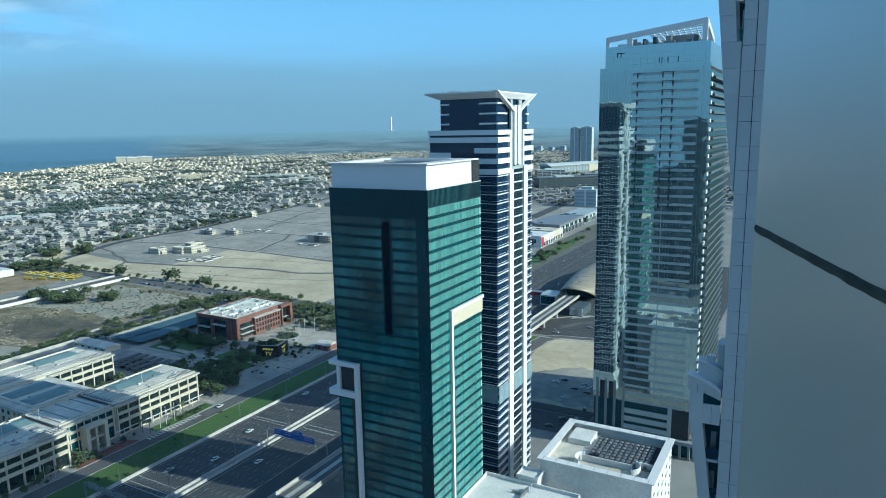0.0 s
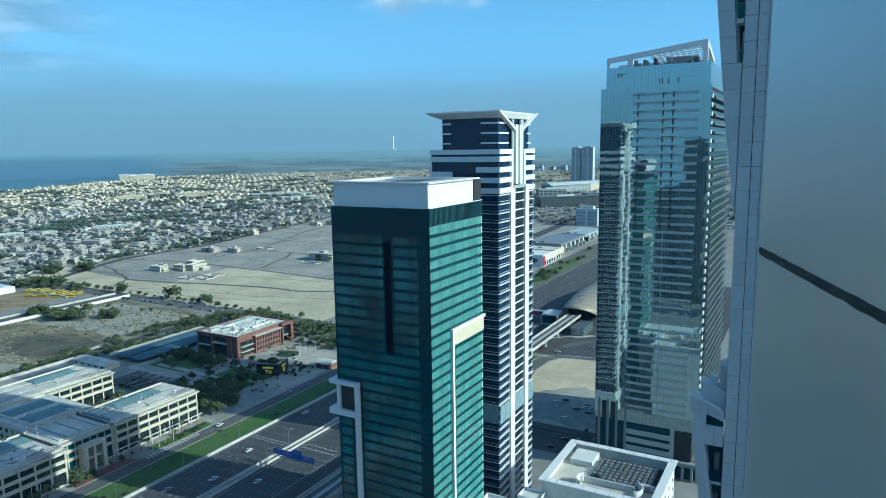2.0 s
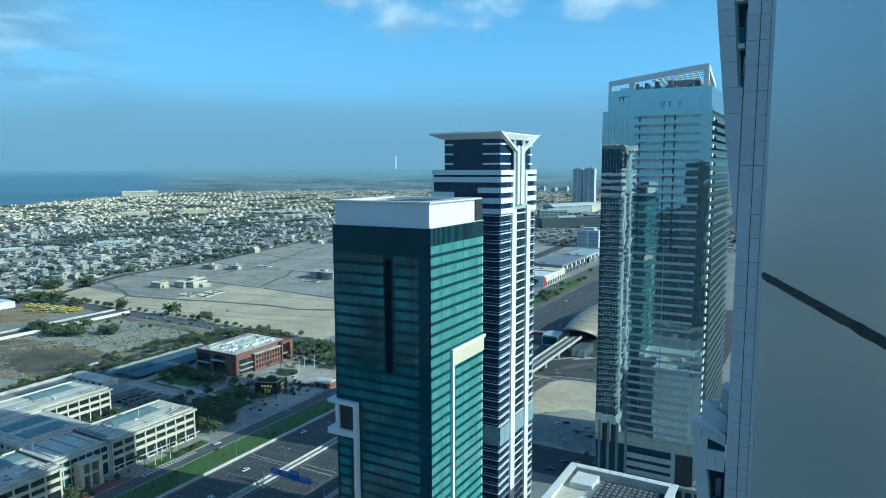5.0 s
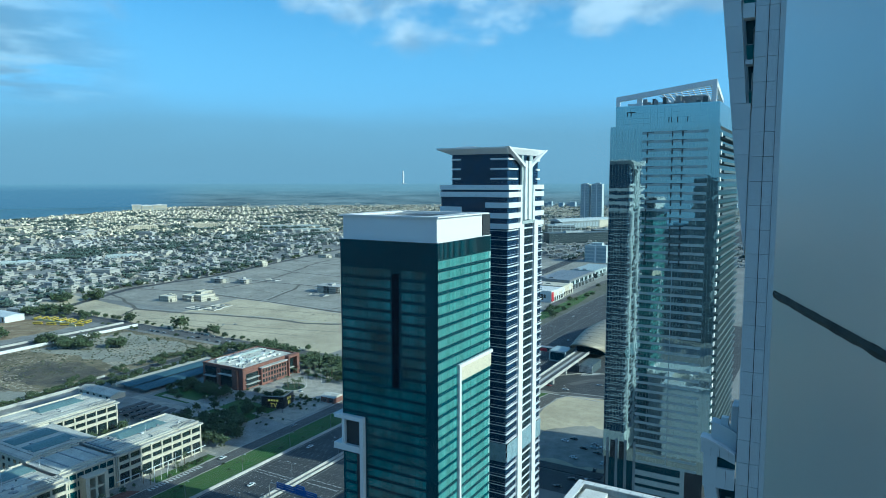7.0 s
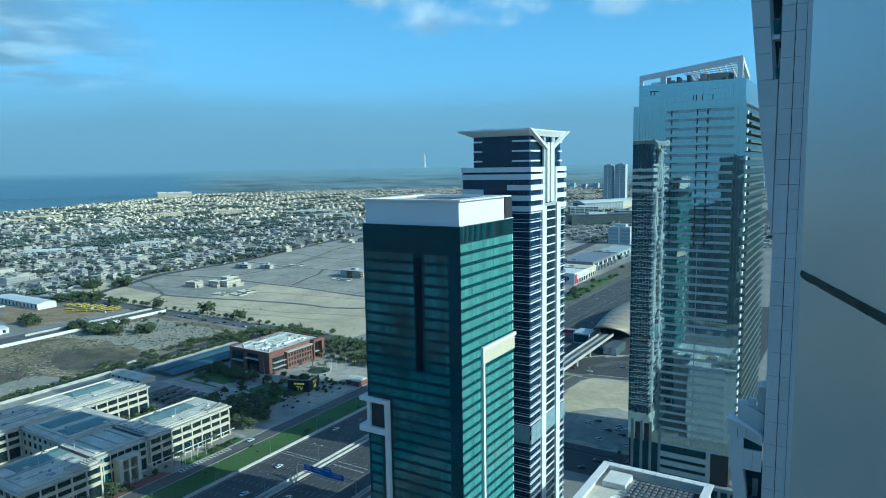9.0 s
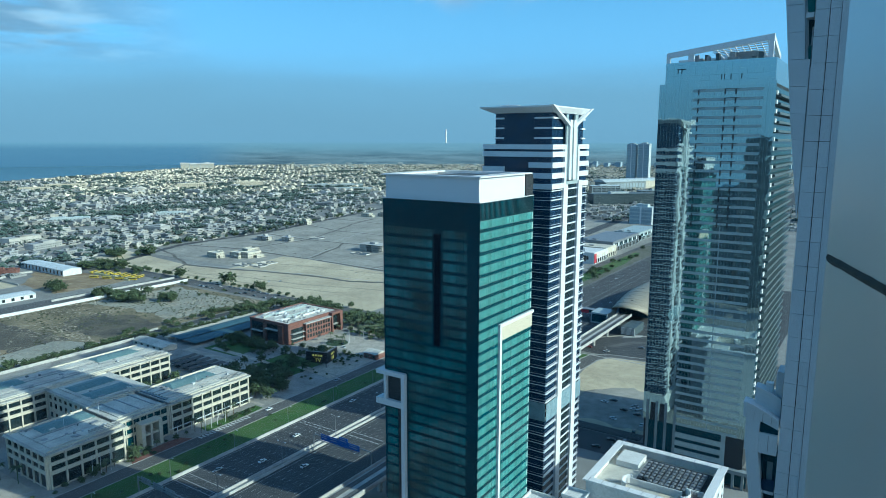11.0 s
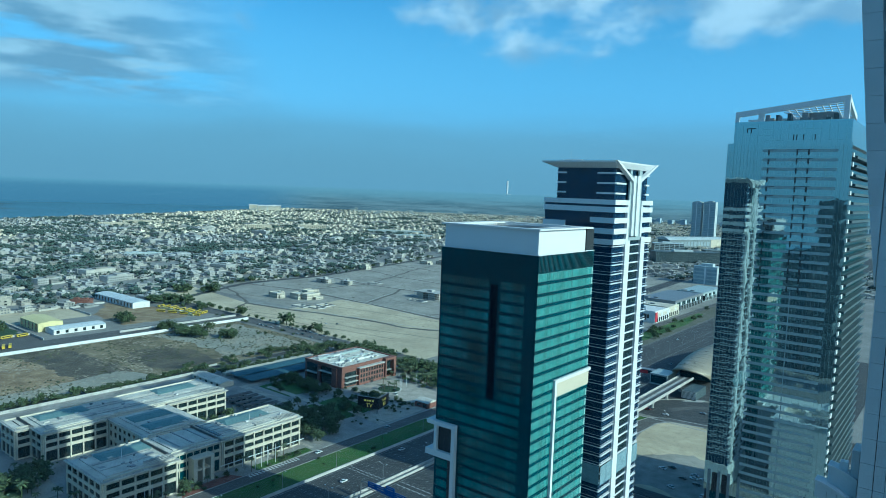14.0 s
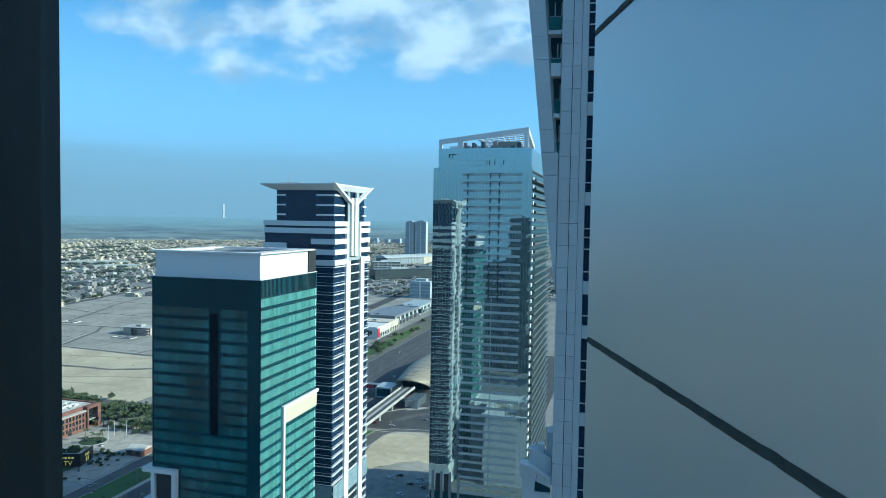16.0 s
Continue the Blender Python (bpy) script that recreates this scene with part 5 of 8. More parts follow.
def corner_block():
    t = thing("corner_apartment_block", "white rendered apartment block with a cluttered roof", "building", (-348.5, 75.7, 0), turn=5.0)
    top = 23.6
    part("body", boxes((-50, 0, -44, 0, 0, top)), M["whitewall"], t)
    part("parapet", boxes((-50, 0, -0.4, 0, top, top + 1.4), (-0.4, 0, -44, -0.4, top, top + 1.4), (-50, -49.6, -44, -0.4, top, top + 1.4)), M["whitewall"], t)
    part("roof_deck", boxes((-49.6, -0.4, -44, -0.4, top, top + 0.08)), M["paving"], t)
    part("coping", boxes((-50.2, 0.25, -0.6, 0.25, top + 1.41, top + 1.6), (-0.6, 0.25, -44, -0.61, top + 1.41, top + 1.6)), M["white"], t)
    part("roof_room", boxes((-47, -30, -16, -3, top + 0.09, top + 3.4)), M["whitewall"], t)
    part("roof_room", boxes((-24, -8, -34, -22, top + 0.09, top + 3.0)), M["whitewall"], t)
    part("stair_head", boxes((-12, -6, -14, -8, top + 0.09, top + 2.6)), M["whitewall"], t)
    for k in range(3):
        part("solar_sheet", boxes((-29 + k * 5.4, -24.2 + k * 5.4, -14, -3, top + 1.5, top + 1.62)), M["blueroof"], t)
        part("sheet_leg", boxes((-27 + k * 5.4, -26.8 + k * 5.4, -13.6, -13.4, top + 0.09, top + 1.49), (-27 + k * 5.4, -26.8 + k * 5.4, -3.6, -3.4, top + 0.09, top + 1.49)), M["metal"], t)
    for k in range(5):
        part("shade_beam", boxes((-24 + k * 3.4, -23.6 + k * 3.4, -20, -15, top + 2.2, top + 2.45)), M["metal"], t)
    part("shade_rail", boxes((-24.2, -9.8, -20.2, -19.9, top + 0.09, top + 2.19), (-24.2, -9.8, -15.2, -14.9, top + 1.9, top + 2.19)), M["metal"], t)
    part("water_pipe", boxes((-20, -2, -7.4, -7.0, top + 0.4, top + 0.8), (-2.4, -2, -20, -7.4, top + 0.4, top + 0.8)), M["white"], t)
    rnd = random.Random(6)
    for k in range(14):
        x, y = rnd.uniform(-44, -4), rnd.uniform(-40, -5)
        w = rnd.uniform(0.7, 1.6)
        part("condenser", boxes((x, x + w, y, y + w * 0.8, top + 0.09, top + rnd.uniform(0.9, 1.4))), M["metal"], t)
    # bay of recessed balconies at the street corner
    for r in range(6):
        z = 1.4 + r * 3.65
        part("balcony_opening", boxes((0.01, 0.06, -7.4, -4.6, z + 0.9, z + 2.7)), M["dark"], t)
        part("balcony_opening", boxes((0.01, 0.06, -3.6, -0.5, z + 0.9, z + 2.7)), M["dark"], t)
        part("balcony_front", boxes((0.01, 0.9, -4.4, 0.3, z - 0.1, z + 0.85)), M["whitewall"], t)
        part("window", boxes((0.01, 0.06, -10.6, -9.4, z + 1.0, z + 2.2)), M["window"], t)
        part("window", boxes((0.01, 0.06, -25.6, -24.4, z + 1.0, z + 2.2)), M["window"], t)
        part("window", boxes((0.01, 0.06, -29.6, -28.4, z + 1.0, z + 2.2)), M["window"], t)
    for y in (-13.2, -16.8, -20.4):
        part("tall_window", boxes((0.01, 0.08, y - 0.8, y + 0.5, 5, 18.5)), M["window"], t, "tall dark stair window")
    part("pilaster", boxes((0.01, 0.5, -8.6, -7.8, 0, top)), M["whitewall"], t)
    return t


corner_block()


# ---- sheds, walls, shades ----
def long_shed(x0, x1, y0, y1, h, roof, label, walls="whitewall", name="shed"):
    at = ((x0 + x1) / 2, (y0 + y1) / 2)
    t = thing(name, label, "shed", (*at, 0))
    cut_parts(t, "walls", [(x0, x1, y0, y1, 0, h)], M[walls], at=at)
    bm = bmesh.new()
    xm = (x0 + x1) / 2
    along_y = (y1 - y0) > (x1 - x0)
    ym = (y0 + y1) / 2
    if along_y:
        ridge = ((xm, y0 - 0.4), (xm, y1 + 0.4))
    else:
        ridge = ((x0 - 0.4, ym), (x1 + 0.4, ym))
    c = [(x0 - 0.5, y0 - 0.4), (x1 + 0.5, y0 - 0.4), (x1 + 0.5, y1 + 0.4), (x0 - 0.5, y1 + 0.4)]
    v = [bm.verts.new((x - at[0], y - at[1], h + 0.05)) for x, y in c]
    r = [bm.verts.new((x - at[0], y - at[1], h + 1.6)) for x, y in ridge]
    if along_y:
        fs = ((v[0], v[1], r[0]), (v[1], v[2], r[1], r[0]), (v[2], v[3], r[1]), (v[3], v[0], r[0], r[1]))
    else:
        fs = ((v[0], v[1], r[1], r[0]), (v[1], v[2], r[1]), (v[2], v[3], r[0], r[1]), (v[3], v[0], r[0]))
    for f in fs:
        bm.faces.new(f)
    bm.faces.new(v[::-1])
    part("roof", bm, M[roof], t)
    n = max(2, int(max(x1 - x0, y1 - y0) / 8))
    for k in range(n):
        if along_y:
            y = y0 + (k + 0.3) * (y1 - y0) / n
            cut_parts(t, "opening", [(x1 + 0.01, x1 + 0.06, y, y + 3, 1, h - 1)], M["window"], at=at)
        else:
            x = x0 + (k + 0.3) * (x1 - x0) / n
            cut_parts(t, "opening", [(x, x + 3, y0 - 0.06, y0 - 0.01, 1, h - 1)], M["window"], at=at)
    return t


M["carport_sheet"] = mat("carport_sheet", (0.20, 0.27, 0.32), 0.7, vary=0.15, scale=0.2)
M["redroof"] = mat("red_tile_roof", (0.21, 0.115, 0.095), 0.85, vary=0.25, scale=0.3)
M["yellowwall"] = mat("pale_yellow_render", (0.70, 0.62, 0.32), 0.8, vary=0.12, scale=0.3)
M["bluewall"] = mat("blue_sheet", (0.05, 0.16, 0.42), 0.6, vary=0.15, scale=0.3)
M["paleroof"] = mat("pale_sheet_roof", (0.66, 0.70, 0.70), 0.6, vary=0.12, scale=0.2)
long_shed(-914, -812, 404, 426, 7, "paleroof", "long white warehouse with a pale sheet roof")
long_shed(-792, -745, 272, 296, 9, "yellowwall", "pale yellow hall with a flat roof", "yellowwall")
long_shed(-744, -722, 278, 330, 5, "paleroof", "low white store with a pale roof")
long_shed(-838, -816, 128, 186, 8, "redroof", "white school wing under a red tiled roof")
long_shed(-812, -792, 112, 172, 7, "redroof", "white school wing under a red tiled roof")
long_shed(-772, -752, 118, 150, 6, "paleroof", "white school wing with a pale roof")
long_shed(-838, -812, 188, 208, 6, "bluewall", "white hall with a bright blue roof")
long_shed(-750, -728, 104, 128, 6, "paleroof", "white school wing with a pale roof")
long_shed(-748, -728, 140, 164, 7, "redroof", "white gabled school house")
long_shed(-492, -452, 294, 306, 3.4, "roof", "low cream sheds behind the offices", "cream")
long_shed(-316.5, -304.5, 370, 381, 4, "roof", "small brick gate house", "brick", name="gate_house")


def shade_row(x0, x1, y0, y1, z, m, label):
    at = ((x0 + x1) / 2, (y0 + y1) / 2)
    t = thing("carport", label, "carport", (*at, 0), group="carports")
    bm = bmesh.new()
    n = 8
    for k in range(n):
        a, b = k / n, (k + 1) / n
        za, zb = z + math.sin(a * math.pi) * 0.8, z + math.sin(b * math.pi) * 0.8
        xa, xb = x0 + (x1 - x0) * a - at[0], x0 + (x1 - x0) * b - at[0]
        v = [bm.verts.new(p) for p in ((xa, y0 - at[1], za), (xb, y0 - at[1], zb), (xb, y1 - at[1], zb), (xa, y1 - at[1], za))]
        u = [bm.verts.new(p) for p in ((xa, y0 - at[1], za - 0.12), (xb, y0 - at[1], zb - 0.12), (xb, y1 - at[1], zb - 0.12), (xa, y1 - at[1], za - 0.12))]
        bm.faces.new(v)
        bm.faces.new(u[::-1])
        bm.faces.new((u[0], u[1], v[1], v[0]))
        bm.faces.new((u[2], u[3], v[3], v[2]))
    part("canopy", bm, m, t)
    k = y0 + 1
    while k < y1:
        cut_parts(t, "post", [(at[0] - 0.12, at[0] + 0.12, k, k + 0.24, 0.02, z + 0.6)], M["metal"], at=at)
        k += 8
    return t


for x in (-476, -466, -448):
    shade_row(x, x + 7.5, 108 if x < -470 else 112, 150, 2.6, M["carport_sheet"], "pale blue fabric carport over parked cars")
shade_row(-476, -461.5, 316, 404, 3.0, M["blueroof"], "long blue carport beside a lane")
shade_row(-459.5, -443, 316, 396, 3.0, M["blueroof"], "long blue carport beside a lane")
for k in range(6):
    x = -424 + k * 8
    shade_row(x, x + 5.5, 276, 300, 2.6, M["road"], "grey slatted carport over parked cars")


def long_wall(x0, x1, y0, y1, h, label, m="concrete"):
    t = thing("boundary_wall", label, "wall", ((x0 + x1) / 2, (y0 + y1) / 2, 0), group="boundary walls")
    at = ((x0 + x1) / 2, (y0 + y1) / 2)
    along_y = (y1 - y0) > (x1 - x0)
    n = max(1, int(max(x1 - x0, y1 - y0) / 12))
    for k in range(n):
        if along_y:
            a, b = y0 + (y1 - y0) * k / n, y0 + (y1 - y0) * (k + 1) / n
            cut_parts(t, "wall_panel", [(x0, x1, a, b - 0.06, 0, h)], M[m], at=at)
        else:
            a, b = x0 + (x1 - x0) * k / n, x0 + (x1 - x0) * (k + 1) / n
            cut_parts(t, "wall_panel", [(a, b - 0.06, y0, y1, 0, h)], M[m], at=at)
    return t


long_wall(-666.5, -665.5, 92, 470, 2.8, "long white rendered boundary wall", "whitewall")
long_wall(-738.6, -737.6, 168, 262, 2.2, "long pale rendered boundary wall", "concrete")
long_wall(-692, -691, 330, 470, 2.2, "long pale rendered boundary wall", "concrete")
long_wall(-513.5, -513.0, 100, 330, 1.6, "low grey boundary wall")
long_wall(-500.8, -500.2, 100, 300, 2.2, "low grey boundary wall")
long_wall(-830, -706, 262, 262.6, 2.2, "pale rendered yard wall", "concrete")
long_wall(-869, -800, 348, 348.6, 2.2, "pale rendered yard wall", "concrete")
long_wall(-484, -478, 316, 410, 2.4, "pale boundary wall beside a hedge", "cream")
long_wall(-870.5, -869.5, 254, 396, 2.2, "pale rendered yard wall", "concrete")
long_wall(-808, -724, 433, 434, 2.2, "low yellow yard wall", "yellowwall")
long_wall(-722, -721, 100, 166, 2.2, "pale rendered yard wall", "concrete")
long_wall(-664, -300, 72.5, 73.2, 1.2, "low kerb wall along the street")

# ---- villas on the sand ----
M["villa_sun"] = mat("cream_villa_render", (0.58, 0.54, 0.44), 0.85, vary=0.12, scale=0.3, stain=0.2)
M["plaza_wall"] = mat("sandy_villa_render", (0.46, 0.43, 0.36), 0.85, vary=0.15, scale=0.3)
def sand_villa(at, blocks, m, label):
    """A flat-roofed house of stepped blocks (x0, x1, y0, y1, height), windows to the south and east."""
    t = thing("villa", label, "house", (*at, 0), group="villas on the sand")
    for a, b, c, d, h in blocks:
        part("body", boxes((a, b, c, d, 0, h)), M[m], t)
        part("parapet", boxes((a - 0.15, b + 0.15, c - 0.15, c + 0.2, h, h + 0.9), (b - 0.2, b + 0.15, c + 0.2, d, h, h + 0.9),
                              (a - 0.15, a + 0.2, c + 0.2, d, h, h + 0.9), (a + 0.2, b - 0.2, d - 0.35, d, h, h + 0.9)), M[m], t)
        part("roof_deck", boxes((a + 0.2, b - 0.2, c + 0.2, d - 0.35, h, h + 0.1)), M["roof"], t)
        for z in [1.0 + 3.4 * k for k in range(int(h / 3.4))]:
            n = max(1, int((b - a) / 4))
            for k in range(n):
                u = a + (k + 0.5) * (b - a) / n
                part("window", boxes((u - 0.8, u + 0.8, c - 0.05, c - 0.01, z, z + 1.7)), M["dark"], t)
            n = max(1, int((d - c) / 4))
            for k in range(n):
                u = c + (k + 0.5) * (d - c) / n
                part("window", boxes((b + 0.01, b + 0.05, u - 0.7, u + 0.7, z, z + 1.7)), M["dark"], t)
    return t


def villa_shell(at, w, d, floors, label):
    """An unfinished concrete frame: slabs on columns, some walls filled in."""
    t = thing("villa_shell", label, "house", (*at, 0), group="unfinished villas")
    for f in range(floors + 1):
        part("slab", boxes((0, w, 0, d, f * 3.4, f * 3.4 + 0.35)), M["concrete"], t)
    nx, ny = int(w / 5) + 1, int(d / 5) + 1
    for f in range(floors):
        for i in range(nx):
            for j in range(ny):
                if i in (0, nx - 1) or j in (0, ny - 1):
                    x, y = 0.3 + i * (w - 1.0) / (nx - 1), 0.3 + j * (d - 1.0) / (ny - 1)
                    part("column", boxes((x, x + 0.4, y, y + 0.4, f * 3.4 + 0.36, f * 3.4 + 3.39)), M["concrete"], t)
        part("infill_wall", boxes((w * 0.1, w * 0.36, 0.5, 0.7, f * 3.4 + 0.36, f * 3.4 + 3.39)), M["plaza_wall"], t)
        part("infill_wall", boxes((w * 0.6, w * 0.9, 0.5, 0.7, f * 3.4 + 0.36, f * 3.4 + 2.4)), M["plaza_wall"], t)
        part("infill_wall", boxes((w - 0.7, w - 0.5, d * 0.2, d * 0.6, f * 3.4 + 0.36, f * 3.4 + 3.39)), M["plaza_wall"], t)
        part("core_wall", boxes((1.5, w - 1.5, d * 0.5, d * 0.5 + 0.3, f * 3.4 + 0.36, f * 3.4 + 3.39)), M["dim_band"], t)
    part("stair_head", boxes((w * 0.4, w * 0.6, d * 0.35, d * 0.7, floors * 3.4 + 0.36, floors * 3.4 + 2.9)), M["concrete"], t)
    return t


sand_villa((-773, 593), [(-11, 9, -6, 7, 6.8), (-8, -1, 7.1, 13, 7.2), (9.1, 12, -3, 5, 3.4)], "villa_sun", "pale two-storey villa standing alone on sand")
sand_villa((-741, 618), [(-19, 0, -12, 4, 6.8), (0.1, 14, -8, 16, 7.6), (-12, 0, 4.1, 20, 10.2), (14.1, 21, 2, 15, 3.4), (-5, 4, -16, -12.1, 3.4)], "villa_sun", "large cream stepped villa standing on bare sand")
sand_villa((-764, 650), [(-8, 8, -6, 6, 6.8), (8.1, 12, -4, 4, 3.4)], "plaza_wall", "grey two-storey villa at the sand's edge")
villa_shell((-648, 748), 44, 24, 3, "unfinished grey concrete villa frame on bare sand")
villa_shell((-858, 738), 26, 18, 2, "unfinished brown concrete villa frame on bare sand")
villa_shell((-815, 752), 20, 16, 2, "unfinished grey concrete villa frame on bare sand")
sand_villa((-600, 775), [(-10, 8, -7, 7, 6.8), (-6, 3, -3, 6, 10)], "villa_sun", "pale two-storey villa standing alone on sand")
sand_villa((-930, 1108), [(-12, 10, -7, 7, 6.8), (10.1, 16, -5, 5, 3.6)], "villa_sun", "white villa at the edge of the plots")
sand_villa((-905, 1130), [(-9, 9, -7, 7, 6.8), (-4, 5, -4, 6, 9.8)], "plaza_wall", "pale villa at the edge of the plots")
sand_villa((-940, 935), [(-12, 9, -7, 7, 6.8), (-6, 3, -3, 6, 9.8)], "villa_sun", "white villa at the edge of the plots")
for k, (x0, y0, w, d) in enumerate(((-706, 566, 24, 16), (-682, 574, 20, 14), (-690, 592, 22, 18), (-800, 800, 24, 16), (-640, 722, 30, 12))):
    f = thing("foundation", "low concrete foundation walls on the sand", "foundation", (x0, y0, 0), group="foundations")
    for a, b, c, e in ((0, w, 0, 0.5), (0, w, d - 0.5, d), (0, 0.5, 0.5, d - 0.5), (w - 0.5, w, 0.5, d - 0.5), (w * 0.4, w * 0.4 + 0.5, 0.5, d - 0.5), (w * 0.42, w - 0.5, d * 0.5, d * 0.5 + 0.5)):
        part("wall", boxes((a, b, c, e, 0, 1.3)), M["concrete"], f)

# ---- metro line: viaduct, station shell ----
def viaduct():
    t = thing("metro_viaduct", "pale concrete railway viaduct beside the highway", "viaduct", (-184, 300, 0))
    y = -300
    n = 0
    bm_t = bmesh.new()
    while y < 570:
        y1 = min(y + 30, 570)
        part("deck", boxes((-5.6, 5.6, y - 300, y1 - 0.12 - 300, 8.0, 9.2), (-2.6, 2.6, y - 300, y1 - 0.12 - 300, 6.6, 8.0)), M["concrete"], t)
        part("parapet", boxes((-5.9, -5.4, y - 300, y1 - 0.12 - 300, 8.6, 10.5)), M["concrete"], t)
        part("parapet", boxes((5.4, 5.9, y - 300, y1 - 0.12 - 300, 8.6, 10.5)), M["concrete"], t)
        bm = bmesh.new()
        add_tube(bm, (0, y - 300 + 15, 0.02), (0, y - 300 + 15, 5.2), 1.15, 1.15, 12)
        add_tube(bm, (0, y - 300 + 15, 5.2), (0, y - 300 + 15, 6.6), 1.15, 2.4, 12)
        part("pillar", bm, M["concrete"], t)
        part("track_bed", boxes((-3.9, -1.4, y - 300, y1 - 300, 9.21, 9.5)), M["road"], t)
        part("track_bed", boxes((1.4, 3.9, y - 300, y1 - 300, 9.21, 9.5)), M["road"], t)
        y += 30
    return t


viaduct()


def metro_station():
    t = thing("metro_station", "sand-gold shell-shaped metro station over the railway", "station", (-184, 640, 0))
    nu, nv = 28, 22

    def at_shell(u, a, lift=0.0):
        half = 15.5 + 11.0 * math.sin(math.pi * min(1.0, 0.02 + u)) - 6.0 * u
        top = 15.5 + 5.5 * math.sin(math.pi * min(1.0, 0.08 + 0.9 * u)) + lift
        s = max(0.0, math.sin(a))
        return (-(half + lift) * math.cos(a), -52 + 150 * u - 24 * (1 - u) ** 2 * s, 4.6 + (top - 4.6) * s ** 0.85)
    bm = bmesh.new()
    grid = [[bm.verts.new(at_shell(i / nu, math.pi * j / nv)) for j in range(nv + 1)] for i in range(nu + 1)]
    for i in range(nu):
        for j in range(nv):
            bm.faces.new((grid[i][j], grid[i][j + 1], grid[i + 1][j + 1], grid[i + 1][j]))
    bmesh.ops.recalc_face_normals(bm, faces=bm.faces)
    shell = part("shell_roof", bm, M["shell"], t, "sand-gold curved roof", smooth=True)
    mod = shell.modifiers.new("thickness", "SOLIDIFY")
    mod.thickness, mod.offset = 0.9, -1.0
    for i in range(2, nu, 2):
        bm = bmesh.new()
        for j in range(1, nv - 1):
            add_tube(bm, at_shell(i / nu, math.pi * j / nv, 0.05), at_shell(i / nu, math.pi * (j + 1) / nv, 0.05), 0.13, 0.13, 5)
        part("roof_seam", bm, M["shell_seam"], t)
    rnd = random.Random(41)
    for k in range(26):
        u, a = rnd.uniform(0.08, 0.8), rnd.uniform(0.3, 0.95) * math.pi
        x, y, z = at_shell(u, a, 0.06)
        part("roof_light", boxes((x - 0.6, x + 0.6, y - 0.9, y + 0.9, z - 0.15, z + 0.12)), M["dark"], t)
    bm = bmesh.new()
    for j in range(nv):
        add_tube(bm, at_shell(0.0, math.pi * j / nv, 0.1), at_shell(0.0, math.pi * (j + 1) / nv, 0.1), 0.55, 0.55, 6)
    part("mouth_arch", bm, M["shell"], t)
    part("end_screen", boxes((-13, 13, -38, -37.4, 0.1, 14)), M["glass_dark"], t, "dark glazed end wall")
    for k in range(9):
        part("screen_mullion", boxes((-13 + k * 3.2, -12.8 + k * 3.2, -38.2, -38.01, 9.3, 14)), M["metal"], t)
    part("concourse", boxes((-17, 17, -37.3, 84, 0, 6.5)), M["glass_dark"], t)
    # side buildings of the entrance, with pale louvres, and the footbridge over the road
    part("entrance_box", boxes((8, 19, -103, -78, 0, 7)), M["dim_band"], t)
    for k in range(7):
        part("louvre", boxes((7.6, 7.95, -103.2, -78, 0.8 + k * 0.9, 1.25 + k * 0.9)), M["whitewall"], t)
        part("louvre", boxes((8, 19.2, -103.5, -103.05, 0.8 + k * 0.9, 1.25 + k * 0.9)), M["whitewall"], t)
    part("lift_tower", boxes((-28, -13, -80, -60, 0, 9.5)), M["band_grey"], t)
    part("lift_glass", boxes((-27, -14, -80.2, -80.02, 1.5, 8.2)), M["glass_dark"], t)
    part("footbridge", boxes((-150, -28.1, -72, -66, 5.6, 6.4), (-150, -28.1, -72, -66, 9.0, 9.5)), M["metal"], t)
    part("footbridge_glass", boxes((-150, -28.1, -71.8, -66.2, 6.41, 8.99)), M["glass_dark"], t)
    part("sign_panel", boxes((-40, -33, -72.5, -72.1, 5.9, 8.6)), M["signred"], t, "small red lit sign")
    return t


metro_station()

# ---- shops and towers further along the road ----
def shop_row(x0, x1, y0, y1, h, m, sign, label):
    at = ((x0 + x1) / 2, (y0 + y1) / 2)
    t = thing("shop_building", label, "shop", (*at, 0), group="shops along the road")
    cut_parts(t, "body", [(x0, x1, y0, y1, 0, h)], m, at=at)
    cut_parts(t, "parapet", [(x0 - 0.3, x1 + 0.3, y0 - 0.3, y0 + 0.3, h, h + 1.4), (x1 - 0.3, x1 + 0.3, y0 + 0.3, y1, h, h + 1.4)], m, at=at)
    cut_parts(t, "roof_unit", [(x0 + 5, x0 + 12, y0 + 6, y0 + 14, h, h + 2.2), (x0 + 16, x0 + 22, y0 + 16, y0 + 20, h, h + 1.6)], M["metal"], at=at)
    n = int((y1 - y0) / 7)
    for k in range(n):
        y = y0 + 1 + k * (y1 - y0 - 1) / n
        cut_parts(t, "shop_window", [(x1 + 0.01, x1 + 0.08, y, y + 4.6, 0.5, h * 0.45)], M["window"], at=at)
        cut_parts(t, "sign_panel", [(x1 + 0.01, x1 + 0.3, y, y + 4.8, h * 0.52, h * 0.85)], sign if k % 3 else M["whitewall"], at=at)
    for k in range(4):
        cut_parts(t, "side_window", [(x0 + 4 + k * 12, x0 + 10 + k * 12, y0 - 0.08, y0 - 0.01, 3, h - 3)], M["window"], at=at)
    return t


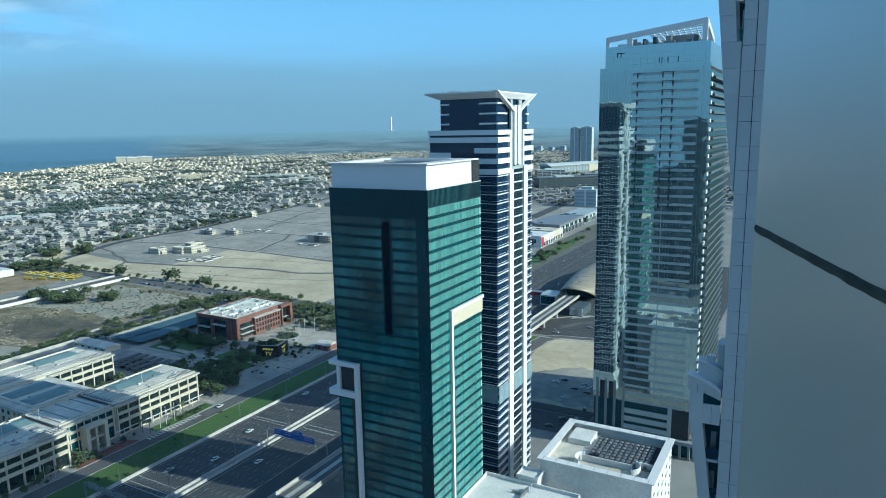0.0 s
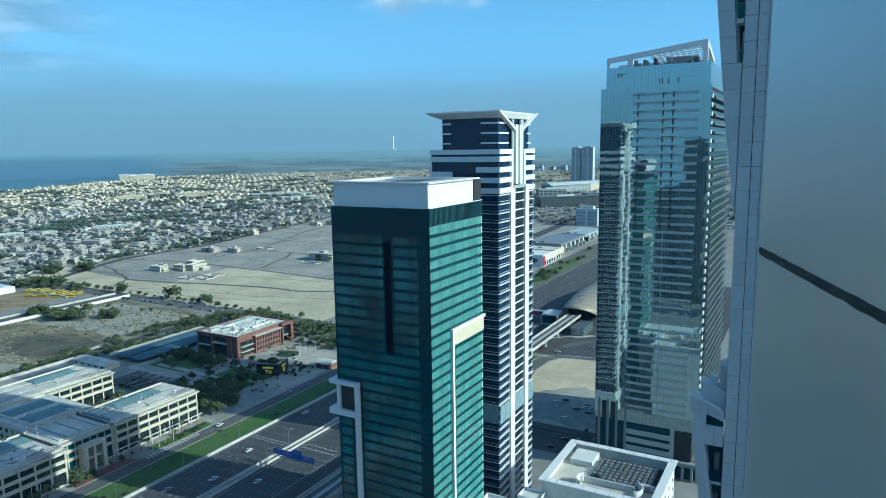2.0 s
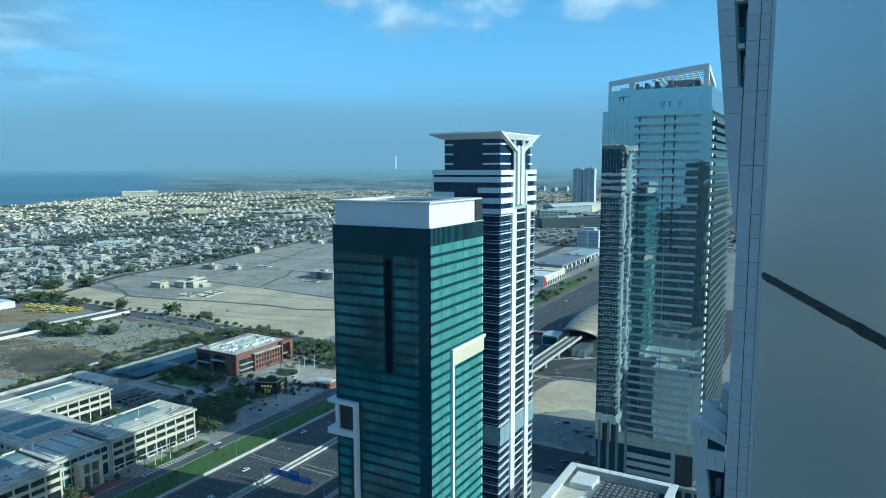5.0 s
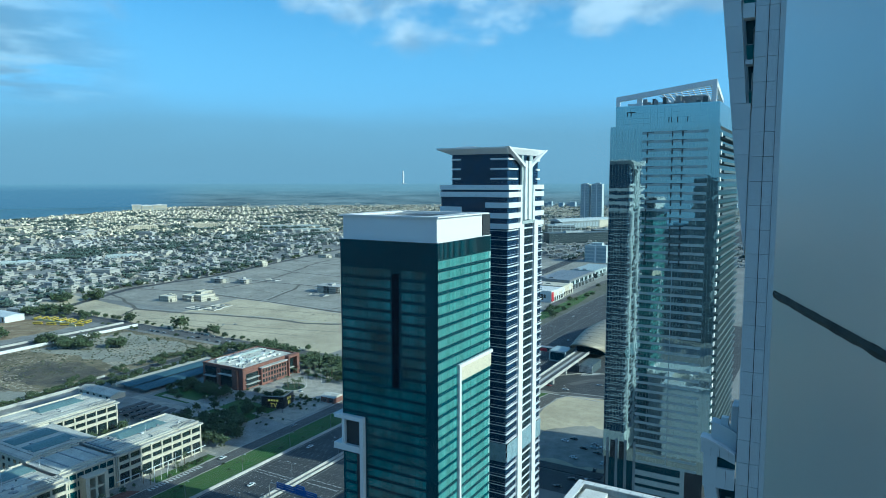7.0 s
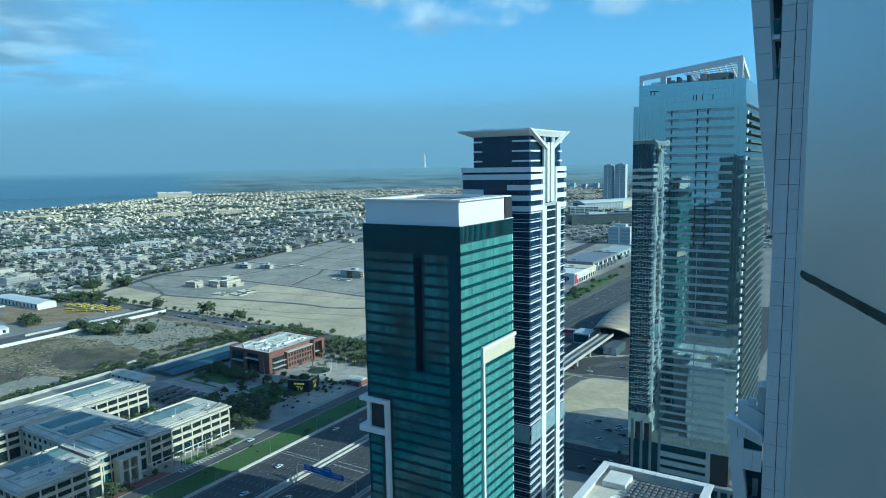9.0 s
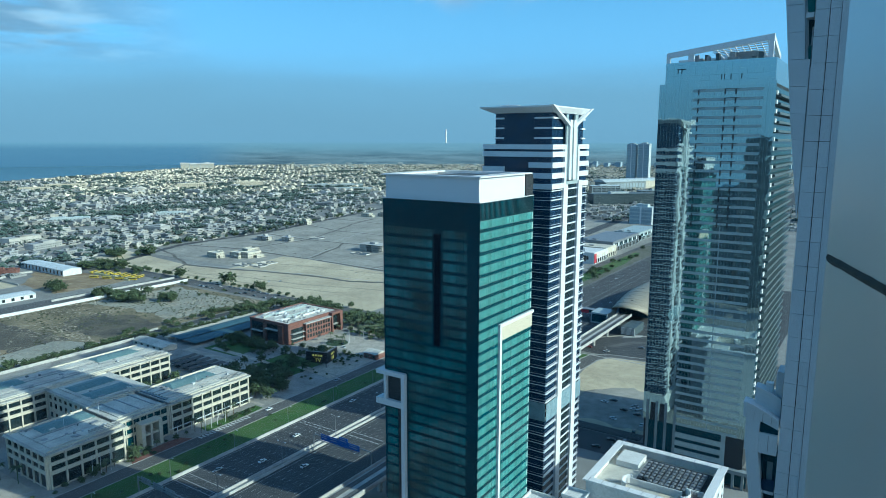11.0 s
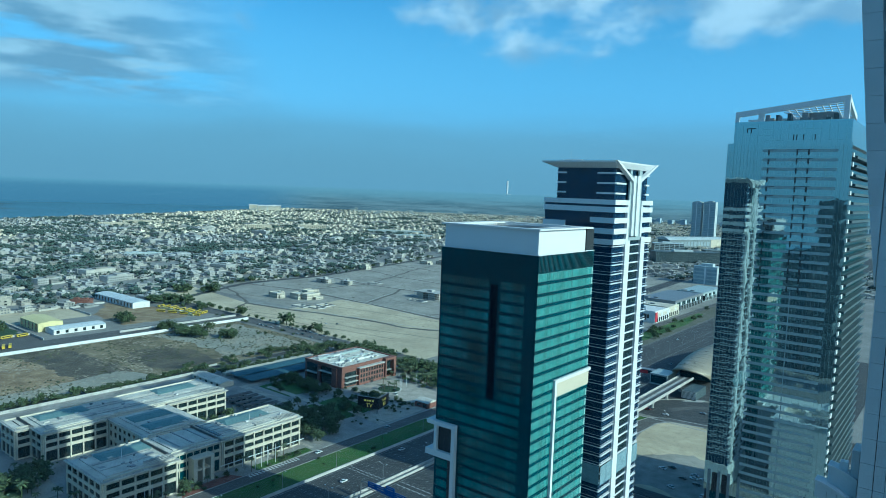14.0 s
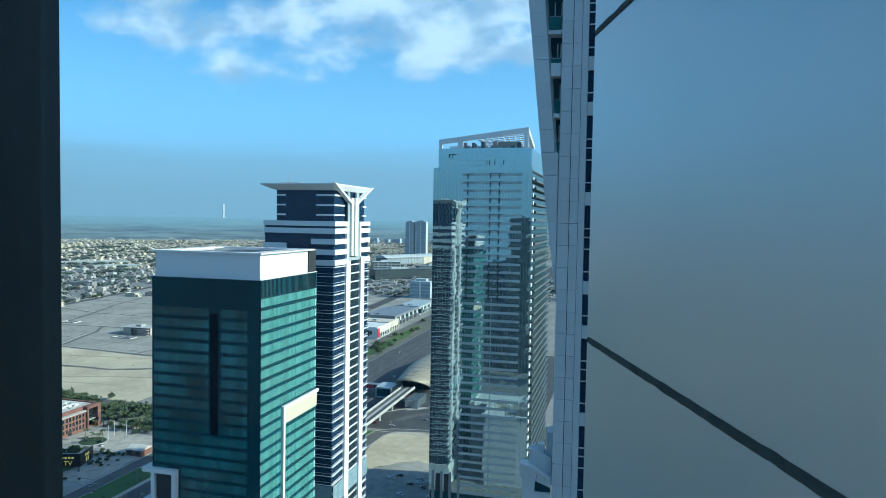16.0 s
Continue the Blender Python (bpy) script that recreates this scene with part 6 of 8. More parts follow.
mall = shop_row(-372, -315, 836, 886, 14, M["whitewall"], M["cream"], "white shop building with arched windows and a tall red sign")
part("red_sign", boxes((343.5 - 315 + 0.1, 343.5 - 315 + 0.6, -24.5, -17, 1.5, 13.5)), M["signred"], mall, "tall red sign panel")
part("roof_sign", boxes((-14, 16, -25.6, -25.2, 15.5, 20.5)), M["white"], mall, "white roof hoarding")
for k in range(8):
    bm = bmesh.new()
    x = -24 + k * 6.2
    arch = [(x - 1.5, 5.5), (x + 1.5, 5.5)] + [(x + 1.5 * math.cos(math.pi * q / 8), 9.5 + 1.5 * math.sin(math.pi * q / 8)) for q in range(9)]
    lo = [bm.verts.new((px, -25.12, pz)) for px, pz in arch]
    hi = [bm.verts.new((px, -25.04, pz)) for px, pz in arch]
    bm.faces.new(lo)
    bm.faces.new(hi[::-1])
    for q in range(len(arch)):
        r = (q + 1) % len(arch)
        bm.faces.new((lo[q], hi[q], hi[r], lo[r]))
    bmesh.ops.recalc_face_normals(bm, faces=bm.faces)
    part("arched_window", bm, M["window"], mall)
shop_row(-366, -318, 892, 932, 13, M["cream"], M["tan"], "sand coloured shop building with signs")
shop_row(-380, -326, 940, 1060, 15, M["metal"], M["glass_dark"], "long grey showroom with dark glass")
shop_row(-372, -330, 1075, 1180, 13, M["band_grey"], M["glass_dark"], "pale showroom beside the highway")


def slab_tower(x, y, w, d, h, label, group="", m="slate", g="far_glass"):
    t = thing("slab_tower", label, "building", (x, y, 0), group=group)
    part("body", boxes((-w / 2, w / 2, -d / 2, d / 2, 0, h)), M[m], t)
    part("roof_room", boxes((-w / 4, w / 4, -d / 4, d / 4, h, h + 5)), M[m], t)
    n = int(h / 7)
    for k in range(n):
        part("window_band", boxes((-w / 2 + 1, w / 2 - 1, -d / 2 - 0.3, -d / 2 - 0.02, 4 + k * 7, 8.4 + k * 7)), M[g], t)
    part("fin", boxes((-1.5, 1.5, -d / 2 - 0.8, -d / 2 - 0.31, 0, h)), M["white"], t)
    return t


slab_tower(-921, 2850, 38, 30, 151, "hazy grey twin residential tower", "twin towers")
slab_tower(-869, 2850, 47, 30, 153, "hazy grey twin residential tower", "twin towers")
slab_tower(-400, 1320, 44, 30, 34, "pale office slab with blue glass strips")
shop_row(-1150, -1000, 2300, 2340, 22, M["metal"], M["glass_dark"], "long grey depot building")
shop_row(-1250, -1130, 1900, 1960, 22, M["concrete"], M["glass_dark"], "grey low office building")


def long_hall():
    t = thing("exhibition_hall", "long grey hall with a low curved roof and yellow end", "hall", (-757, 2296, 0), turn=63.0)
    part("body", boxes((-120, 62, -28, 28, 0, 26)), M["slate_dark"], t)
    part("end_block", boxes((62.1, 122, -28, 28, 0, 28)), M["tan"], t, "sand yellow end block")
    bm = bmesh.new()
    n = 12
    for k in range(n):
        a, b = k / n, (k + 1) / n
        za, zb = 26.1 + 9 * math.sin(math.pi * a) ** 0.7, 26.1 + 9 * math.sin(math.pi * b) ** 0.7
        v = [bm.verts.new(q) for q in ((-128, -30 + 60 * a, za), (126, -30 + 60 * a, za), (126, -30 + 60 * b, zb), (-128, -30 + 60 * b, zb))]
        bm.faces.new(v)
        w = [bm.verts.new(q) for q in ((-128, -30 + 60 * a, 26.1), (-128, -30 + 60 * b, 26.1), (-128, -30 + 60 * b, zb), (-128, -30 + 60 * a, za))]
        bm.faces.new(w)
    part("roof", bm, M["slate"], t)
    for k in range(12):
        part("window", boxes((-114 + k * 14.4, -104 + k * 14.4, -28.4, -28.02, 6, 20)), M["far_glass"], t)
    for k in range(5):
        part("panel", boxes((66 + k * 11, 74 + k * 11, -28.4, -28.02, 4, 24)), M["cream"], t)
    return t


def framed_block(x, y, w, d, h, turn, wall, label):
    t = thing("office_block", label, "office building", (x, y, 0), turn=turn)
    part("body", boxes((-w / 2, w / 2, -d / 2, d / 2, 0, h - 1)), M["tower_skin"], t)
    part("roof_slab", boxes((-w / 2 - 1.5, w / 2 + 1.5, -d / 2 - 1.5, d / 2 + 1.5, h - 0.99, h)), M[wall], t)
    for z in range(5, int(h) - 2, 5):
        part("floor_band", boxes((-w / 2 - 0.6, w / 2 + 0.6, -d / 2 - 0.6, -d / 2 - 0.01, z, z + 1.2)), M[wall], t)
    n = int(w / 14)
    for k in range(n + 1):
        u = -w / 2 + k * w / n
        part("pier", boxes((u - 0.7, u + 0.7, -d / 2 - 1.0, -d / 2 - 0.61, 0, h - 1)), M[wall], t)
    part("roof_room", boxes((-w * 0.2, w * 0.1, -d * 0.2, d * 0.2, h + 0.01, h + 4)), M["slate"], t)
    return t


long_hall()
framed_block(-582, 1726, 172, 40, 27, 45, "dim_band", "long dark glazed office block beside the highway")
framed_block(-712, 1955, 84, 40, 30, 35, "slate", "white framed office block beside the highway")
framed_block(-560, 1990, 120, 36, 20, 40, "slate_dark", "low grey office block beside the highway")


def seafront_hotel():
    t = thing("seafront_hotel", "white seafront hotel of three joined blocks", "hotel", (-3384, 2500, 0), turn=53.0)
    for k, (a, b, h) in enumerate(((-92, -46, 32), (-40, 12, 28), (18, 92, 30))):
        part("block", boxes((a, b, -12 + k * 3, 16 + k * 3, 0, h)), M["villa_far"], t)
        part("roof_band", boxes((a - 3, b + 3, -14 + k * 3, 18 + k * 3, h, h + 4)), M["whitewall"], t)
        for r in range(int(h / 7)):
            part("balcony_row", boxes((a + 5, b - 5, -13 + k * 3, -12.05 + k * 3, 5 + r * 7, 6.4 + r * 7)), M["far_glass"], t, "dim balcony row")
    part("link", boxes((-46, -40, -4, 10, 0, 24), (12, 18, -4, 10, 0, 24)), M["slate"], t)
    part("roof_room", boxes((40, 66, 0, 14, 34, 37), (-30, -8, -2, 10, 32, 35)), M["whitewall"], t)
    return t


seafront_hotel()


def wide_block(x, y, w, d, h, turn, m, label):
    t = thing("apartment_block", label, "building", (x, y, 0), turn=turn)
    part("body", boxes((-w / 2, w / 2, -d / 2, d / 2, 0, h)), M[m], t)
    part("parapet", boxes((-w / 2 - 0.3, w / 2 + 0.3, -d / 2 - 0.3, -d / 2 + 0.3, h, h + 1.2), (-w / 2 - 0.3, w / 2 + 0.3, d / 2 - 0.3, d / 2 + 0.3, h, h + 1.2)), M[m], t)
    part("roof_room", boxes((-w * 0.3, -w * 0.12, -d * 0.25, d * 0.2, h, h + 3)), M[m], t)
    part("roof_room", boxes((w * 0.1, w * 0.32, -d * 0.2, d * 0.25, h, h + 2.4)), M[m], t)
    for r in range(max(1, int(h / 3.6))):
        n = max(3, int(w / 7))
        for k in range(n):
            x0 = -w / 2 + 1.5 + k * (w - 2) / n
            part("window", boxes((x0, x0 + 2.6, -d / 2 - 0.1, -d / 2 - 0.02, 1.0 + r * 3.6, 2.8 + r * 3.6)), M["window"], t)
    return t


wide_block(-2004, 1452, 92, 26, 15, 52, "tan", "wide sand yellow block among the villas")
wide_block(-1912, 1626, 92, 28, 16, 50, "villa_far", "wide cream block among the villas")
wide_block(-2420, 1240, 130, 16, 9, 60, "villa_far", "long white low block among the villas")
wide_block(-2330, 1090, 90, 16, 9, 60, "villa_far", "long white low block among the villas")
wide_block(-1660, 1800, 200, 14, 8, 42, "slate", "long grey low block with a flat roof")
wide_block(-1480, 1700, 120, 14, 8, 42, "slate", "long grey low block with a flat roof")
wide_block(-935, 252, 30, 14, 9, 70, "plaza_wall", "sand coloured walk-up block of flats")
wide_block(-932, 296, 28, 14, 9, 68, "plaza_wall", "sand coloured walk-up block of flats")
wide_block(-880, 372, 24, 12, 6, 45, "brick", "low red-brown house beside a yard")
wide_block(-1290, 880, 60, 18, 8, 50, "slate", "pale low hall among the villas")
wide_block(-1360, 700, 70, 20, 8, 55, "slate", "pale low hall among the villas")

# white spire on the horizon
spire = thing("spire_tower", "thin white tower on the horizon", "tower", (-0.549 * 4925, 0.836 * 4925, 0))
bm = bmesh.new()
add_tube(bm, (0, 0, 0), (0, 0, 246), 7, 6, 8)
part("shaft", bm, M["white"], spire)
part("foot", boxes((-12, 24, -10, 10, 0, 152)), M["whitewall"], spire)
# ---- road markings, barriers ----
def stuff_mesh(name, verts, faces, material, label, category):
    me = bpy.data.meshes.new(name)
    me.from_pydata(verts, [], faces)
    me.materials.append(material)
    me.update()
    return tagged(new(name, me), label, category, "", "stuff")


def flat_boxes(specs):
    """Verts and faces of open-bottomed boxes (x0, x1, y0, y1, z0, z1)."""
    V, F = [], []
    for a, b, c, d, e, f in specs:
        k = len(V)
        V += [(a, c, e), (b, c, e), (b, d, e), (a, d, e), (a, c, f), (b, c, f), (b, d, f), (a, d, f)]
        F += [(k + 4, k + 5, k + 6, k + 7), (k, k + 1, k + 5, k + 4), (k + 1, k + 2, k + 6, k + 5), (k + 2, k + 3, k + 7, k + 6), (k + 3, k, k + 4, k + 7)]
    return V, F


marks = []
for lane in range(1, 8):
    x = -271.5 + lane * 3.6
    y = -60 + lane * 0.35
    while y < 1300:
        marks.append((x - 0.09, x + 0.09, y, y + 2.6, 0.05, 0.056))
        y += 7.6
for lane in range(1, 7):
    x = -236.5 + lane * 3.6
    y = -60 + lane * 0.3
    while y < 1300:
        marks.append((x - 0.09, x + 0.09, y, y + 2.6, 0.05, 0.056))
        y += 7.6
for x in (-271.3, -244.6, -236.6, -213.0, -201.2):
    marks.append((x - 0.1, x + 0.1, -60, 1500, 0.05, 0.056))
# warning bars across the carriageways
for y in (152, 154.5, 178, 181, 186, 259, 261.5):
    for lane in range(8):
        x = -271.0 + lane * 3.6
        marks.append((x + 0.5, x + 3.0, y, y + 0.5, 0.05, 0.056) if y in (259, 261.5) else (x + 0.1, x + 3.5, y, y + 0.28, 0.05, 0.056))
for lane in range(6):
    x = -236 + lane * 3.6
    marks.append((x + 0.5, x + 3.0, 262, 262.7, 0.05, 0.056))
    marks.append((x + 0.5, x + 3.0, 266, 266.7, 0.05, 0.056))
# zebra bars on the side street and the service road
for k in range(9):
    marks.append((-424, -419.5, 77 + k * 2.0, 78.0 + k * 2.0, 0.06, 0.066))
for k in range(9):
    marks.append((-172 + k * 1.4, -171.2 + k * 1.4, 528 + k * 1.0, 536 + k * 1.0, 0.1, 0.106))
for k in range(16):
    marks.append((-302.5, -299.5, 214 + k * 2.2, 215.2 + k * 2.2, 0.05, 0.056))
V, F = flat_boxes(marks)
stuff_mesh("lane_markings", V, F, M["marking"], "worn white lane dashes and lines on asphalt", "road marking")


def barrier(x, w, h, y0, y1, label):
    t = thing("concrete_barrier", label, "barrier", (x, (y0 + y1) / 2, 0), group="highway barriers")
    L = 15.0
    n = int((y1 - y0) / L)
    bm = bmesh.new()
    prof = [(-w / 2, 0.0), (w / 2, 0.0), (w / 2 * 0.8, 0.25), (w / 2 * 0.45, h), (-w / 2 * 0.45, h), (-w / 2 * 0.8, 0.25)]
    a = [bm.verts.new((px, 0.03, pz)) for px, pz in prof]
    b = [bm.verts.new((px, L - 0.03, pz)) for px, pz in prof]
    bm.faces.new(a)
    bm.faces.new(b[::-1])
    for i in range(6):
        j = (i + 1) % 6
        bm.faces.new((a[j], a[i], b[i], b[j]))
    bmesh.ops.recalc_face_normals(bm, faces=bm.faces)
    me = mesh_of("barrier_block", bm, M["concrete"])
    for k in range(n):
        ob = new("barrier_block", me)
        ob.parent, ob.location = t, (0, y0 + k * L - (y0 + y1) / 2, 0.04)


barrier(-273.3, 1.5, 1.3, -60, 480, "pale concrete barrier along the highway edge")
barrier(-242.7, 1.1, 1.1, -60, 480, "pale concrete median barrier")
barrier(-239.0, 1.1, 1.1, -60, 480, "pale concrete median barrier")
barrier(-199.6, 1.0, 1.0, -60, 480, "pale concrete barrier along the highway edge")
setting("median_strip", boxes((-242.1, -239.6, -60, 480, 0.02, 0.14)), M["paving"], "paved strip between the median barriers", "pavement")
setting("kerb_service", boxes((-293.3, -293.0, -60, 470, 0.0, 0.18)), M["concrete"], "pale kerb beside the verge", "kerb")
setting("kerb_forecourt", boxes((-303.3, -303.0, 110, 450, 0.0, 0.18)), M["concrete"], "pale kerb along the forecourt", "kerb")
setting("kerb_street", boxes((-660, -310, 98.2, 98.6, 0.0, 0.18)), M["concrete"], "pale kerb along the side street", "kerb")
setting("pavement_street", boxes((-660, -310, 98.6, 101.5, 0.0, 0.16)), M["paving"], "pale pavement along the side street", "pavement")
setting("lot_edge", boxes((-176, -100, 343.0, 350.5, 0.0, 0.5)), M["asphalt"], "dark raised edge of the parking lot", "kerb")
setting("kerb_junction", boxes((-196, 100, 470.0, 471.0, 0.0, 0.2)), M["concrete"], "pale kerb along the street", "kerb")

# patches of lawn and planting on the campus
def patch(name, poly, material, label, category, z=0.09):
    bm = bmesh.new()
    add_prism(bm, poly, 0.02, z)
    return setting(name, bm, material, label, category)


patch("plaza_brick", rect(-380, -318, 376, 408), M["plaza"], "sandy paved plaza before the brick office", "pavement")
patch("plaza_path", ((-330, 330), (-306, 330), (-306, 408), (-330, 376)), M["plaza"], "sandy paved path", "pavement", z=0.096)
patch("path_lawn", rect(-439.9, -331, 306.5, 312), M["plaza"], "pale path between lawns", "pavement", z=0.1)
patch("path_campus", rect(-446, -440, 306, 352), M["plaza"], "pale campus path", "pavement")
patch("path_grove", rect(-384, -308, 263.5, 266), M["plaza"], "pale path beside the offices", "pavement")
patch("bed_forecourt", ((-311, 180), (-303.4, 176), (-303.4, 212), (-311, 208)), mat("red_paving", (0.22, 0.10, 0.08), 0.9, vary=0.3, scale=0.3), "reddish paving before the porch", "pavement")
patch("lawn_court", rect(-394, -352, 222, 262), M["grass"], "planted courtyard lawn", "grass")
patch("lawn_forecourt", ((-311.5, 222), (-304.5, 222), (-304, 240), (-305, 262), (-311.5, 262)), M["grass"], "small forecourt lawn", "grass")
patch("lawn_brick", rect(-436, -398, 318, 344), M["grass"], "dark lawn beside the brick office", "grass")
patch("path_plaza", rect(-382, -312, 346, 350), M["plaza"], "pale path before the plaza", "pavement", z=0.098)
patch("path_screen", ((-342, 326), (-306, 322), (-306, 328), (-340, 332)), M["plaza"], "pale path before the screen", "pavement", z=0.102)
patch("garden_campus", rect(-398, -352, 118, 140), M["plaza"], "sandy garden paving beside the offices", "pavement", z=0.094)
patch("garden_court", rect(-350, -318, 104, 136), M["plaza"], "sandy garden paving at the corner", "pavement", z=0.093)
patch("lawn_corner", ((-392, 108), (-360, 106), (-356, 122), (-386, 130)), M["dark_grass"], "dark round lawn under trees", "grass", z=0.11)
patch("lawn_gate", rect(-372, -332, 313, 344), M["grass"], "dark planted lawn", "grass")
patch("round_bed", [(-358 + 9 * math.cos(k * math.tau / 24), 386 + 9 * math.sin(k * math.tau / 24)) for k in range(24)], M["dark_grass"], "round planted bed before the brick office", "bed", z=0.34)
patch("bed_kerb", [(-358 + 9.8 * math.cos(k * math.tau / 24), 386 + 9.8 * math.sin(k * math.tau / 24)) for k in range(24)], M["concrete"], "pale kerb round the planted bed", "kerb", z=0.3)
patch("path_palm", ((-384, 424), (-340, 416), (-306, 420), (-306, 424), (-340, 420.5), (-384, 429)), M["plaza"], "pale path through the palm garden", "pavement", z=0.13)
patch("path_palm_back", ((-412, 448), (-372, 438), (-320, 434), (-320, 437), (-372, 442), (-412, 453)), M["plaza"], "pale path behind the palm garden", "pavement", z=0.126)
patch("path_office", ((-430, 320.5), (-398, 320), (-350, 318), (-350, 322), (-398, 325), (-430, 325)), M["plaza"], "pale path across the lawns", "pavement", z=0.135)
patch("lawn_palm", rect(-372, -330, 416, 448), M["grass"], "lawn under palms", "grass")
patch("sports_pitch", ((-901, 161), (-846, 183), (-912, 197), (-940, 175)), M["grass"], "green sports pitch", "pitch")
patch("junction_green", ((-199, 466), (-199, 430), (-185, 440), (-178, 470)), M["grass"], "green corner beside the lot", "grass")


def rough_outline(poly, seed, amp=3.0, step=9.0):
    """The outline with an uneven, worn edge."""
    out = []
    for (xa, ya), (xb, yb) in zip(poly, poly[1:] + poly[:1]):
        n = max(1, int(math.hypot(xb - xa, yb - ya) / step))
        for k in range(n):
            x, y = xa + (xb - xa) * k / n, ya + (yb - ya) * k / n
            out.append((x + amp * noise.noise((x * 0.06, y * 0.06, seed)) * 2, y + amp * noise.noise((x * 0.06, y * 0.06, seed + 7.0)) * 2))
    return out


def worn_patch(name, poly, m, label, category, z, seed, amp=3.0):
    bm = bmesh.new()
    f = bm.faces.new([bm.verts.new((x + 2.2 * noise.noise((x * 0.3, y * 0.3, seed)), y + 2.2 * noise.noise((x * 0.3, y * 0.3, seed + 3.0)), z)) for x, y in rough_outline(list(poly), seed, amp, 3.0)])
    if f.normal.z < 0:
        f.normal_flip()
    bmesh.ops.triangulate(bm, faces=bm.faces[:])
    bmesh.ops.recalc_face_normals(bm, faces=bm.faces[:])
    return setting(name, bm, M[m], label, category)


worn_patch("field_tan", ((-657, 142), (-649, 222), (-542, 232), (-532, 177), (-600, 156)), "tan_earth", "tan bare earth in the field", "field", 0.058, 1)
worn_patch("field_dark", ((-660, 214), (-664, 258), (-582, 272), (-545, 276), (-548, 226), (-640, 224)), "dark_earth", "dark ploughed soil in the field", "field", 0.062, 2)
worn_patch("field_dark_two", ((-650, 112), (-646, 138), (-554, 138), (-523, 154), (-561, 106)), "dark_earth", "dark soil in the field", "field", 0.060, 3)
worn_patch("field_dark_three", ((-610, 300), (-580, 283), (-523, 288), (-520, 340), (-560, 345), (-608, 335)), "dark_earth", "dark scrub ground in the field", "field", 0.059, 4)
worn_patch("field_sandy", ((-656, 345), (-600, 360), (-530, 355), (-530, 440), (-650, 444)), "graded", "pale stony ground in the field", "field", 0.057, 5)
worn_patch("field_graded", ((-522, 122), (-545, 160), (-543, 208), (-553, 263), (-516, 281), (-516, 122)), "graded", "graded grey strip beside the field", "ground", 0.064, 6, 1.0)
worn_patch("yard_red", ((-868, 398), (-800, 352), (-726, 352), (-724, 430), (-808, 430)), "tan_earth", "red-brown bare yard", "ground", 0.06, 7)
worn_patch("school_bank", ((-764, 178), (-742, 182), (-742, 244), (-800, 256), (-816, 212)), "grass", "dark green bank beside the school", "grass", 0.08, 8)
worn_patch("school_lawn", ((-842, 196), (-772, 176), (-742, 186), (-742, 256), (-802, 258), (-836, 240)), "dark_grass", "dark green lawn behind the bus yard", "grass", 0.084, 18)
worn_patch("lot_tracks", ((-160, 356), (-100, 356), (-100, 412), (-128, 420), (-150, 404)), "sand_dull", "dull worn sand on the lot", "ground", 0.058, 9)


def ribbon(name, line, w, m, z, label, category, seed=0.0):
    bm = bmesh.new()
    pts = []
    for (xa, ya), (xb, yb) in zip(line, line[1:]):
        n = max(1, int(math.hypot(xb - xa, yb - ya) / 12))
        pts += [(xa + (xb - xa) * k / n, ya + (yb - ya) * k / n) for k in range(n)]
    pts.append(line[-1])
    prev = None
    for i, (x, y) in enumerate(pts):
        x0, y0 = pts[max(0, i - 1)]
        x1, y1 = pts[min(len(pts) - 1, i + 1)]
        L = math.hypot(x1 - x0, y1 - y0)
        nx, ny = -(y1 - y0) / L, (x1 - x0) / L
        q = noise.noise((x * 0.03, y * 0.03, seed)) * 2.5
        h = w / 2 * (1 + 0.5 * noise.noise((x * 0.05, y * 0.05, seed + 3.0)))
        a, b = bm.verts.new((x + nx * (q + h), y + ny * (q + h), z)), bm.verts.new((x + nx * (q - h), y + ny * (q - h), z))
        if prev:
            bm.faces.new((prev[0], prev[1], b, a))
        prev = (a, b)
    bmesh.ops.recalc_face_normals(bm, faces=bm.faces[:])
    return setting(name, bm, M[m], label, category)


worn_patch("sand_strip_two", ((-690, 548), (-641, 561), (-564, 577), (-510, 578), (-484, 588), (-402, 640), (-532, 645), (-590, 650), (-648, 655), (-700, 652)), "sand", "pale sand plot between tracks", "ground", 0.068, 11, 2.0)
TRACKS = (((-760, 534), (-703, 541), (-641, 558), (-564, 573), (-510, 574), (-484, 584), (-440, 608), (-402, 638)),
          ((-905, 640), (-798, 664), (-706, 657), (-648, 657), (-590, 651), (-532, 646), (-402, 640)),
          ((-799, 690), (-790, 789), (-830, 900), (-869, 991), (-891, 1078)),
          ((-660, 664), (-692, 753), (-715, 792)),
          ((-905, 800), (-790, 789), (-715, 792), (-620, 790), (-402, 770)),
          ((-930, 930), (-830, 900), (-640, 890), (-402, 880)),
          ((-960, 1040), (-700, 1010), (-402, 1000)),
          ((-540, 650), (-520, 780), (-500, 890), (-480, 1010)),
          ((-925, 600), (-840, 572), (-760, 534), (-735, 498)))
for k, line in enumerate(TRACKS):
    ribbon("plot_track_" + "abcdefghi"[k], line, 6.0 if k < 2 else 4.5, "track", 0.072 + k * 0.003, "dark track between sand plots", "track", k * 5.0)
ribbon("road_plot_edge", ((-850, 500), (-880, 560), (-915, 640), (-912, 795), (-950, 970), (-1000, 1206), (-1030, 1320)), 13.0, "asphalt", 0.11, "dark street between the suburb and the sand plots", "road", 60.0)
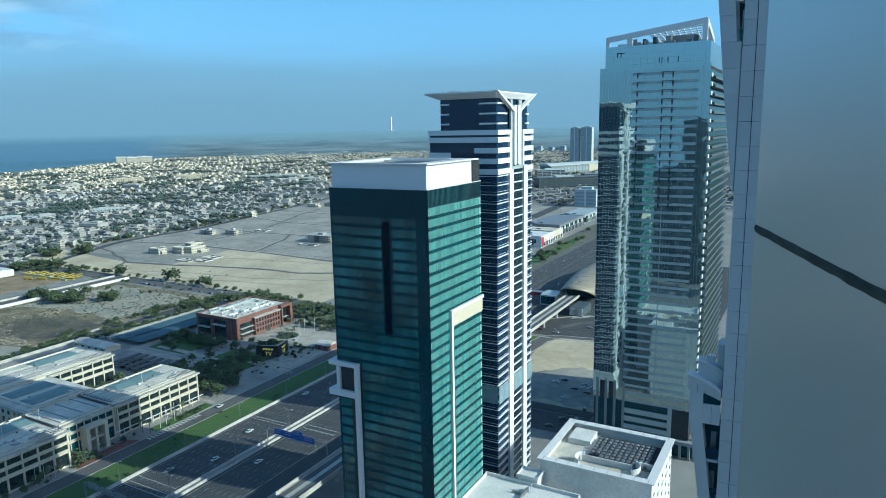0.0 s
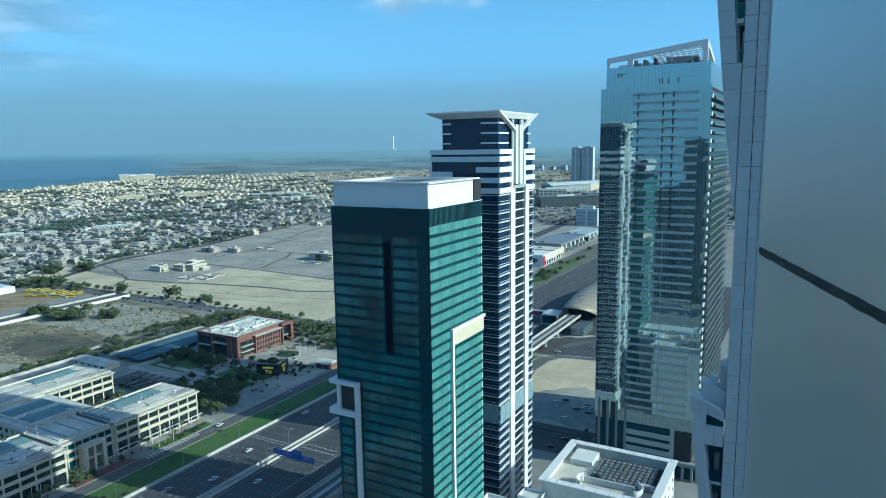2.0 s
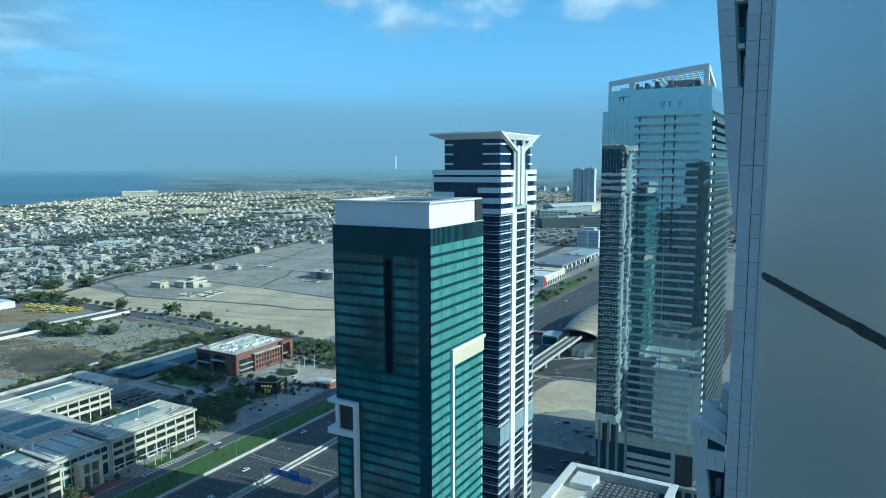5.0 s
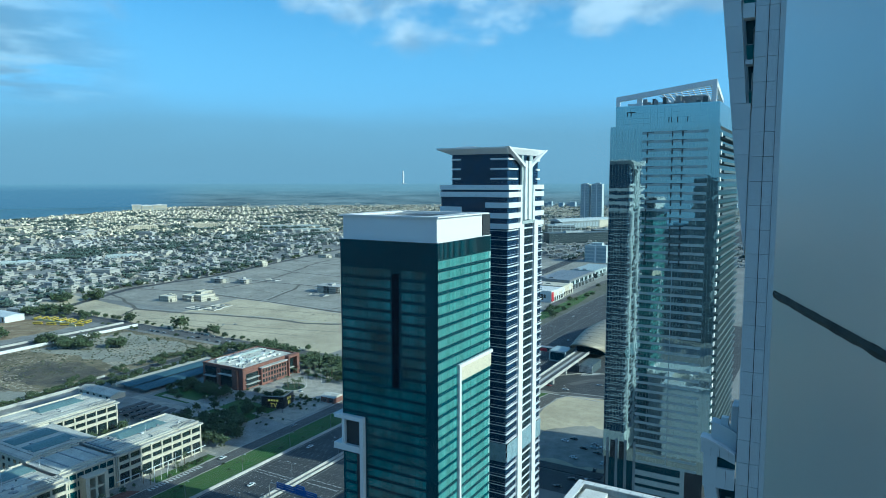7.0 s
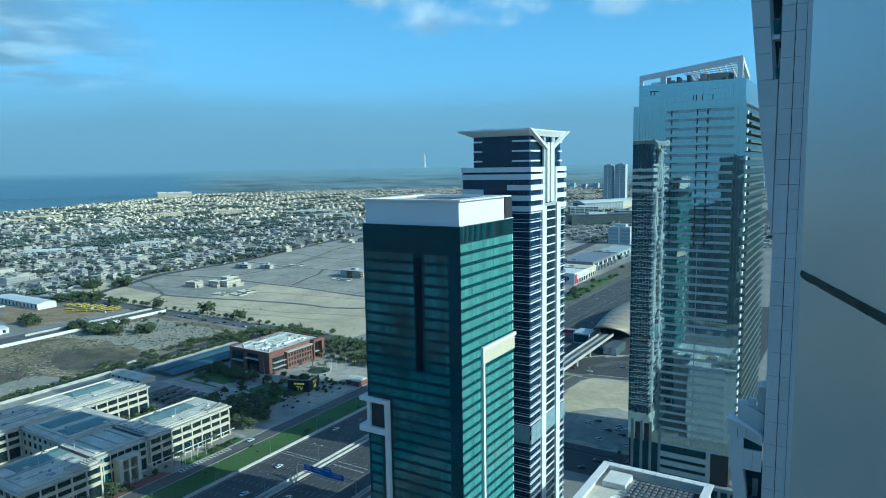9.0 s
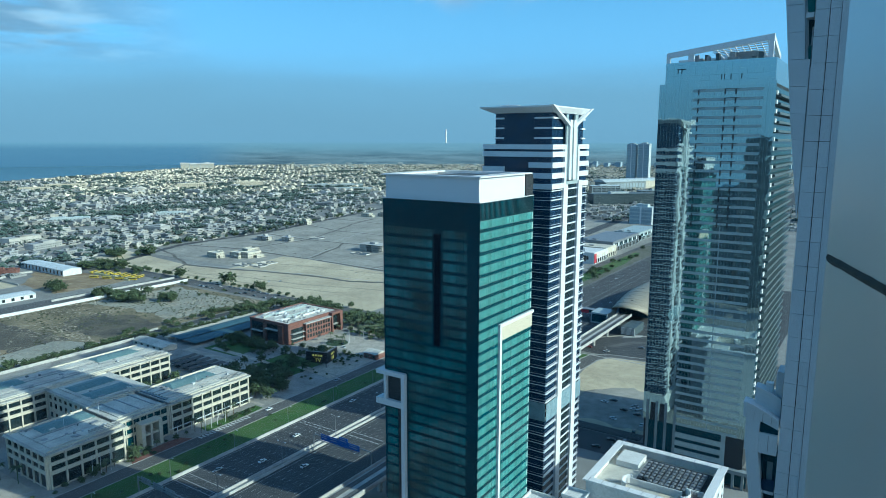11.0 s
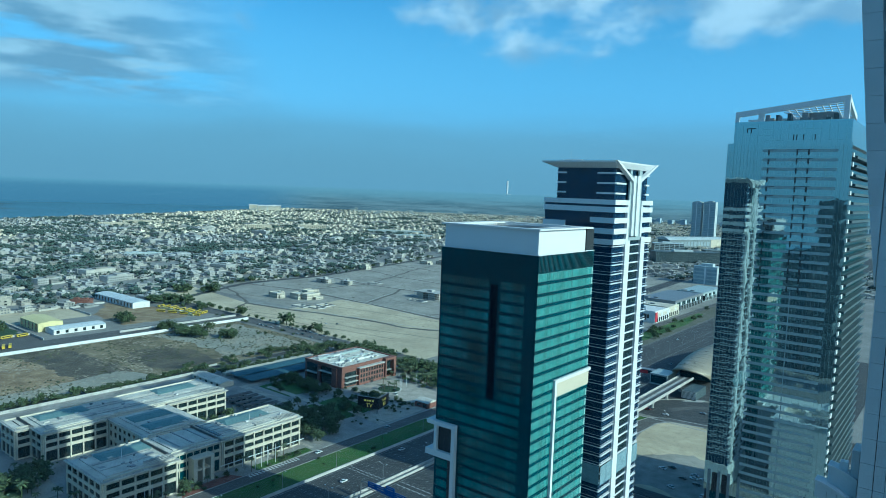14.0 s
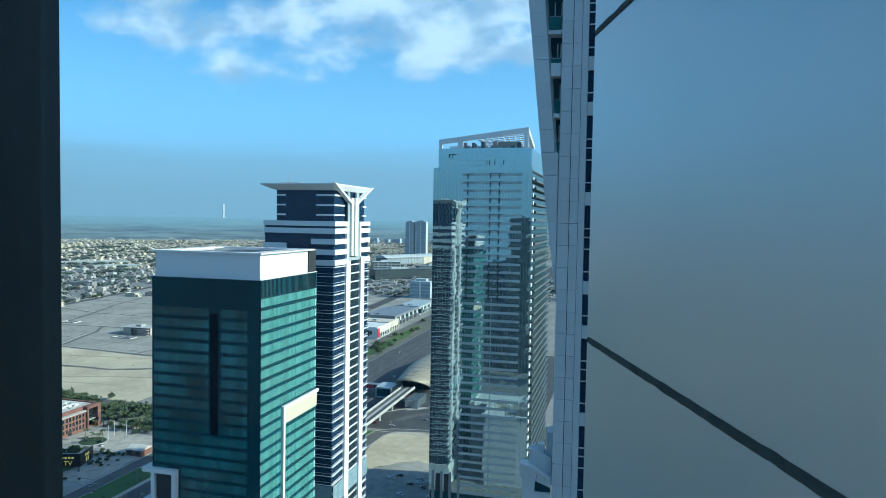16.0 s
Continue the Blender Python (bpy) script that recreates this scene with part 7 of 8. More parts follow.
KERBS = (((-905, 646), (-798, 669), (-706, 662), (-590, 656), (-402, 645)), ((-700, 652), (-648, 652), (-532, 641), (-402, 634)), ((-756, 540), (-641, 564), (-564, 579), (-484, 590), (-402, 644)),
         ((-785, 789), (-715, 797), (-620, 795), (-402, 775)), ((-905, 806), (-795, 795)), ((-930, 936), (-830, 906), (-640, 896), (-402, 886)), ((-665, 664), (-697, 753)), ((-535, 650), (-515, 780), (-495, 890)),
         ((-804, 690), (-795, 785)), ((-960, 1046), (-700, 1016), (-402, 1006)), ((-760, 1120), (-402, 1100)), ((-740, 800), (-770, 900), (-790, 1010)))
for k, line in enumerate(KERBS):
    ribbon("plot_kerb_" + "abcdefghijkl"[k], line, 1.5, "concrete", 0.12 + k * 0.002, "thin pale kerb line between sand plots", "kerb", 90.0 + k)
ribbon("kerb_bend", ((-170.3, 346), (-170, 437), (-168.6, 461), (-162.4, 472.6), (-135, 479.6), (-100, 482)), 0.9, "concrete", 0.075, "pale kerb round the sand lot", "kerb", 70.0)
ribbon("kerb_bend_outer", ((-180.4, 346), (-180.3, 455), (-177.4, 470.4), (-166.2, 479.6), (-135, 485), (-100, 487)), 0.9, "concrete", 0.08, "pale kerb round the bend", "kerb", 75.0)
ribbon("station_drive", ((-172, 500), (-160, 520), (-146, 528), (-132, 522), (-126, 508)), 7.0, "road", 0.085, "grey looping drive before the station", "road", 80.0)
ribbon("station_path", ((-196, 486), (-188, 520), (-176, 532), (-150, 545), (-120, 552)), 3.0, "plaza", 0.09, "pale path before the station", "pavement", 85.0)
# low scrub and rubble in the field
rnd = random.Random(21)
RV, RF = [], []
for k in range(16000):
    x, y = rnd.uniform(-662, -520), rnd.uniform(102, 450)
    q = noise.noise((x * 0.02, y * 0.02, 3.0)) + 0.5 * noise.noise((x * 0.07, y * 0.07, 5.0))
    if q < 0.05 or (214 < y < 276 or y < 150 or 285 < y < 340) and rnd.random() < 0.65:
        continue
    s, a = rnd.uniform(0.2, 0.85), rnd.uniform(0, 6.28)
    k0 = len(RV)
    n = 6
    for q in range(n):
        u = a + q * math.tau / n
        r = s * rnd.uniform(0.6, 1.4)
        RV.append((x + math.cos(u) * r, y + math.sin(u) * r * 1.8, 0.05))
    RV.append((x, y, 0.05 + s * rnd.uniform(0.12, 0.3)))
    for q in range(n):
        RF.append((k0 + q, k0 + (q + 1) % n, k0 + n))
stuff_mesh("field_rubble", RV, RF, mat("pale_rubble", (0.36, 0.31, 0.23), 0.95, island=0.6), "pale rubble heaps and earth in the field", "rubble")
# dry scrub
SV, SF = [], []
for k in range(2600):
    x, y = rnd.uniform(-662, -520), rnd.uniform(102, 450)
    if noise.noise((x * 0.018, y * 0.018, 13.0)) < (0.0 if y < 330 else -0.25):
        continue
    s = rnd.uniform(0.4, 1.5)
    k0 = len(SV)
    for q in range(5):
        u = q * math.tau / 5
        SV.append((x + math.cos(u) * s * rnd.uniform(0.6, 1.3), y + math.sin(u) * s * rnd.uniform(0.6, 1.3), 0.05))
    SV.append((x, y, 0.05 + s * rnd.uniform(0.4, 0.9)))
    for q in range(5):
        SF.append((k0 + q, k0 + (q + 1) % 5, k0 + 5))
stuff_mesh("field_scrub", SV, SF, mat("dry_scrub", (0.075, 0.08, 0.045), 0.95, island=0.5), "low dry olive scrub in the field", "scrub")

HV, HF, BV, BF = [], [], [], []
for k in range(1500):
    y = rnd.uniform(485, 1290)
    x = rnd.uniform(-900 if y < 700 else -905 - max(0.0, y - 800) * 0.18, -405)
    if noise.noise((x * 0.012, y * 0.012, 8.0)) + rnd.uniform(-0.3, 0.3) < 0.1:
        continue
    V, F = (HV, HF) if rnd.random() < 0.7 else (BV, BF)
    r, k0 = rnd.uniform(0.4, 1.6), len(V)
    for q in range(6):
        u = q * math.tau / 6
        V.append((x + math.cos(u) * r * rnd.uniform(0.7, 1.5), y + math.sin(u) * r * rnd.uniform(0.7, 1.5), 0.06))
    V.append((x, y, 0.06 + r * rnd.uniform(0.25, 0.6)))
    F.extend((k0 + q, k0 + (q + 1) % 6, k0 + 6) for q in range(6))
stuff_mesh("sand_heaps", HV, HF, mat("heaped_sand", (0.42, 0.37, 0.29), 0.95, island=0.5), "small heaps of sand and rubble on the plots", "rubble")
stuff_mesh("plot_scrub", BV, BF, mat("plot_scrub", (0.10, 0.105, 0.07), 0.95, island=0.5), "low dry bushes on the sand plots", "scrub")
for k, line in enumerate((((-880, 570), (-760, 580), (-640, 610), (-500, 630), (-410, 700)), ((-890, 700), (-760, 720), (-640, 700), (-500, 690), (-405, 660)), ((-700, 500), (-640, 520), (-540, 530), (-440, 560)),
                          ((-620, 660), (-600, 740), (-560, 860), (-540, 1000)), ((-880, 860), (-740, 850), (-600, 840)), ((-720, 490), (-600, 500), (-480, 520)))):
    for off in (0.0, 2.4):
        ribbon("wheel_track_" + "abcdef"[k] + ("_two" if off else ""), [(x + off, y + off) for x, y in line], 0.9, "track_pale", 0.1 + k * 0.002 + off * 0.0004, "faint wheel track in the sand", "track", 120.0 + k)

# ---- trees ----
def leaf_clump(bm, c, r, rnd):
    """A small uneven clump."""
    pts = []
    for d in ((1, 0, 0), (0, 1, 0), (-1, 0, 0), (0, -1, 0), (0, 0, 1), (0, 0, -1)):
        k = r * rnd.uniform(0.55, 1.25)
        pts.append(bm.verts.new((c[0] + d[0] * k + rnd.uniform(-.2, .2) * r, c[1] + d[1] * k + rnd.uniform(-.2, .2) * r, c[2] + d[2] * k * 0.75)))
    for a, b in ((0, 1), (1, 2), (2, 3), (3, 0)):
        bm.faces.new((pts[a], pts[b], pts[4]))
        bm.faces.new((pts[b], pts[a], pts[5]))


def broad_tree(seed, h, spread):
    rnd = random.Random(seed)
    t = thing("tree", "dark green broad-leaved tree with an uneven crown", "tree", (0, 0, -500), group="trees")
    bm = bmesh.new()
    add_tube(bm, (0, 0, 0), (0.1, 0.05, h * 0.45), 0.2, 0.13, 7)
    limbs = []
    for k in range(5):
        a = k * 1.256 + rnd.uniform(-.3, .3)
        e = (math.cos(a) * spread * 0.55, math.sin(a) * spread * 0.55, h * rnd.uniform(0.42, 0.72))
        add_tube(bm, (0.1, 0.05, h * 0.3), e, 0.1, 0.04, 5)
        limbs.append(e)
    part("trunk", bm, M["bark"], t)
    bm = bmesh.new()
    for k in range(190):
        b = limbs[k % 5] if k % 3 else (0, 0, h * 0.66)
        c = (b[0] + rnd.gauss(0, spread * 0.25), b[1] + rnd.gauss(0, spread * 0.25), max(h * 0.14, b[2] + rnd.gauss(0, h * 0.13)))
        leaf_clump(bm, c, rnd.uniform(0.3, 0.75) * spread / 3, rnd)
    part("crown", bm, M["leaf"], t)
    return t


def palm_tree(seed, h):
    rnd = random.Random(seed)
    t = thing("palm_tree", "date palm with a thin trunk and arching fronds", "palm", (0, 0, -500), group="palms")
    bm = bmesh.new()
    add_tube(bm, (0, 0, 0), (0.1, 0, h), 0.22, 0.17, 7)
    part("trunk", bm, M["bark"], t)
    bm = bmesh.new()
    for k in range(22):
        a = k * 2.4
        up = rnd.uniform(0.1, 1.0)
        L = rnd.uniform(2.4, 3.4)
        prev = None
        for s in range(5):
            u = s / 4
            r = L * u
            z = h + up * r * 0.7 - 0.28 * r * r * (0.6 + 0.3 * (1 - up))
            w = 0.42 * math.sin(math.pi * (0.12 + 0.85 * u))
            p = Vector((math.cos(a) * r, math.sin(a) * r, z))
            sd = Vector((-math.sin(a), math.cos(a), 0)) * w
            q = (bm.verts.new(p - sd + Vector((0, 0, -w * 0.5))), bm.verts.new(p), bm.verts.new(p + sd + Vector((0, 0, -w * 0.5))))
            if prev:
                bm.faces.new((prev[0], prev[1], q[1], q[0]))
                bm.faces.new((prev[1], prev[2], q[2], q[1]))
            prev = q
    part("crown", bm, M["palm_leaf"], t)
    return t


KINDS = [broad_tree(1, 7.5, 4.2), broad_tree(2, 6.0, 3.6), broad_tree(3, 9.0, 5.0), broad_tree(4, 4.5, 2.8)]
PALMS = [palm_tree(5, 7.5), palm_tree(6, 9.0), palm_tree(7, 5.5)]
rnd = random.Random(12)
used = {}


def plant(kind, x, y, s=1.0):
    """The first of a kind moves into place, the rest are copies."""
    m = pose(x, y, 0, 0, 0, rnd.uniform(0, 360)) @ Matrix.Diagonal((s, s, s * rnd.uniform(0.85, 1.15), 1))
    if kind not in used:
        used[kind] = True
        kind.matrix_basis = m
        return kind
    ob = kind.copy()
    scene.collection.objects.link(ob)
    ob.matrix_basis = m
    for c in kind.children:
        d = c.copy()
        scene.collection.objects.link(d)
        d.parent = ob
        d.matrix_parent_inverse = c.matrix_parent_inverse
    return ob


GROVE_V, GROVE_F = [], []


def grove_tree(kind, x, y, s=1.0):
    """Far trees that nobody could count go into one mesh."""
    m = pose(x, y, 0, 0, 0, rnd.uniform(0, 360)) @ Matrix.Diagonal((s, s, s * rnd.uniform(0.85, 1.15), 1))
    for c in kind.children:
        k = len(GROVE_V)
        GROVE_V.extend(tuple(m @ v.co) for v in c.data.vertices)
        GROVE_F.extend(tuple(k + i for i in p.vertices) for p in c.data.polygons)


y = 102
while y < 315:                                   # the hedge row behind the offices
    plant(KINDS[rnd.choice((0, 1, 3))], -506 + rnd.uniform(-3.5, 3.5), y, rnd.uniform(0.7, 1.15))
    y += rnd.uniform(3.5, 6.5)
for k in range(44):                              # grove between the offices and the brick block
    plant(KINDS[rnd.choice((0, 2, 1))], rnd.uniform(-380, -313), rnd.uniform(270, 303), rnd.uniform(0.75, 1.15))
for k in range(24):
    plant(KINDS[rnd.choice((0, 1, 3))], rnd.uniform(-384, -326), rnd.uniform(304, 346), rnd.uniform(0.7, 1.15))
for k in range(60):                              # grove behind the brick block
    grove_tree(KINDS[rnd.choice((0, 2))], rnd.uniform(-470, -310), rnd.uniform(430, 457), rnd.uniform(1.0, 1.5))
for k in range(22):
    plant(PALMS[k % 3], rnd.uniform(-374, -318), rnd.uniform(408, 448), rnd.uniform(0.8, 1.15))
for k in range(26):
    plant(PALMS[k % 3], rnd.uniform(-404, -312), rnd.uniform(412, 456), rnd.uniform(0.7, 1.1))
for k in range(8):
    a = k * 0.8
    plant(PALMS[k % 3], -358 + 6 * math.cos(a), 386 + 6 * math.sin(a), rnd.uniform(0.6, 0.9))
for k in range(16):                              # trees before the brick office
    plant(KINDS[rnd.choice((0, 1, 3))], rnd.uniform(-438, -384), rnd.uniform(322, 349), rnd.uniform(0.6, 1.0))
for k in range(14):
    plant(KINDS[rnd.choice((0, 1, 3))], rnd.uniform(-378, -345), rnd.uniform(345, 375), rnd.uniform(0.5, 0.9))
for k in range(12):
    plant(KINDS[rnd.choice((1, 3))], rnd.uniform(-374, -318), rnd.uniform(408, 448), rnd.uniform(0.6, 0.9))
for k in range(16):
    plant(KINDS[rnd.choice((0, 1, 2))], rnd.uniform(-500, -445), rnd.uniform(404, 452), rnd.uniform(0.8, 1.2))
for k in range(16):
    plant(KINDS[k % 2], -486 + rnd.uniform(-2, 2), 318 + k * 6, rnd.uniform(0.6, 1.0))
for k in range(26):                              # street planting at the corner
    plant(PALMS[k % 3], rnd.uniform(-430, -316), rnd.uniform(104, 116), rnd.uniform(0.8, 1.1))
for k in range(30):
    plant(KINDS[rnd.choice((0, 1, 3))], rnd.uniform(-500, -316), rnd.uniform(103, 113), rnd.uniform(0.7, 1.2))
for k in range(10):
    plant(KINDS[rnd.choice((0, 2))], rnd.uniform(-392, -362), rnd.uniform(116, 142), rnd.uniform(0.8, 1.2))
for k in range(12):
    plant(KINDS[rnd.choice((0, 1))], rnd.uniform(-392, -354), rnd.uniform(222, 260), rnd.uniform(0.7, 1.1))
for k in range(7):
    plant(KINDS[k % 4], rnd.uniform(-312, -305), rnd.uniform(150, 215), rnd.uniform(0.5, 0.8))
for k in range(9):
    plant(PALMS[k % 3], rnd.uniform(-313, -305), rnd.uniform(140, 262), rnd.uniform(0.6, 0.8))
x = -800
while x < -420:                                  # the tree-lined street
    grove_tree(KINDS[rnd.choice((0, 1, 3))], x, 480 + rnd.uniform(-1.5, 1.5), rnd.uniform(0.5, 1.0))
    if rnd.random() < 0.5:
        grove_tree(KINDS[rnd.choice((1, 3))], x + 3, 456 + rnd.uniform(-1.5, 1.5), rnd.uniform(0.5, 0.9))
    x += rnd.uniform(9, 17)
for cx, cy, n in ((-895, 520, 16), (-870, 545, 8), (-945, 236, 12), (-888, 246, 10), (-668, 369, 6), (-640, 374, 7), (-625, 378, 5), (-600, 395, 5), (-739, 358, 5), (-762, 470, 4)):
    for k in range(n):
        grove_tree(KINDS[rnd.choice((0, 2))], cx + rnd.uniform(-10, 10), cy + rnd.uniform(-7, 7), rnd.uniform(0.8, 1.4))
for k in range(40):                              # scrub trees at the carport's back
    grove_tree(KINDS[rnd.choice((1, 3))], rnd.uniform(-530, -488), rnd.uniform(290, 452), rnd.uniform(0.6, 1.1))
for x, y, s in ((-612, 484, 1.8), (-690, 478, 1.3), (-798, 470, 1.5), (-560, 484, 1.2), (-640, 402, 1.1), (-652, 395, 1.0), (-630, 380, 0.8), (-600, 400, 0.7)):
    grove_tree(KINDS[2], x, y, s)
for k in range(16):                              # dark trees behind the bus yard
    grove_tree(KINDS[rnd.choice((0, 2))], rnd.uniform(-806, -760), rnd.uniform(206, 252), rnd.uniform(0.8, 1.3))
for k in range(16):
    grove_tree(KINDS[rnd.choice((0, 2))], rnd.uniform(-890, -840), rnd.uniform(190, 260), rnd.uniform(1.0, 1.6))
for k in range(18):
    grove_tree(KINDS[k % 3], rnd.uniform(-850, -780), rnd.uniform(440, 470), rnd.uniform(0.9, 1.5))
for k in range(14):
    grove_tree(KINDS[rnd.choice((1, 3))], rnd.uniform(-660, -580), rnd.uniform(380, 440), rnd.uniform(0.5, 0.9))
for k in range(10):
    grove_tree(KINDS[rnd.choice((1, 3))], rnd.uniform(-300, -282), rnd.uniform(760, 1100), rnd.uniform(0.8, 1.2))

for k in range(46):                              # beside the highway further on
    grove_tree(KINDS[rnd.choice((0, 1, 3))], rnd.uniform(-300, -278), rnd.uniform(480, 830), rnd.uniform(0.6, 1.1))
for k in range(34):
    grove_tree(KINDS[rnd.choice((1, 3))], rnd.uniform(-312, -304), rnd.uniform(112, 262), rnd.uniform(0.25, 0.5))
for k in range(60):                              # low shrubs on the verge
    grove_tree(KINDS[3], rnd.uniform(-292, -276), rnd.uniform(90, 465), rnd.uniform(0.15, 0.42))
for k in range(30):
    grove_tree(PALMS[k % 3], rnd.uniform(-400, -312), rnd.uniform(410, 452), rnd.uniform(0.7, 1.1))
for k in range(70):
    u = rnd.random()
    y = 560 + u * 700
    grove_tree(KINDS[rnd.choice((0, 1, 2))], -927 - max(0.0, y - 800) * 0.2 + rnd.uniform(-6, 6), y, rnd.uniform(0.5, 0.95))
for k in range(10):                              # gardens between the offices and the street
    grove_tree(KINDS[rnd.choice((0, 1, 3))], rnd.uniform(-398, -322), rnd.uniform(104, 134), rnd.uniform(0.5, 1.0))
for k in range(12):
    grove_tree(PALMS[k % 3], rnd.uniform(-398, -316), rnd.uniform(104, 136), rnd.uniform(0.7, 1.1))
for k in range(60):                              # shrubs of the plaza and the brick office
    grove_tree(KINDS[3], rnd.uniform(-384, -312), rnd.uniform(312, 372), rnd.uniform(0.2, 0.5))
for k in range(26):
    grove_tree(KINDS[rnd.choice((0, 1))], rnd.uniform(-436, -390), rnd.uniform(338, 352), rnd.uniform(0.6, 1.1))
for k in range(40):
    grove_tree(KINDS[rnd.choice((1, 3))], rnd.uniform(-360, -318), rnd.uniform(348, 372), rnd.uniform(0.25, 0.6))
stuff_mesh("street_trees", GROVE_V, GROVE_F, M["leaf"], "dark green trees along streets and yards", "trees")

# ---- villas and greenery of the suburbs ----
rnd = random.Random(77)
NV, NF, LV, LF, WV, WF = [], [], [], [], [], []
TV, TF = [], []


def coast_x(y):
    pts = ((-1500, -3300), (500, -3050), (780, -2750), (1516, -3080), (2672, -3650), (4300, -4300))
    for (a, xa), (b, xb) in zip(pts, pts[1:]):
        if a <= y <= b:
            return xa + (xb - xa) * (y - a) / (b - a)
    return -5200


def rot_box(VV, FF, cx, cy, w, d, z0, z1, a):
    c, s = math.cos(a), math.sin(a)
    k = len(VV)
    for z in (z0, z1):
        for px, py in ((-w, -d), (w, -d), (w, d), (-w, d)):
            VV.append((cx + (px * c - py * s) / 2, cy + (px * s + py * c) / 2, z))
    FF += [(k + 4, k + 5, k + 6, k + 7), (k, k + 1, k + 5, k + 4), (k + 1, k + 2, k + 6, k + 5), (k + 2, k + 3, k + 7, k + 6), (k + 3, k, k + 4, k + 7)]


def far_tree(x, y, r, h):
    for q in range(rnd.choice((2, 3, 4))):
        cx, cy, cz = x + rnd.uniform(-r, r) * 0.7, y + rnd.uniform(-r, r) * 0.7, h * rnd.uniform(0.45, 0.8)
        k = len(TV)
        rr = r * rnd.uniform(0.5, 0.9)
        for d in ((1, 0, 0), (0.3, 0.95, 0.1), (-0.8, 0.6, 0), (-0.7, -0.7, -0.1), (0.4, -0.9, 0), (0.1, 0, 0.8), (0, 0.1, -0.9)):
            j = rr * rnd.uniform(0.6, 1.3)
            TV.append((cx + d[0] * j, cy + d[1] * j, max(0.1, cz + d[2] * j)))
        for a, b in ((0, 1), (1, 2), (2, 3), (3, 4), (4, 0)):
            TF.append((k + a, k + b, k + 5))
            TF.append((k + b, k + a, k + 6))


def built_up(x, y):
    """Where the suburb stands."""
    if x < coast_x(y) + 40 or math.hypot(x, y) > 4700:
        return False
    heading = math.degrees(math.atan2(-x, y))
    if heading > 86 or heading < -4:
        return False
    if x > -215 and y < 760:
        return False
    if x > -400 and y < 1250:
        return False
    if -284 < x < -190:
        return False
    edge = -928 - max(0.0, y - 800) * 0.2
    if y > 478 and x > edge and y < 1320:
        return False
    if y <= 478 and x > -850:
        return False
    return True


yy = -60.0
while yy < 4600:
    xx = -4600.0
    while xx < 700:
        d = math.hypot(xx, yy)
        step = 21.5 + d * 0.0050
        x, y = xx + rnd.uniform(-6, 6), yy + rnd.uniform(-6, 6)
        road = (int(xx // 1) % 150) < 16 or (int(yy) % 130) < 12
        if built_up(x, y) and not road:
            wander = noise.noise((x * 0.004, y * 0.004, 1.0))
            turn = math.degrees(math.atan2(-x, y))
            # sunlit strip and patch: houses there get the brighter colour
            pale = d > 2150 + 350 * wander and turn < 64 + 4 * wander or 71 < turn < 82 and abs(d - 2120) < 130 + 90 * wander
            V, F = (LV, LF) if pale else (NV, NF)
            wood = noise.noise((x * 0.006, y * 0.006, 4.0))
            if rnd.random() < 0.8 and wood < 0.34:
                a = rnd.choice((0, math.pi / 2)) + 0.25 + rnd.uniform(-0.06, 0.06)
                w, dd, h = rnd.uniform(10, 20), rnd.uniform(8, 14), rnd.choice((3.2, 3.6, 4.0, 6.4, 6.8, 7.2))
                rot_box(V, F, x, y, w, dd, 0, h, a)
                ca, sa = math.cos(a), math.sin(a)
                rot_box(V, F, x + rnd.uniform(-3, 3), y + rnd.uniform(-3, 3), w * 0.35, dd * 0.4, h, h + rnd.choice((1.0, 1.5, 2.6)), a)
                for q in range(rnd.choice((1, 2, 3))):
                    u, v = rnd.uniform(-0.8, 0.8) * w, rnd.choice((-1, 1)) * rnd.uniform(0.5, 0.95) * dd
                    rot_box(V, F, x + ca * u - sa * v, y + sa * u + ca * v, rnd.uniform(4, 12), rnd.uniform(3, 8), 0, rnd.uniform(2.4, 3.4), a)
                if d < 1550:
                    for q in range(3):
                        off = (-0.3 + 0.3 * q) * dd
                        for z in ((1.0, 2.6), (4.2, 5.8)):
                            if z[1] < h:
                                for sgn in (1, -1):
                                    rot_box(WV, WF, x + ca * sgn * w / 2 - sa * off, y + sa * sgn * w / 2 + ca * off, 0.2, 1.7, z[0], z[1], a)
                                    rot_box(WV, WF, x + sa * sgn * dd / 2 + ca * off, y - ca * sgn * dd / 2 + sa * off, 1.7, 0.2, z[0], z[1], a)
                    for sgn in (1, -1):
                        rot_box(V, F, x - sa * sgn * dd * 0.95, y + ca * sgn * dd * 0.95, w * 1.4, 0.5, 0, 2.2, a)
            for q in range(rnd.choice((0, 1, 1, 2)) if wood < 0.2 else 5):
                far_tree(x + rnd.uniform(-13, 13), y + rnd.uniform(-13, 13), rnd.uniform(2.0, 4.4) if wood < 0.2 else rnd.uniform(3.5, 5.5), rnd.uniform(4, 8))
        xx += step
    yy += 22 + max(0.0, yy) * 0.0050
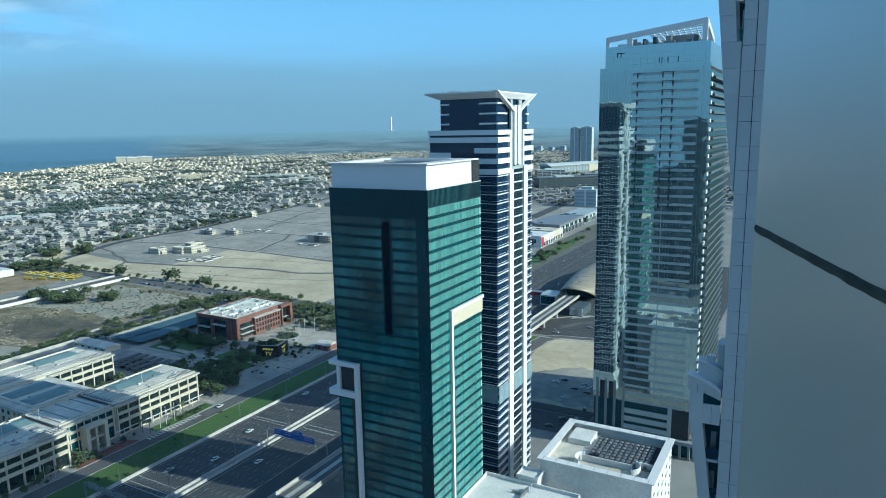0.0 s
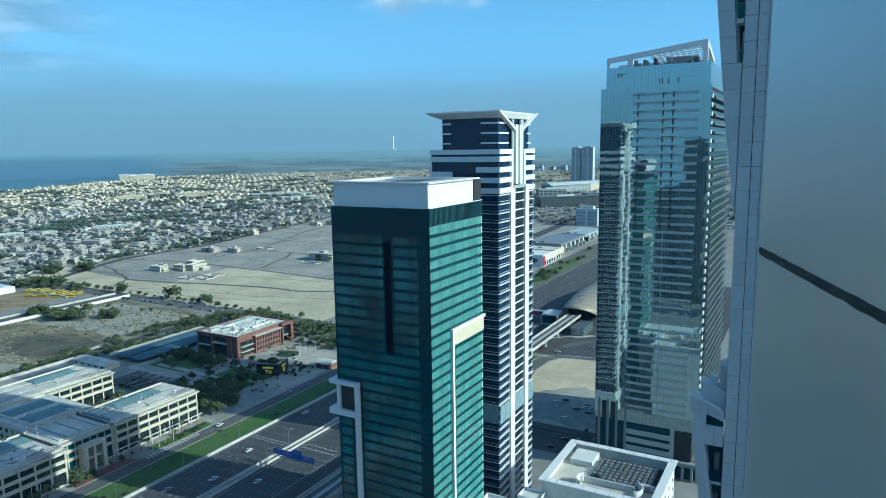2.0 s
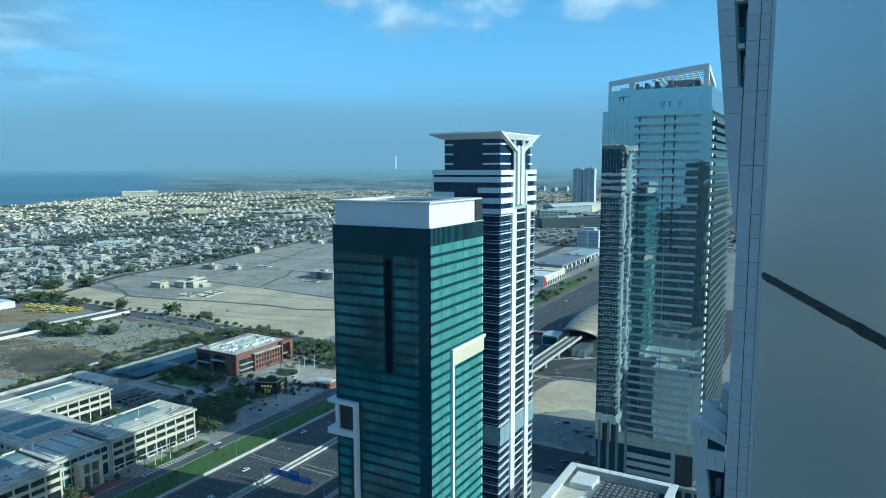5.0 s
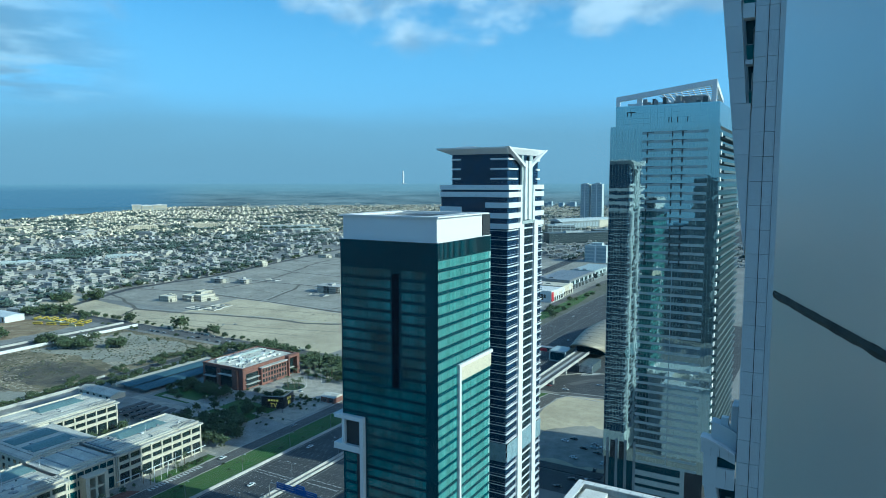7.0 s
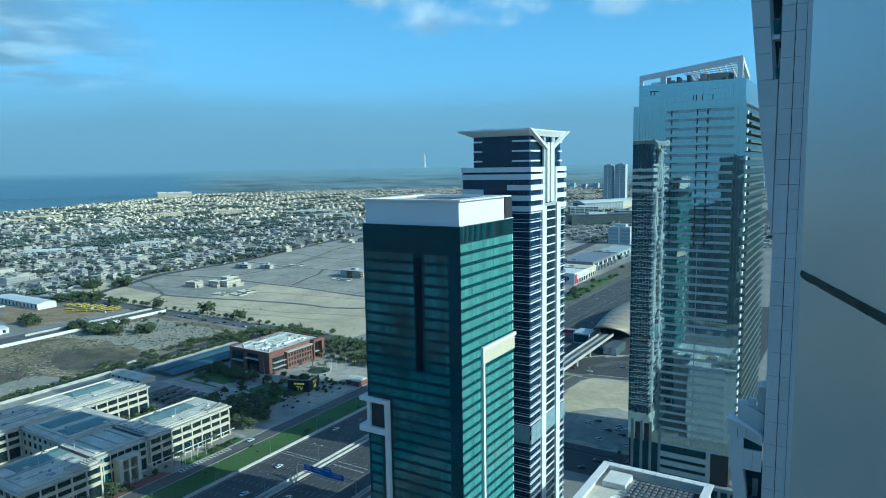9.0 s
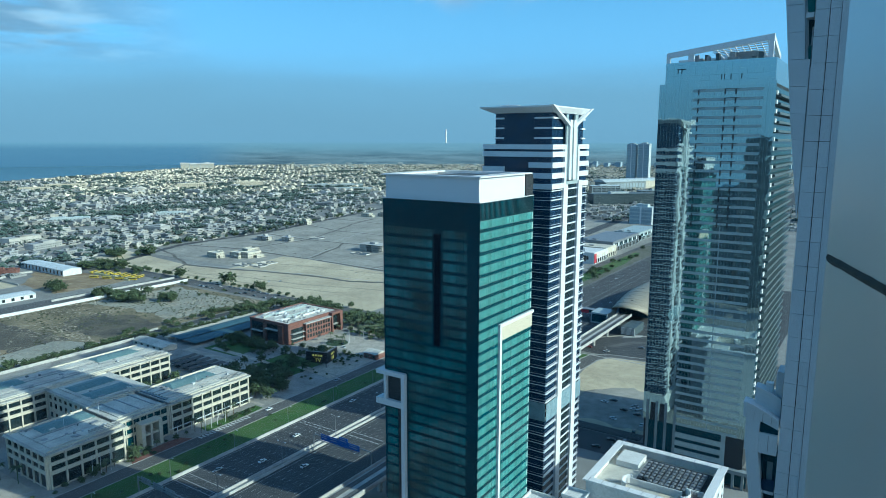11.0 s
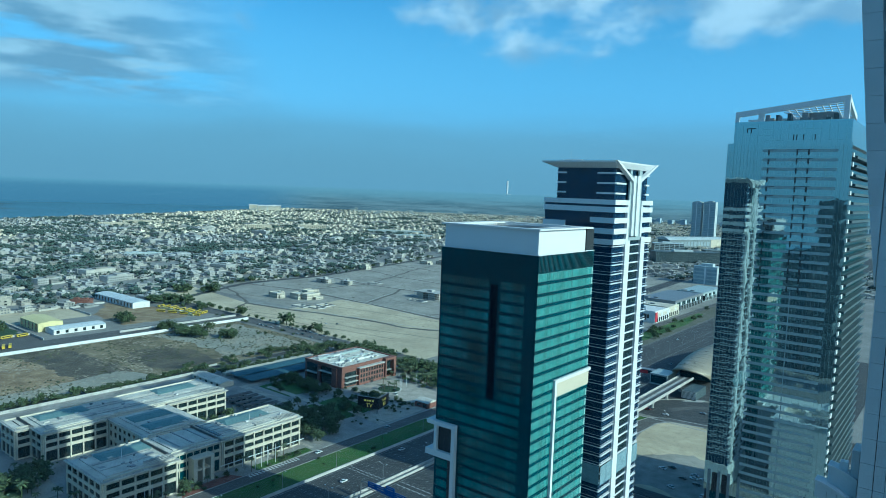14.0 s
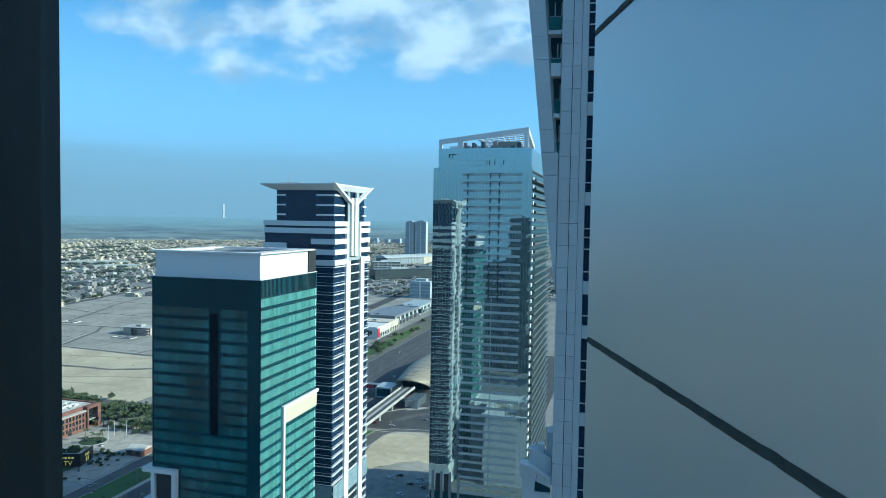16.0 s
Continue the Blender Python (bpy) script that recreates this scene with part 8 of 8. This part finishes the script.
for k in range(90):
    x, y = rnd.uniform(-2300, -950), rnd.uniform(-20, 2300)
    if built_up(x, y) and built_up(x + 60, y):
        a = 0.25 + rnd.choice((0, math.pi / 2))
        w, dd, h = rnd.uniform(28, 60), rnd.uniform(14, 26), rnd.uniform(6, 11)
        rot_box(NV, NF, x, y, w, dd, 0, h, a)
        rot_box(NV, NF, x + 4, y + 3, w * 0.4, dd * 0.5, h, h + 2.5, a)
        for q in range(int(w / 4)):
            u = -w / 2 + 2 + q * 4
            for z in (1.2, 4.4):
                rot_box(WV, WF, x + math.cos(a) * u + math.sin(a) * dd / 2, y + math.sin(a) * u - math.cos(a) * dd / 2, 2.0, 0.2, z, z + 1.7, a)
stuff_mesh("suburb_villas", NV, NF, M["villa"], "countless flat-roofed villas of the suburb, cloud shade put into their grey", "houses")
stuff_mesh("seaside_villas", LV, LF, M["villa_far"], "countless flat-roofed villas towards the sea, sunlight put into their cream", "houses")
stuff_mesh("suburb_windows", WV, WF, M["suburb_window"], "small villa windows, haze put into their colour", "windows")
GROVES = [(-1143, 825, 26), (-1150, 850, 18), (-1225, 1038, 30), (-1221, 1101, 20), (-1454, 1398, 16), (-1701, 1297, 14), (-1230, 1234, 16), (-1010, 700, 12), (-1080, 560, 14)]
GROVES += [(rnd.uniform(-2500, -900), rnd.uniform(0, 2800), rnd.choice((3, 4, 6, 9, 16, 24))) for k in range(620)]
for x, y, n in GROVES:
    if built_up(x, y):
        a = rnd.choice((0.25, 0.25 + math.pi / 2))
        for q in range(n):
            u, v = rnd.uniform(-1, 1) * (6 + n * 1.6), rnd.uniform(-1, 1) * (4 + n * 0.5)
            far_tree(x + u * math.cos(a) - v * math.sin(a), y + u * math.sin(a) + v * math.cos(a), rnd.uniform(3, 5.5), rnd.uniform(6, 10))
stuff_mesh("suburb_trees", TV, TF, M["leaf_far"], "garden trees between the villas, haze put into their green", "trees")
# streets of the suburb
for k in range(14):
    x = -975 - k * 150
    setting("road_suburb_%s" % "abcdefghijklmn"[k], boxes((x, x + 9, -40 if k else 100, 2600 if k else 900, 0.0, 0.05)), M["road"], "grey suburban street", "road")

# ---- vehicles ----
def car(color_m, seed, long=4.6):
    t = thing("car", "parked car", "car", (0, 0, -500), group="cars")
    L, W = long, 1.8
    bm = bmesh.new()
    prof = [(-L / 2, 0.32), (L / 2, 0.32), (L / 2, 0.72), (L * 0.26, 0.92), (-L * 0.36, 0.98), (-L / 2, 0.85)]
    a = [bm.verts.new((-W / 2, y, z)) for y, z in prof]
    b = [bm.verts.new((W / 2, y, z)) for y, z in prof]
    bm.faces.new(a)
    bm.faces.new(b[::-1])
    for i in range(6):
        j = (i + 1) % 6
        bm.faces.new((a[j], a[i], b[i], b[j]))
    bmesh.ops.recalc_face_normals(bm, faces=bm.faces)
    bmesh.ops.bevel(bm, geom=list(bm.edges), offset=0.06, segments=1, affect="EDGES")
    part("body", bm, color_m, t)
    bm = bmesh.new()
    add_quad = [(-W / 2 + 0.1, -L * 0.36, 0.96), (W / 2 - 0.1, -L * 0.36, 0.96), (W / 2 - 0.1, L * 0.2, 0.93), (-W / 2 + 0.1, L * 0.2, 0.93),
                (-W / 2 + 0.28, -L * 0.26, 1.44), (W / 2 - 0.28, -L * 0.26, 1.44), (W / 2 - 0.28, L * 0.04, 1.44), (-W / 2 + 0.28, L * 0.04, 1.44)]
    v = [bm.verts.new(p) for p in add_quad]
    for f in ((4, 5, 6, 7), (0, 1, 5, 4), (1, 2, 6, 5), (2, 3, 7, 6), (3, 0, 4, 7)):
        bm.faces.new([v[i] for i in f])
    part("windscreen", bm, M["glass_dark"], t, "dark car glass")
    part("roof", boxes((-W / 2 + 0.26, W / 2 - 0.26, -L * 0.27, L * 0.05, 1.445, 1.49)), color_m, t)
    for sx in (-1, 1):
        for sy in (-0.3, 0.31):
            bm = bmesh.new()
            add_tube(bm, (sx * (W / 2 - 0.18), L * sy, 0.33), (sx * (W / 2 + 0.02), L * sy, 0.33), 0.33, 0.33, 10)
            part("wheel", bm, M["tyre"], t)
    return t


M["car_white"] = mat("white_car_paint", (0.78, 0.78, 0.78), 0.25, spec=0.6, vary=0.04, scale=1.0)
M["car_dark"] = mat("black_car_paint", (0.02, 0.022, 0.025), 0.25, spec=0.6, vary=0.1, scale=1.0)
M["car_silver"] = mat("silver_car_paint", (0.42, 0.43, 0.45), 0.3, metal=0.5, vary=0.06, scale=1.0)
M["car_red"] = mat("red_car_paint", (0.32, 0.03, 0.03), 0.3, vary=0.06, scale=1.0)
CARS = [tagged(car(M["car_white"], 1), "white saloon car on the asphalt"), tagged(car(M["car_dark"], 2, 4.8), "black car on the asphalt"),
        tagged(car(M["car_silver"], 3), "silver car on the asphalt"), tagged(car(M["car_red"], 4, 4.4), "dark red car on the asphalt")]
CAR_AT = [(0, -135, 386, 78), (1, -131, 391, 80), (0, -122, 364, 70), (1, -121, 380, 80), (0, -116, 384, 85), (0, -111, 386, 80), (1, -112, 377, 75), (2, -117, 389, 88),
          (2, -106, 338, 20), (1, -106, 353, 10), (0, -105, 364, 5), (1, -117, 324, 95), (1, -113, 336, 92), (2, -108, 330, 92),
          (0, -229.5, 222, 0), (2, -262.2, 196, 0), (0, -258.6, 245, 0), (0, -251, 214, 0), (0, -266, 300, 0), (2, -219, 420, 0), (0, -226, 520, 0), (1, -255, 480, 0), (0, -247, 600, 0),
          (0, -222, 640, 0), (2, -215, 700, 0), (0, -258, 760, 0), (1, -230, 820, 0),
          (0, -421, 82, 90), (1, -413, 84, 88), (2, -440, 92, 90), (0, -170, 485, 90), (0, -120, 490, 90), (3, -185, 488, 90), (2, -150, 508, 90),
          (0, -299, 262, 0), (2, -299, 322, 0), (0, -345, 380, 60), (1, -352, 386, 60), (0, -520, 468, 90), (1, -560, 464, 90), (0, -610, 471, 90), (0, -690, 420, 0), (0, -585, 520, 30),
          (2, -575, 528, 20)]
for k in range(14):
    CAR_AT.append((k % 3, -678 - (k % 2) * 14, 112 + k * 3.3, 90 + (k % 5) * 3))
for k in range(24):
    CAR_AT.append(((k * 7) % 3, -421 + (k % 6) * 8, 279 + (k // 6) * 5, 88 + (k % 3) * 2))
rnd = random.Random(55)
for k in range(34):                              # parked along the tree-lined street and in the yards
    CAR_AT.append((rnd.choice((0, 0, 1, 2)), rnd.uniform(-640, -480), rnd.choice((460.5, 475.5)), 90 + rnd.uniform(-3, 3)))
for k in range(16):
    CAR_AT.append((rnd.choice((0, 0, 1, 2)), -800 + k * 4.6, 440 + rnd.uniform(-0.8, 0.8), rnd.uniform(-5, 5)))
for k in range(12):
    CAR_AT.append((rnd.choice((0, 2, 1)), rnd.uniform(-640, -320), rnd.choice((80, 84, 89, 93)), 90))
first = set()
for i, x, y, a in CAR_AT:
    z = 0.07
    m = pose(x, y, z, 0, 0, a)
    if i in first:
        copy_thing(CARS[i], m)
    else:
        first.add(i)
        CARS[i].matrix_basis = m


def bus():
    t = thing("school_bus", "yellow school bus parked in the yard", "bus", (0, 0, -500), group="school buses")
    bm = boxes((-1.25, 1.25, -5.4, 5.4, 0.5, 3.1))
    bmesh.ops.bevel(bm, geom=list(bm.edges), offset=0.18, segments=2, affect="EDGES")
    part("body", bm, M["yellow"], t)
    for s in (-1, 1):
        part("side_windows", boxes((s * 1.26 - 0.01, s * 1.26 + 0.01, -4.8, 4.6, 1.7, 2.6)), M["window"], t, "dark window strip")
        for y in (-3.4, 3.3):
            bm = bmesh.new()
            add_tube(bm, (s * 1.0, y, 0.5), (s * 1.27, y, 0.5), 0.5, 0.5, 10)
            part("wheel", bm, M["tyre"], t)
    part("windscreen", boxes((-1.05, 1.05, 5.39, 5.42, 1.5, 2.7)), M["window"], t, "dark windscreen")
    return t


BUS = bus()
BUS_AT = [(-694 - (k % 2) * 1.5, 174 + k * 4.3, 70) for k in range(7)] + [(-694.5, 208 + k * 5.4, 70) for k in range(5)]
BUS_AT += [(-802 + k * 9.0, 436 + (k % 3) * 1.6 + k * 1.6, 24 + (k % 2) * 5) for k in range(9)] + [(-772 + k * 16, 419 + k * 6.2, -64) for k in range(4)]
BUS_AT += [(-722, 186, 14), (-723, 199, 12), (-734, 226, 10), (-735.2, 240, 12), (-735, 254, 10)]
for k, (x, y, a) in enumerate(BUS_AT):
    m = pose(x, y, 0.06, 0, 0, a)
    if k:
        copy_thing(BUS, m)
    else:
        BUS.matrix_basis = m

# ---- lamps, signs, poles ----
def put_copy(ob, k, m):
    if k:
        copy_thing(ob, m)
    else:
        ob.matrix_basis = m


def street_lamp(h, double):
    t = thing("street_lamp", "grey curved highway lamp post", "lamp", (0, 0, -500), group="street lamps")
    bm = bmesh.new()
    add_tube(bm, (0, 0, 0), (0, 0, h - 1.4), 0.16, 0.1, 8)
    part("pole", bm, M["metal"], t)
    for s in ((-1, 1) if double else (1,)):
        bm = bmesh.new()
        prev = (0, 0, h - 1.4)
        for k in range(1, 6):
            a = k / 5 * math.pi / 2
            p = (s * 2.2 * (1 - math.cos(a)), 0, h - 1.4 + 1.4 * math.sin(a))
            add_tube(bm, prev, p, 0.08, 0.08, 6)
            prev = p
        part("arm", bm, M["metal"], t)
        bm = boxes((s * 2.2 - (0.1 if s > 0 else 0.9), s * 2.2 + (0.9 if s > 0 else 0.1), -0.2, 0.2, h - 0.12, h + 0.06))
        part("lamp_head", bm, M["white"], t)
    return t


LAMP, LAMP2, LAMP3 = street_lamp(11, False), street_lamp(12, True), street_lamp(9, False)
for k in range(14):
    m = pose(-274.6, 140 + k * 38, 0, 0, 0, 0)
    put_copy(LAMP, k, m)
for k in range(16):
    m = pose(-240.9, 179 + k * 39, 0.1, 0, 0, 0)
    put_copy(LAMP2, k, m)
for k, (x, y) in enumerate(((-459, 99.5), (-430, 99.8), (-400, 100), (-372, 100), (-490, 99.3), (-520, 99), (-560, 99), (-165, 470.4), (-120, 470.4))):
    m = pose(x, y, 0.05, 0, 0, -90)
    put_copy(LAMP3, k, m)


def sign_gantry():
    t = thing("sign_gantry", "blue overhead direction signs on a grey gantry", "road sign", (-226, 240, 0))
    bm = bmesh.new()
    add_tube(bm, (-14.6, 0, 0), (-14.6, 0, 6.5), 0.3, 0.3, 8)
    prev = (-14.6, 0, 6.5)
    for k in range(1, 6):
        a = k / 5 * math.pi / 2
        p = (-14.6 + 2 * (1 - math.cos(a)), 0, 6.5 + 1.6 * math.sin(a))
        add_tube(bm, prev, p, 0.28, 0.28, 8)
        prev = p
    add_tube(bm, prev, (24.5, 0, 8.1), 0.26, 0.26, 8)
    add_tube(bm, (24.5, 0, 0), (24.5, 0, 8.1), 0.3, 0.3, 8)
    part("post", bm, M["metal"], t)
    for a, b, z0, z1 in ((-9, -3.2, 6.4, 9.6), (-3.0, 3.6, 6.4, 9.6), (3.8, 9.6, 6.2, 11.2), (9.8, 17.2, 6.4, 9.4)):
        s = part("sign_board", boxes((a, b, -0.5, -0.28, z0, z1)), M["sign_blue"], t, "blue sign board")
        for r in range(2):
            part("text_bar", boxes((a + 0.7, b - 1.2, -0.53, -0.505, z1 - 0.9 - r * 1.1, z1 - 0.6 - r * 1.1)), M["marking"], s, "white lettering bar")
    part("walkway", boxes((-10, 18, -1.2, -0.55, 5.9, 6.1)), M["metal"], t)
    return t


sign_gantry()
back_sign = thing("sign_gantry", "grey gantry seen from behind over the lanes", "road sign", (-258, 162, 0))
part("post", boxes((-17.5, -17.0, -0.25, 0.25, 0, 8), (16.0, 16.5, -0.25, 0.25, 0, 8)), M["metal"], back_sign)
part("truss", boxes((-17.0, 16.0, -0.2, 0.2, 6.4, 6.7), (-17.0, 16.0, -0.2, 0.2, 7.6, 7.9)), M["metal"], back_sign)
for k in range(3):
    part("sign_board", boxes((-15 + k * 9, -8 + k * 9, 0.25, 0.45, 5.6, 8.6)), M["metal"], back_sign)


def flag_pole():
    t = thing("flag_pole", "white bare flag pole on the forecourt", "flag pole", (0, 0, -500), group="flag poles")
    bm = bmesh.new()
    add_tube(bm, (0, 0, 0), (0, 0, 11), 0.14, 0.08, 8)
    part("pole", bm, M["white"], t)
    bm = bmesh.new()
    bmesh.ops.create_icosphere(bm, subdivisions=1, radius=0.16)
    bmesh.ops.translate(bm, verts=bm.verts, vec=(0, 0, 11.1))
    part("finial", bm, M["metal"], t)
    return t


POLE = flag_pole()
for k, (x, y) in enumerate(((-306.5, 222), (-306.3, 226), (-306.3, 230), (-306.8, 236), (-306.5, 158), (-306.4, 162), (-306.5, 167), (-346, 386), (-350, 392), (-352, 400), (-345, 404))):
    m = pose(x, y, 0.1)
    put_copy(POLE, k, m)


def led_screen():
    t = thing("advertising_screen", "dark wedge-shaped advertising screen with a yellow word on a post", "screen", (-324, 337, 0))
    m_lit = M["screen_glow"]
    m_scr = mat("screen_face", (0.02, 0.02, 0.025), 0.35, vary=0.1, scale=0.5)
    A, J, R = Vector((-13.5, -5.5, 0)), Vector((2.0, 0, 0)), Vector((-2.5, 15.0, 0))

    def slab(a, b, z0, z1, d0, d1, m, name, label=""):
        """An upright slab between two plan points, d0..d1 in front of the line."""
        u = (b - a).normalized()
        nrm = Vector((u.y, -u.x, 0))
        bm = bmesh.new()
        v = []
        for z in (z0, z1):
            for q, d in ((a, d0), (b, d0), (b, d1), (a, d1)):
                v.append(bm.verts.new((q.x + nrm.x * d, q.y + nrm.y * d, z)))
        for f in ((3, 2, 1, 0), (4, 5, 6, 7), (0, 1, 5, 4), (1, 2, 6, 5), (2, 3, 7, 6), (3, 0, 4, 7)):
            bm.faces.new([v[i] for i in f])
        bmesh.ops.recalc_face_normals(bm, faces=bm.faces[:])
        return part(name, bm, m, t, label)
    slab(A, J, 3.4, 11.4, -0.5, 0.0, m_scr, "screen_panel")
    slab(J, R, 3.4, 11.4, -0.5, 0.0, m_scr, "screen_panel")
    slab(A, J, 11.42, 11.8, -0.6, 0.1, M["metal"], "screen_rim")
    slab(J, R, 11.42, 11.8, -0.6, 0.1, M["metal"], "screen_rim")
    bm = bmesh.new()
    add_tube(bm, (0.2, 0.6, 0.05), (0.2, 0.6, 3.6), 0.7, 0.6, 10)
    part("post", bm, M["metal"], t)
    along = (J - A).normalized()
    heading = math.degrees(math.atan2(along.y, along.x))
    cu = bpy.data.curves.new("word", "FONT")
    cu.body, cu.size, cu.extrude, cu.align_x = "TV", 4.2, 0.05, "CENTER"
    tmp = bpy.data.objects.new("word", cu)
    scene.collection.objects.link(tmp)
    dg = bpy.context.evaluated_depsgraph_get()
    me = bpy.data.meshes.new_from_object(tmp.evaluated_get(dg))
    bpy.data.objects.remove(tmp)
    me.materials.clear()
    me.materials.append(m_lit)
    ob = new("lettering", me)
    ob.parent = t
    c = A.lerp(J, 0.55)
    ob.matrix_basis = pose(c.x + along.y * 0.1, c.y - along.x * 0.1, 4.2, 90, 0, heading)
    for q in range(4):
        slab(A.lerp(J, 0.30 + 0.125 * q), A.lerp(J, 0.385 + 0.125 * q), 8.3, 9.6, 0.02, 0.1, m_lit, "text_bar", "yellow lettering bar")
    for q in range(3):
        slab(J.lerp(R, 0.36 + 0.13 * q), J.lerp(R, 0.44 + 0.13 * q), 8.0, 9.6, 0.02, 0.1, m_lit, "text_bar", "yellow lettering bar")
    for q in range(2):
        slab(J.lerp(R, 0.42 + 0.15 * q), J.lerp(R, 0.50 + 0.15 * q), 4.4, 7.0, 0.02, 0.1, m_lit, "text_bar", "yellow lettering bar")
    return t


led_screen()

# low sheds and cranes of the far port, haze put into their grey
V, F = [], []
rnd = random.Random(91)
for k in range(240):
    a, d = radians(rnd.uniform(14, 47)), rnd.uniform(4300, 4840)
    rot_box(V, F, -d * math.sin(a), d * math.cos(a), rnd.uniform(8, 34), rnd.uniform(8, 20), 0, rnd.choice((3, 4, 5, 5, 6, 8, 16)) * rnd.uniform(0.8, 1.3), a + rnd.uniform(-0.2, 0.2))
stuff_mesh("port_sheds", V, F, mat("haze_toned_shed", (0.26, 0.31, 0.32), 0.9, island=0.35), "hazy grey low sheds along the far coast", "buildings")
# faint skyline far along the road, its haze mixed into the colour
rnd = random.Random(31)
specs = []
for k in range(110):
    a = radians(rnd.uniform(-2, 26))
    r = rnd.uniform(4300, 4750)
    x, y = -r * math.sin(a), r * math.cos(a)
    w, h = rnd.uniform(14, 40), rnd.choice((10, 14, 18, 22, 28, 36))
    specs.append((x, x + w, y, y + w, 0, h))
V, F = flat_boxes(specs)
stuff_mesh("far_skyline", V, F, mat("haze_toned_skyline", (0.30, 0.38, 0.43), 0.9, island=0.2), "faint grey towers on the hazy skyline", "towers")
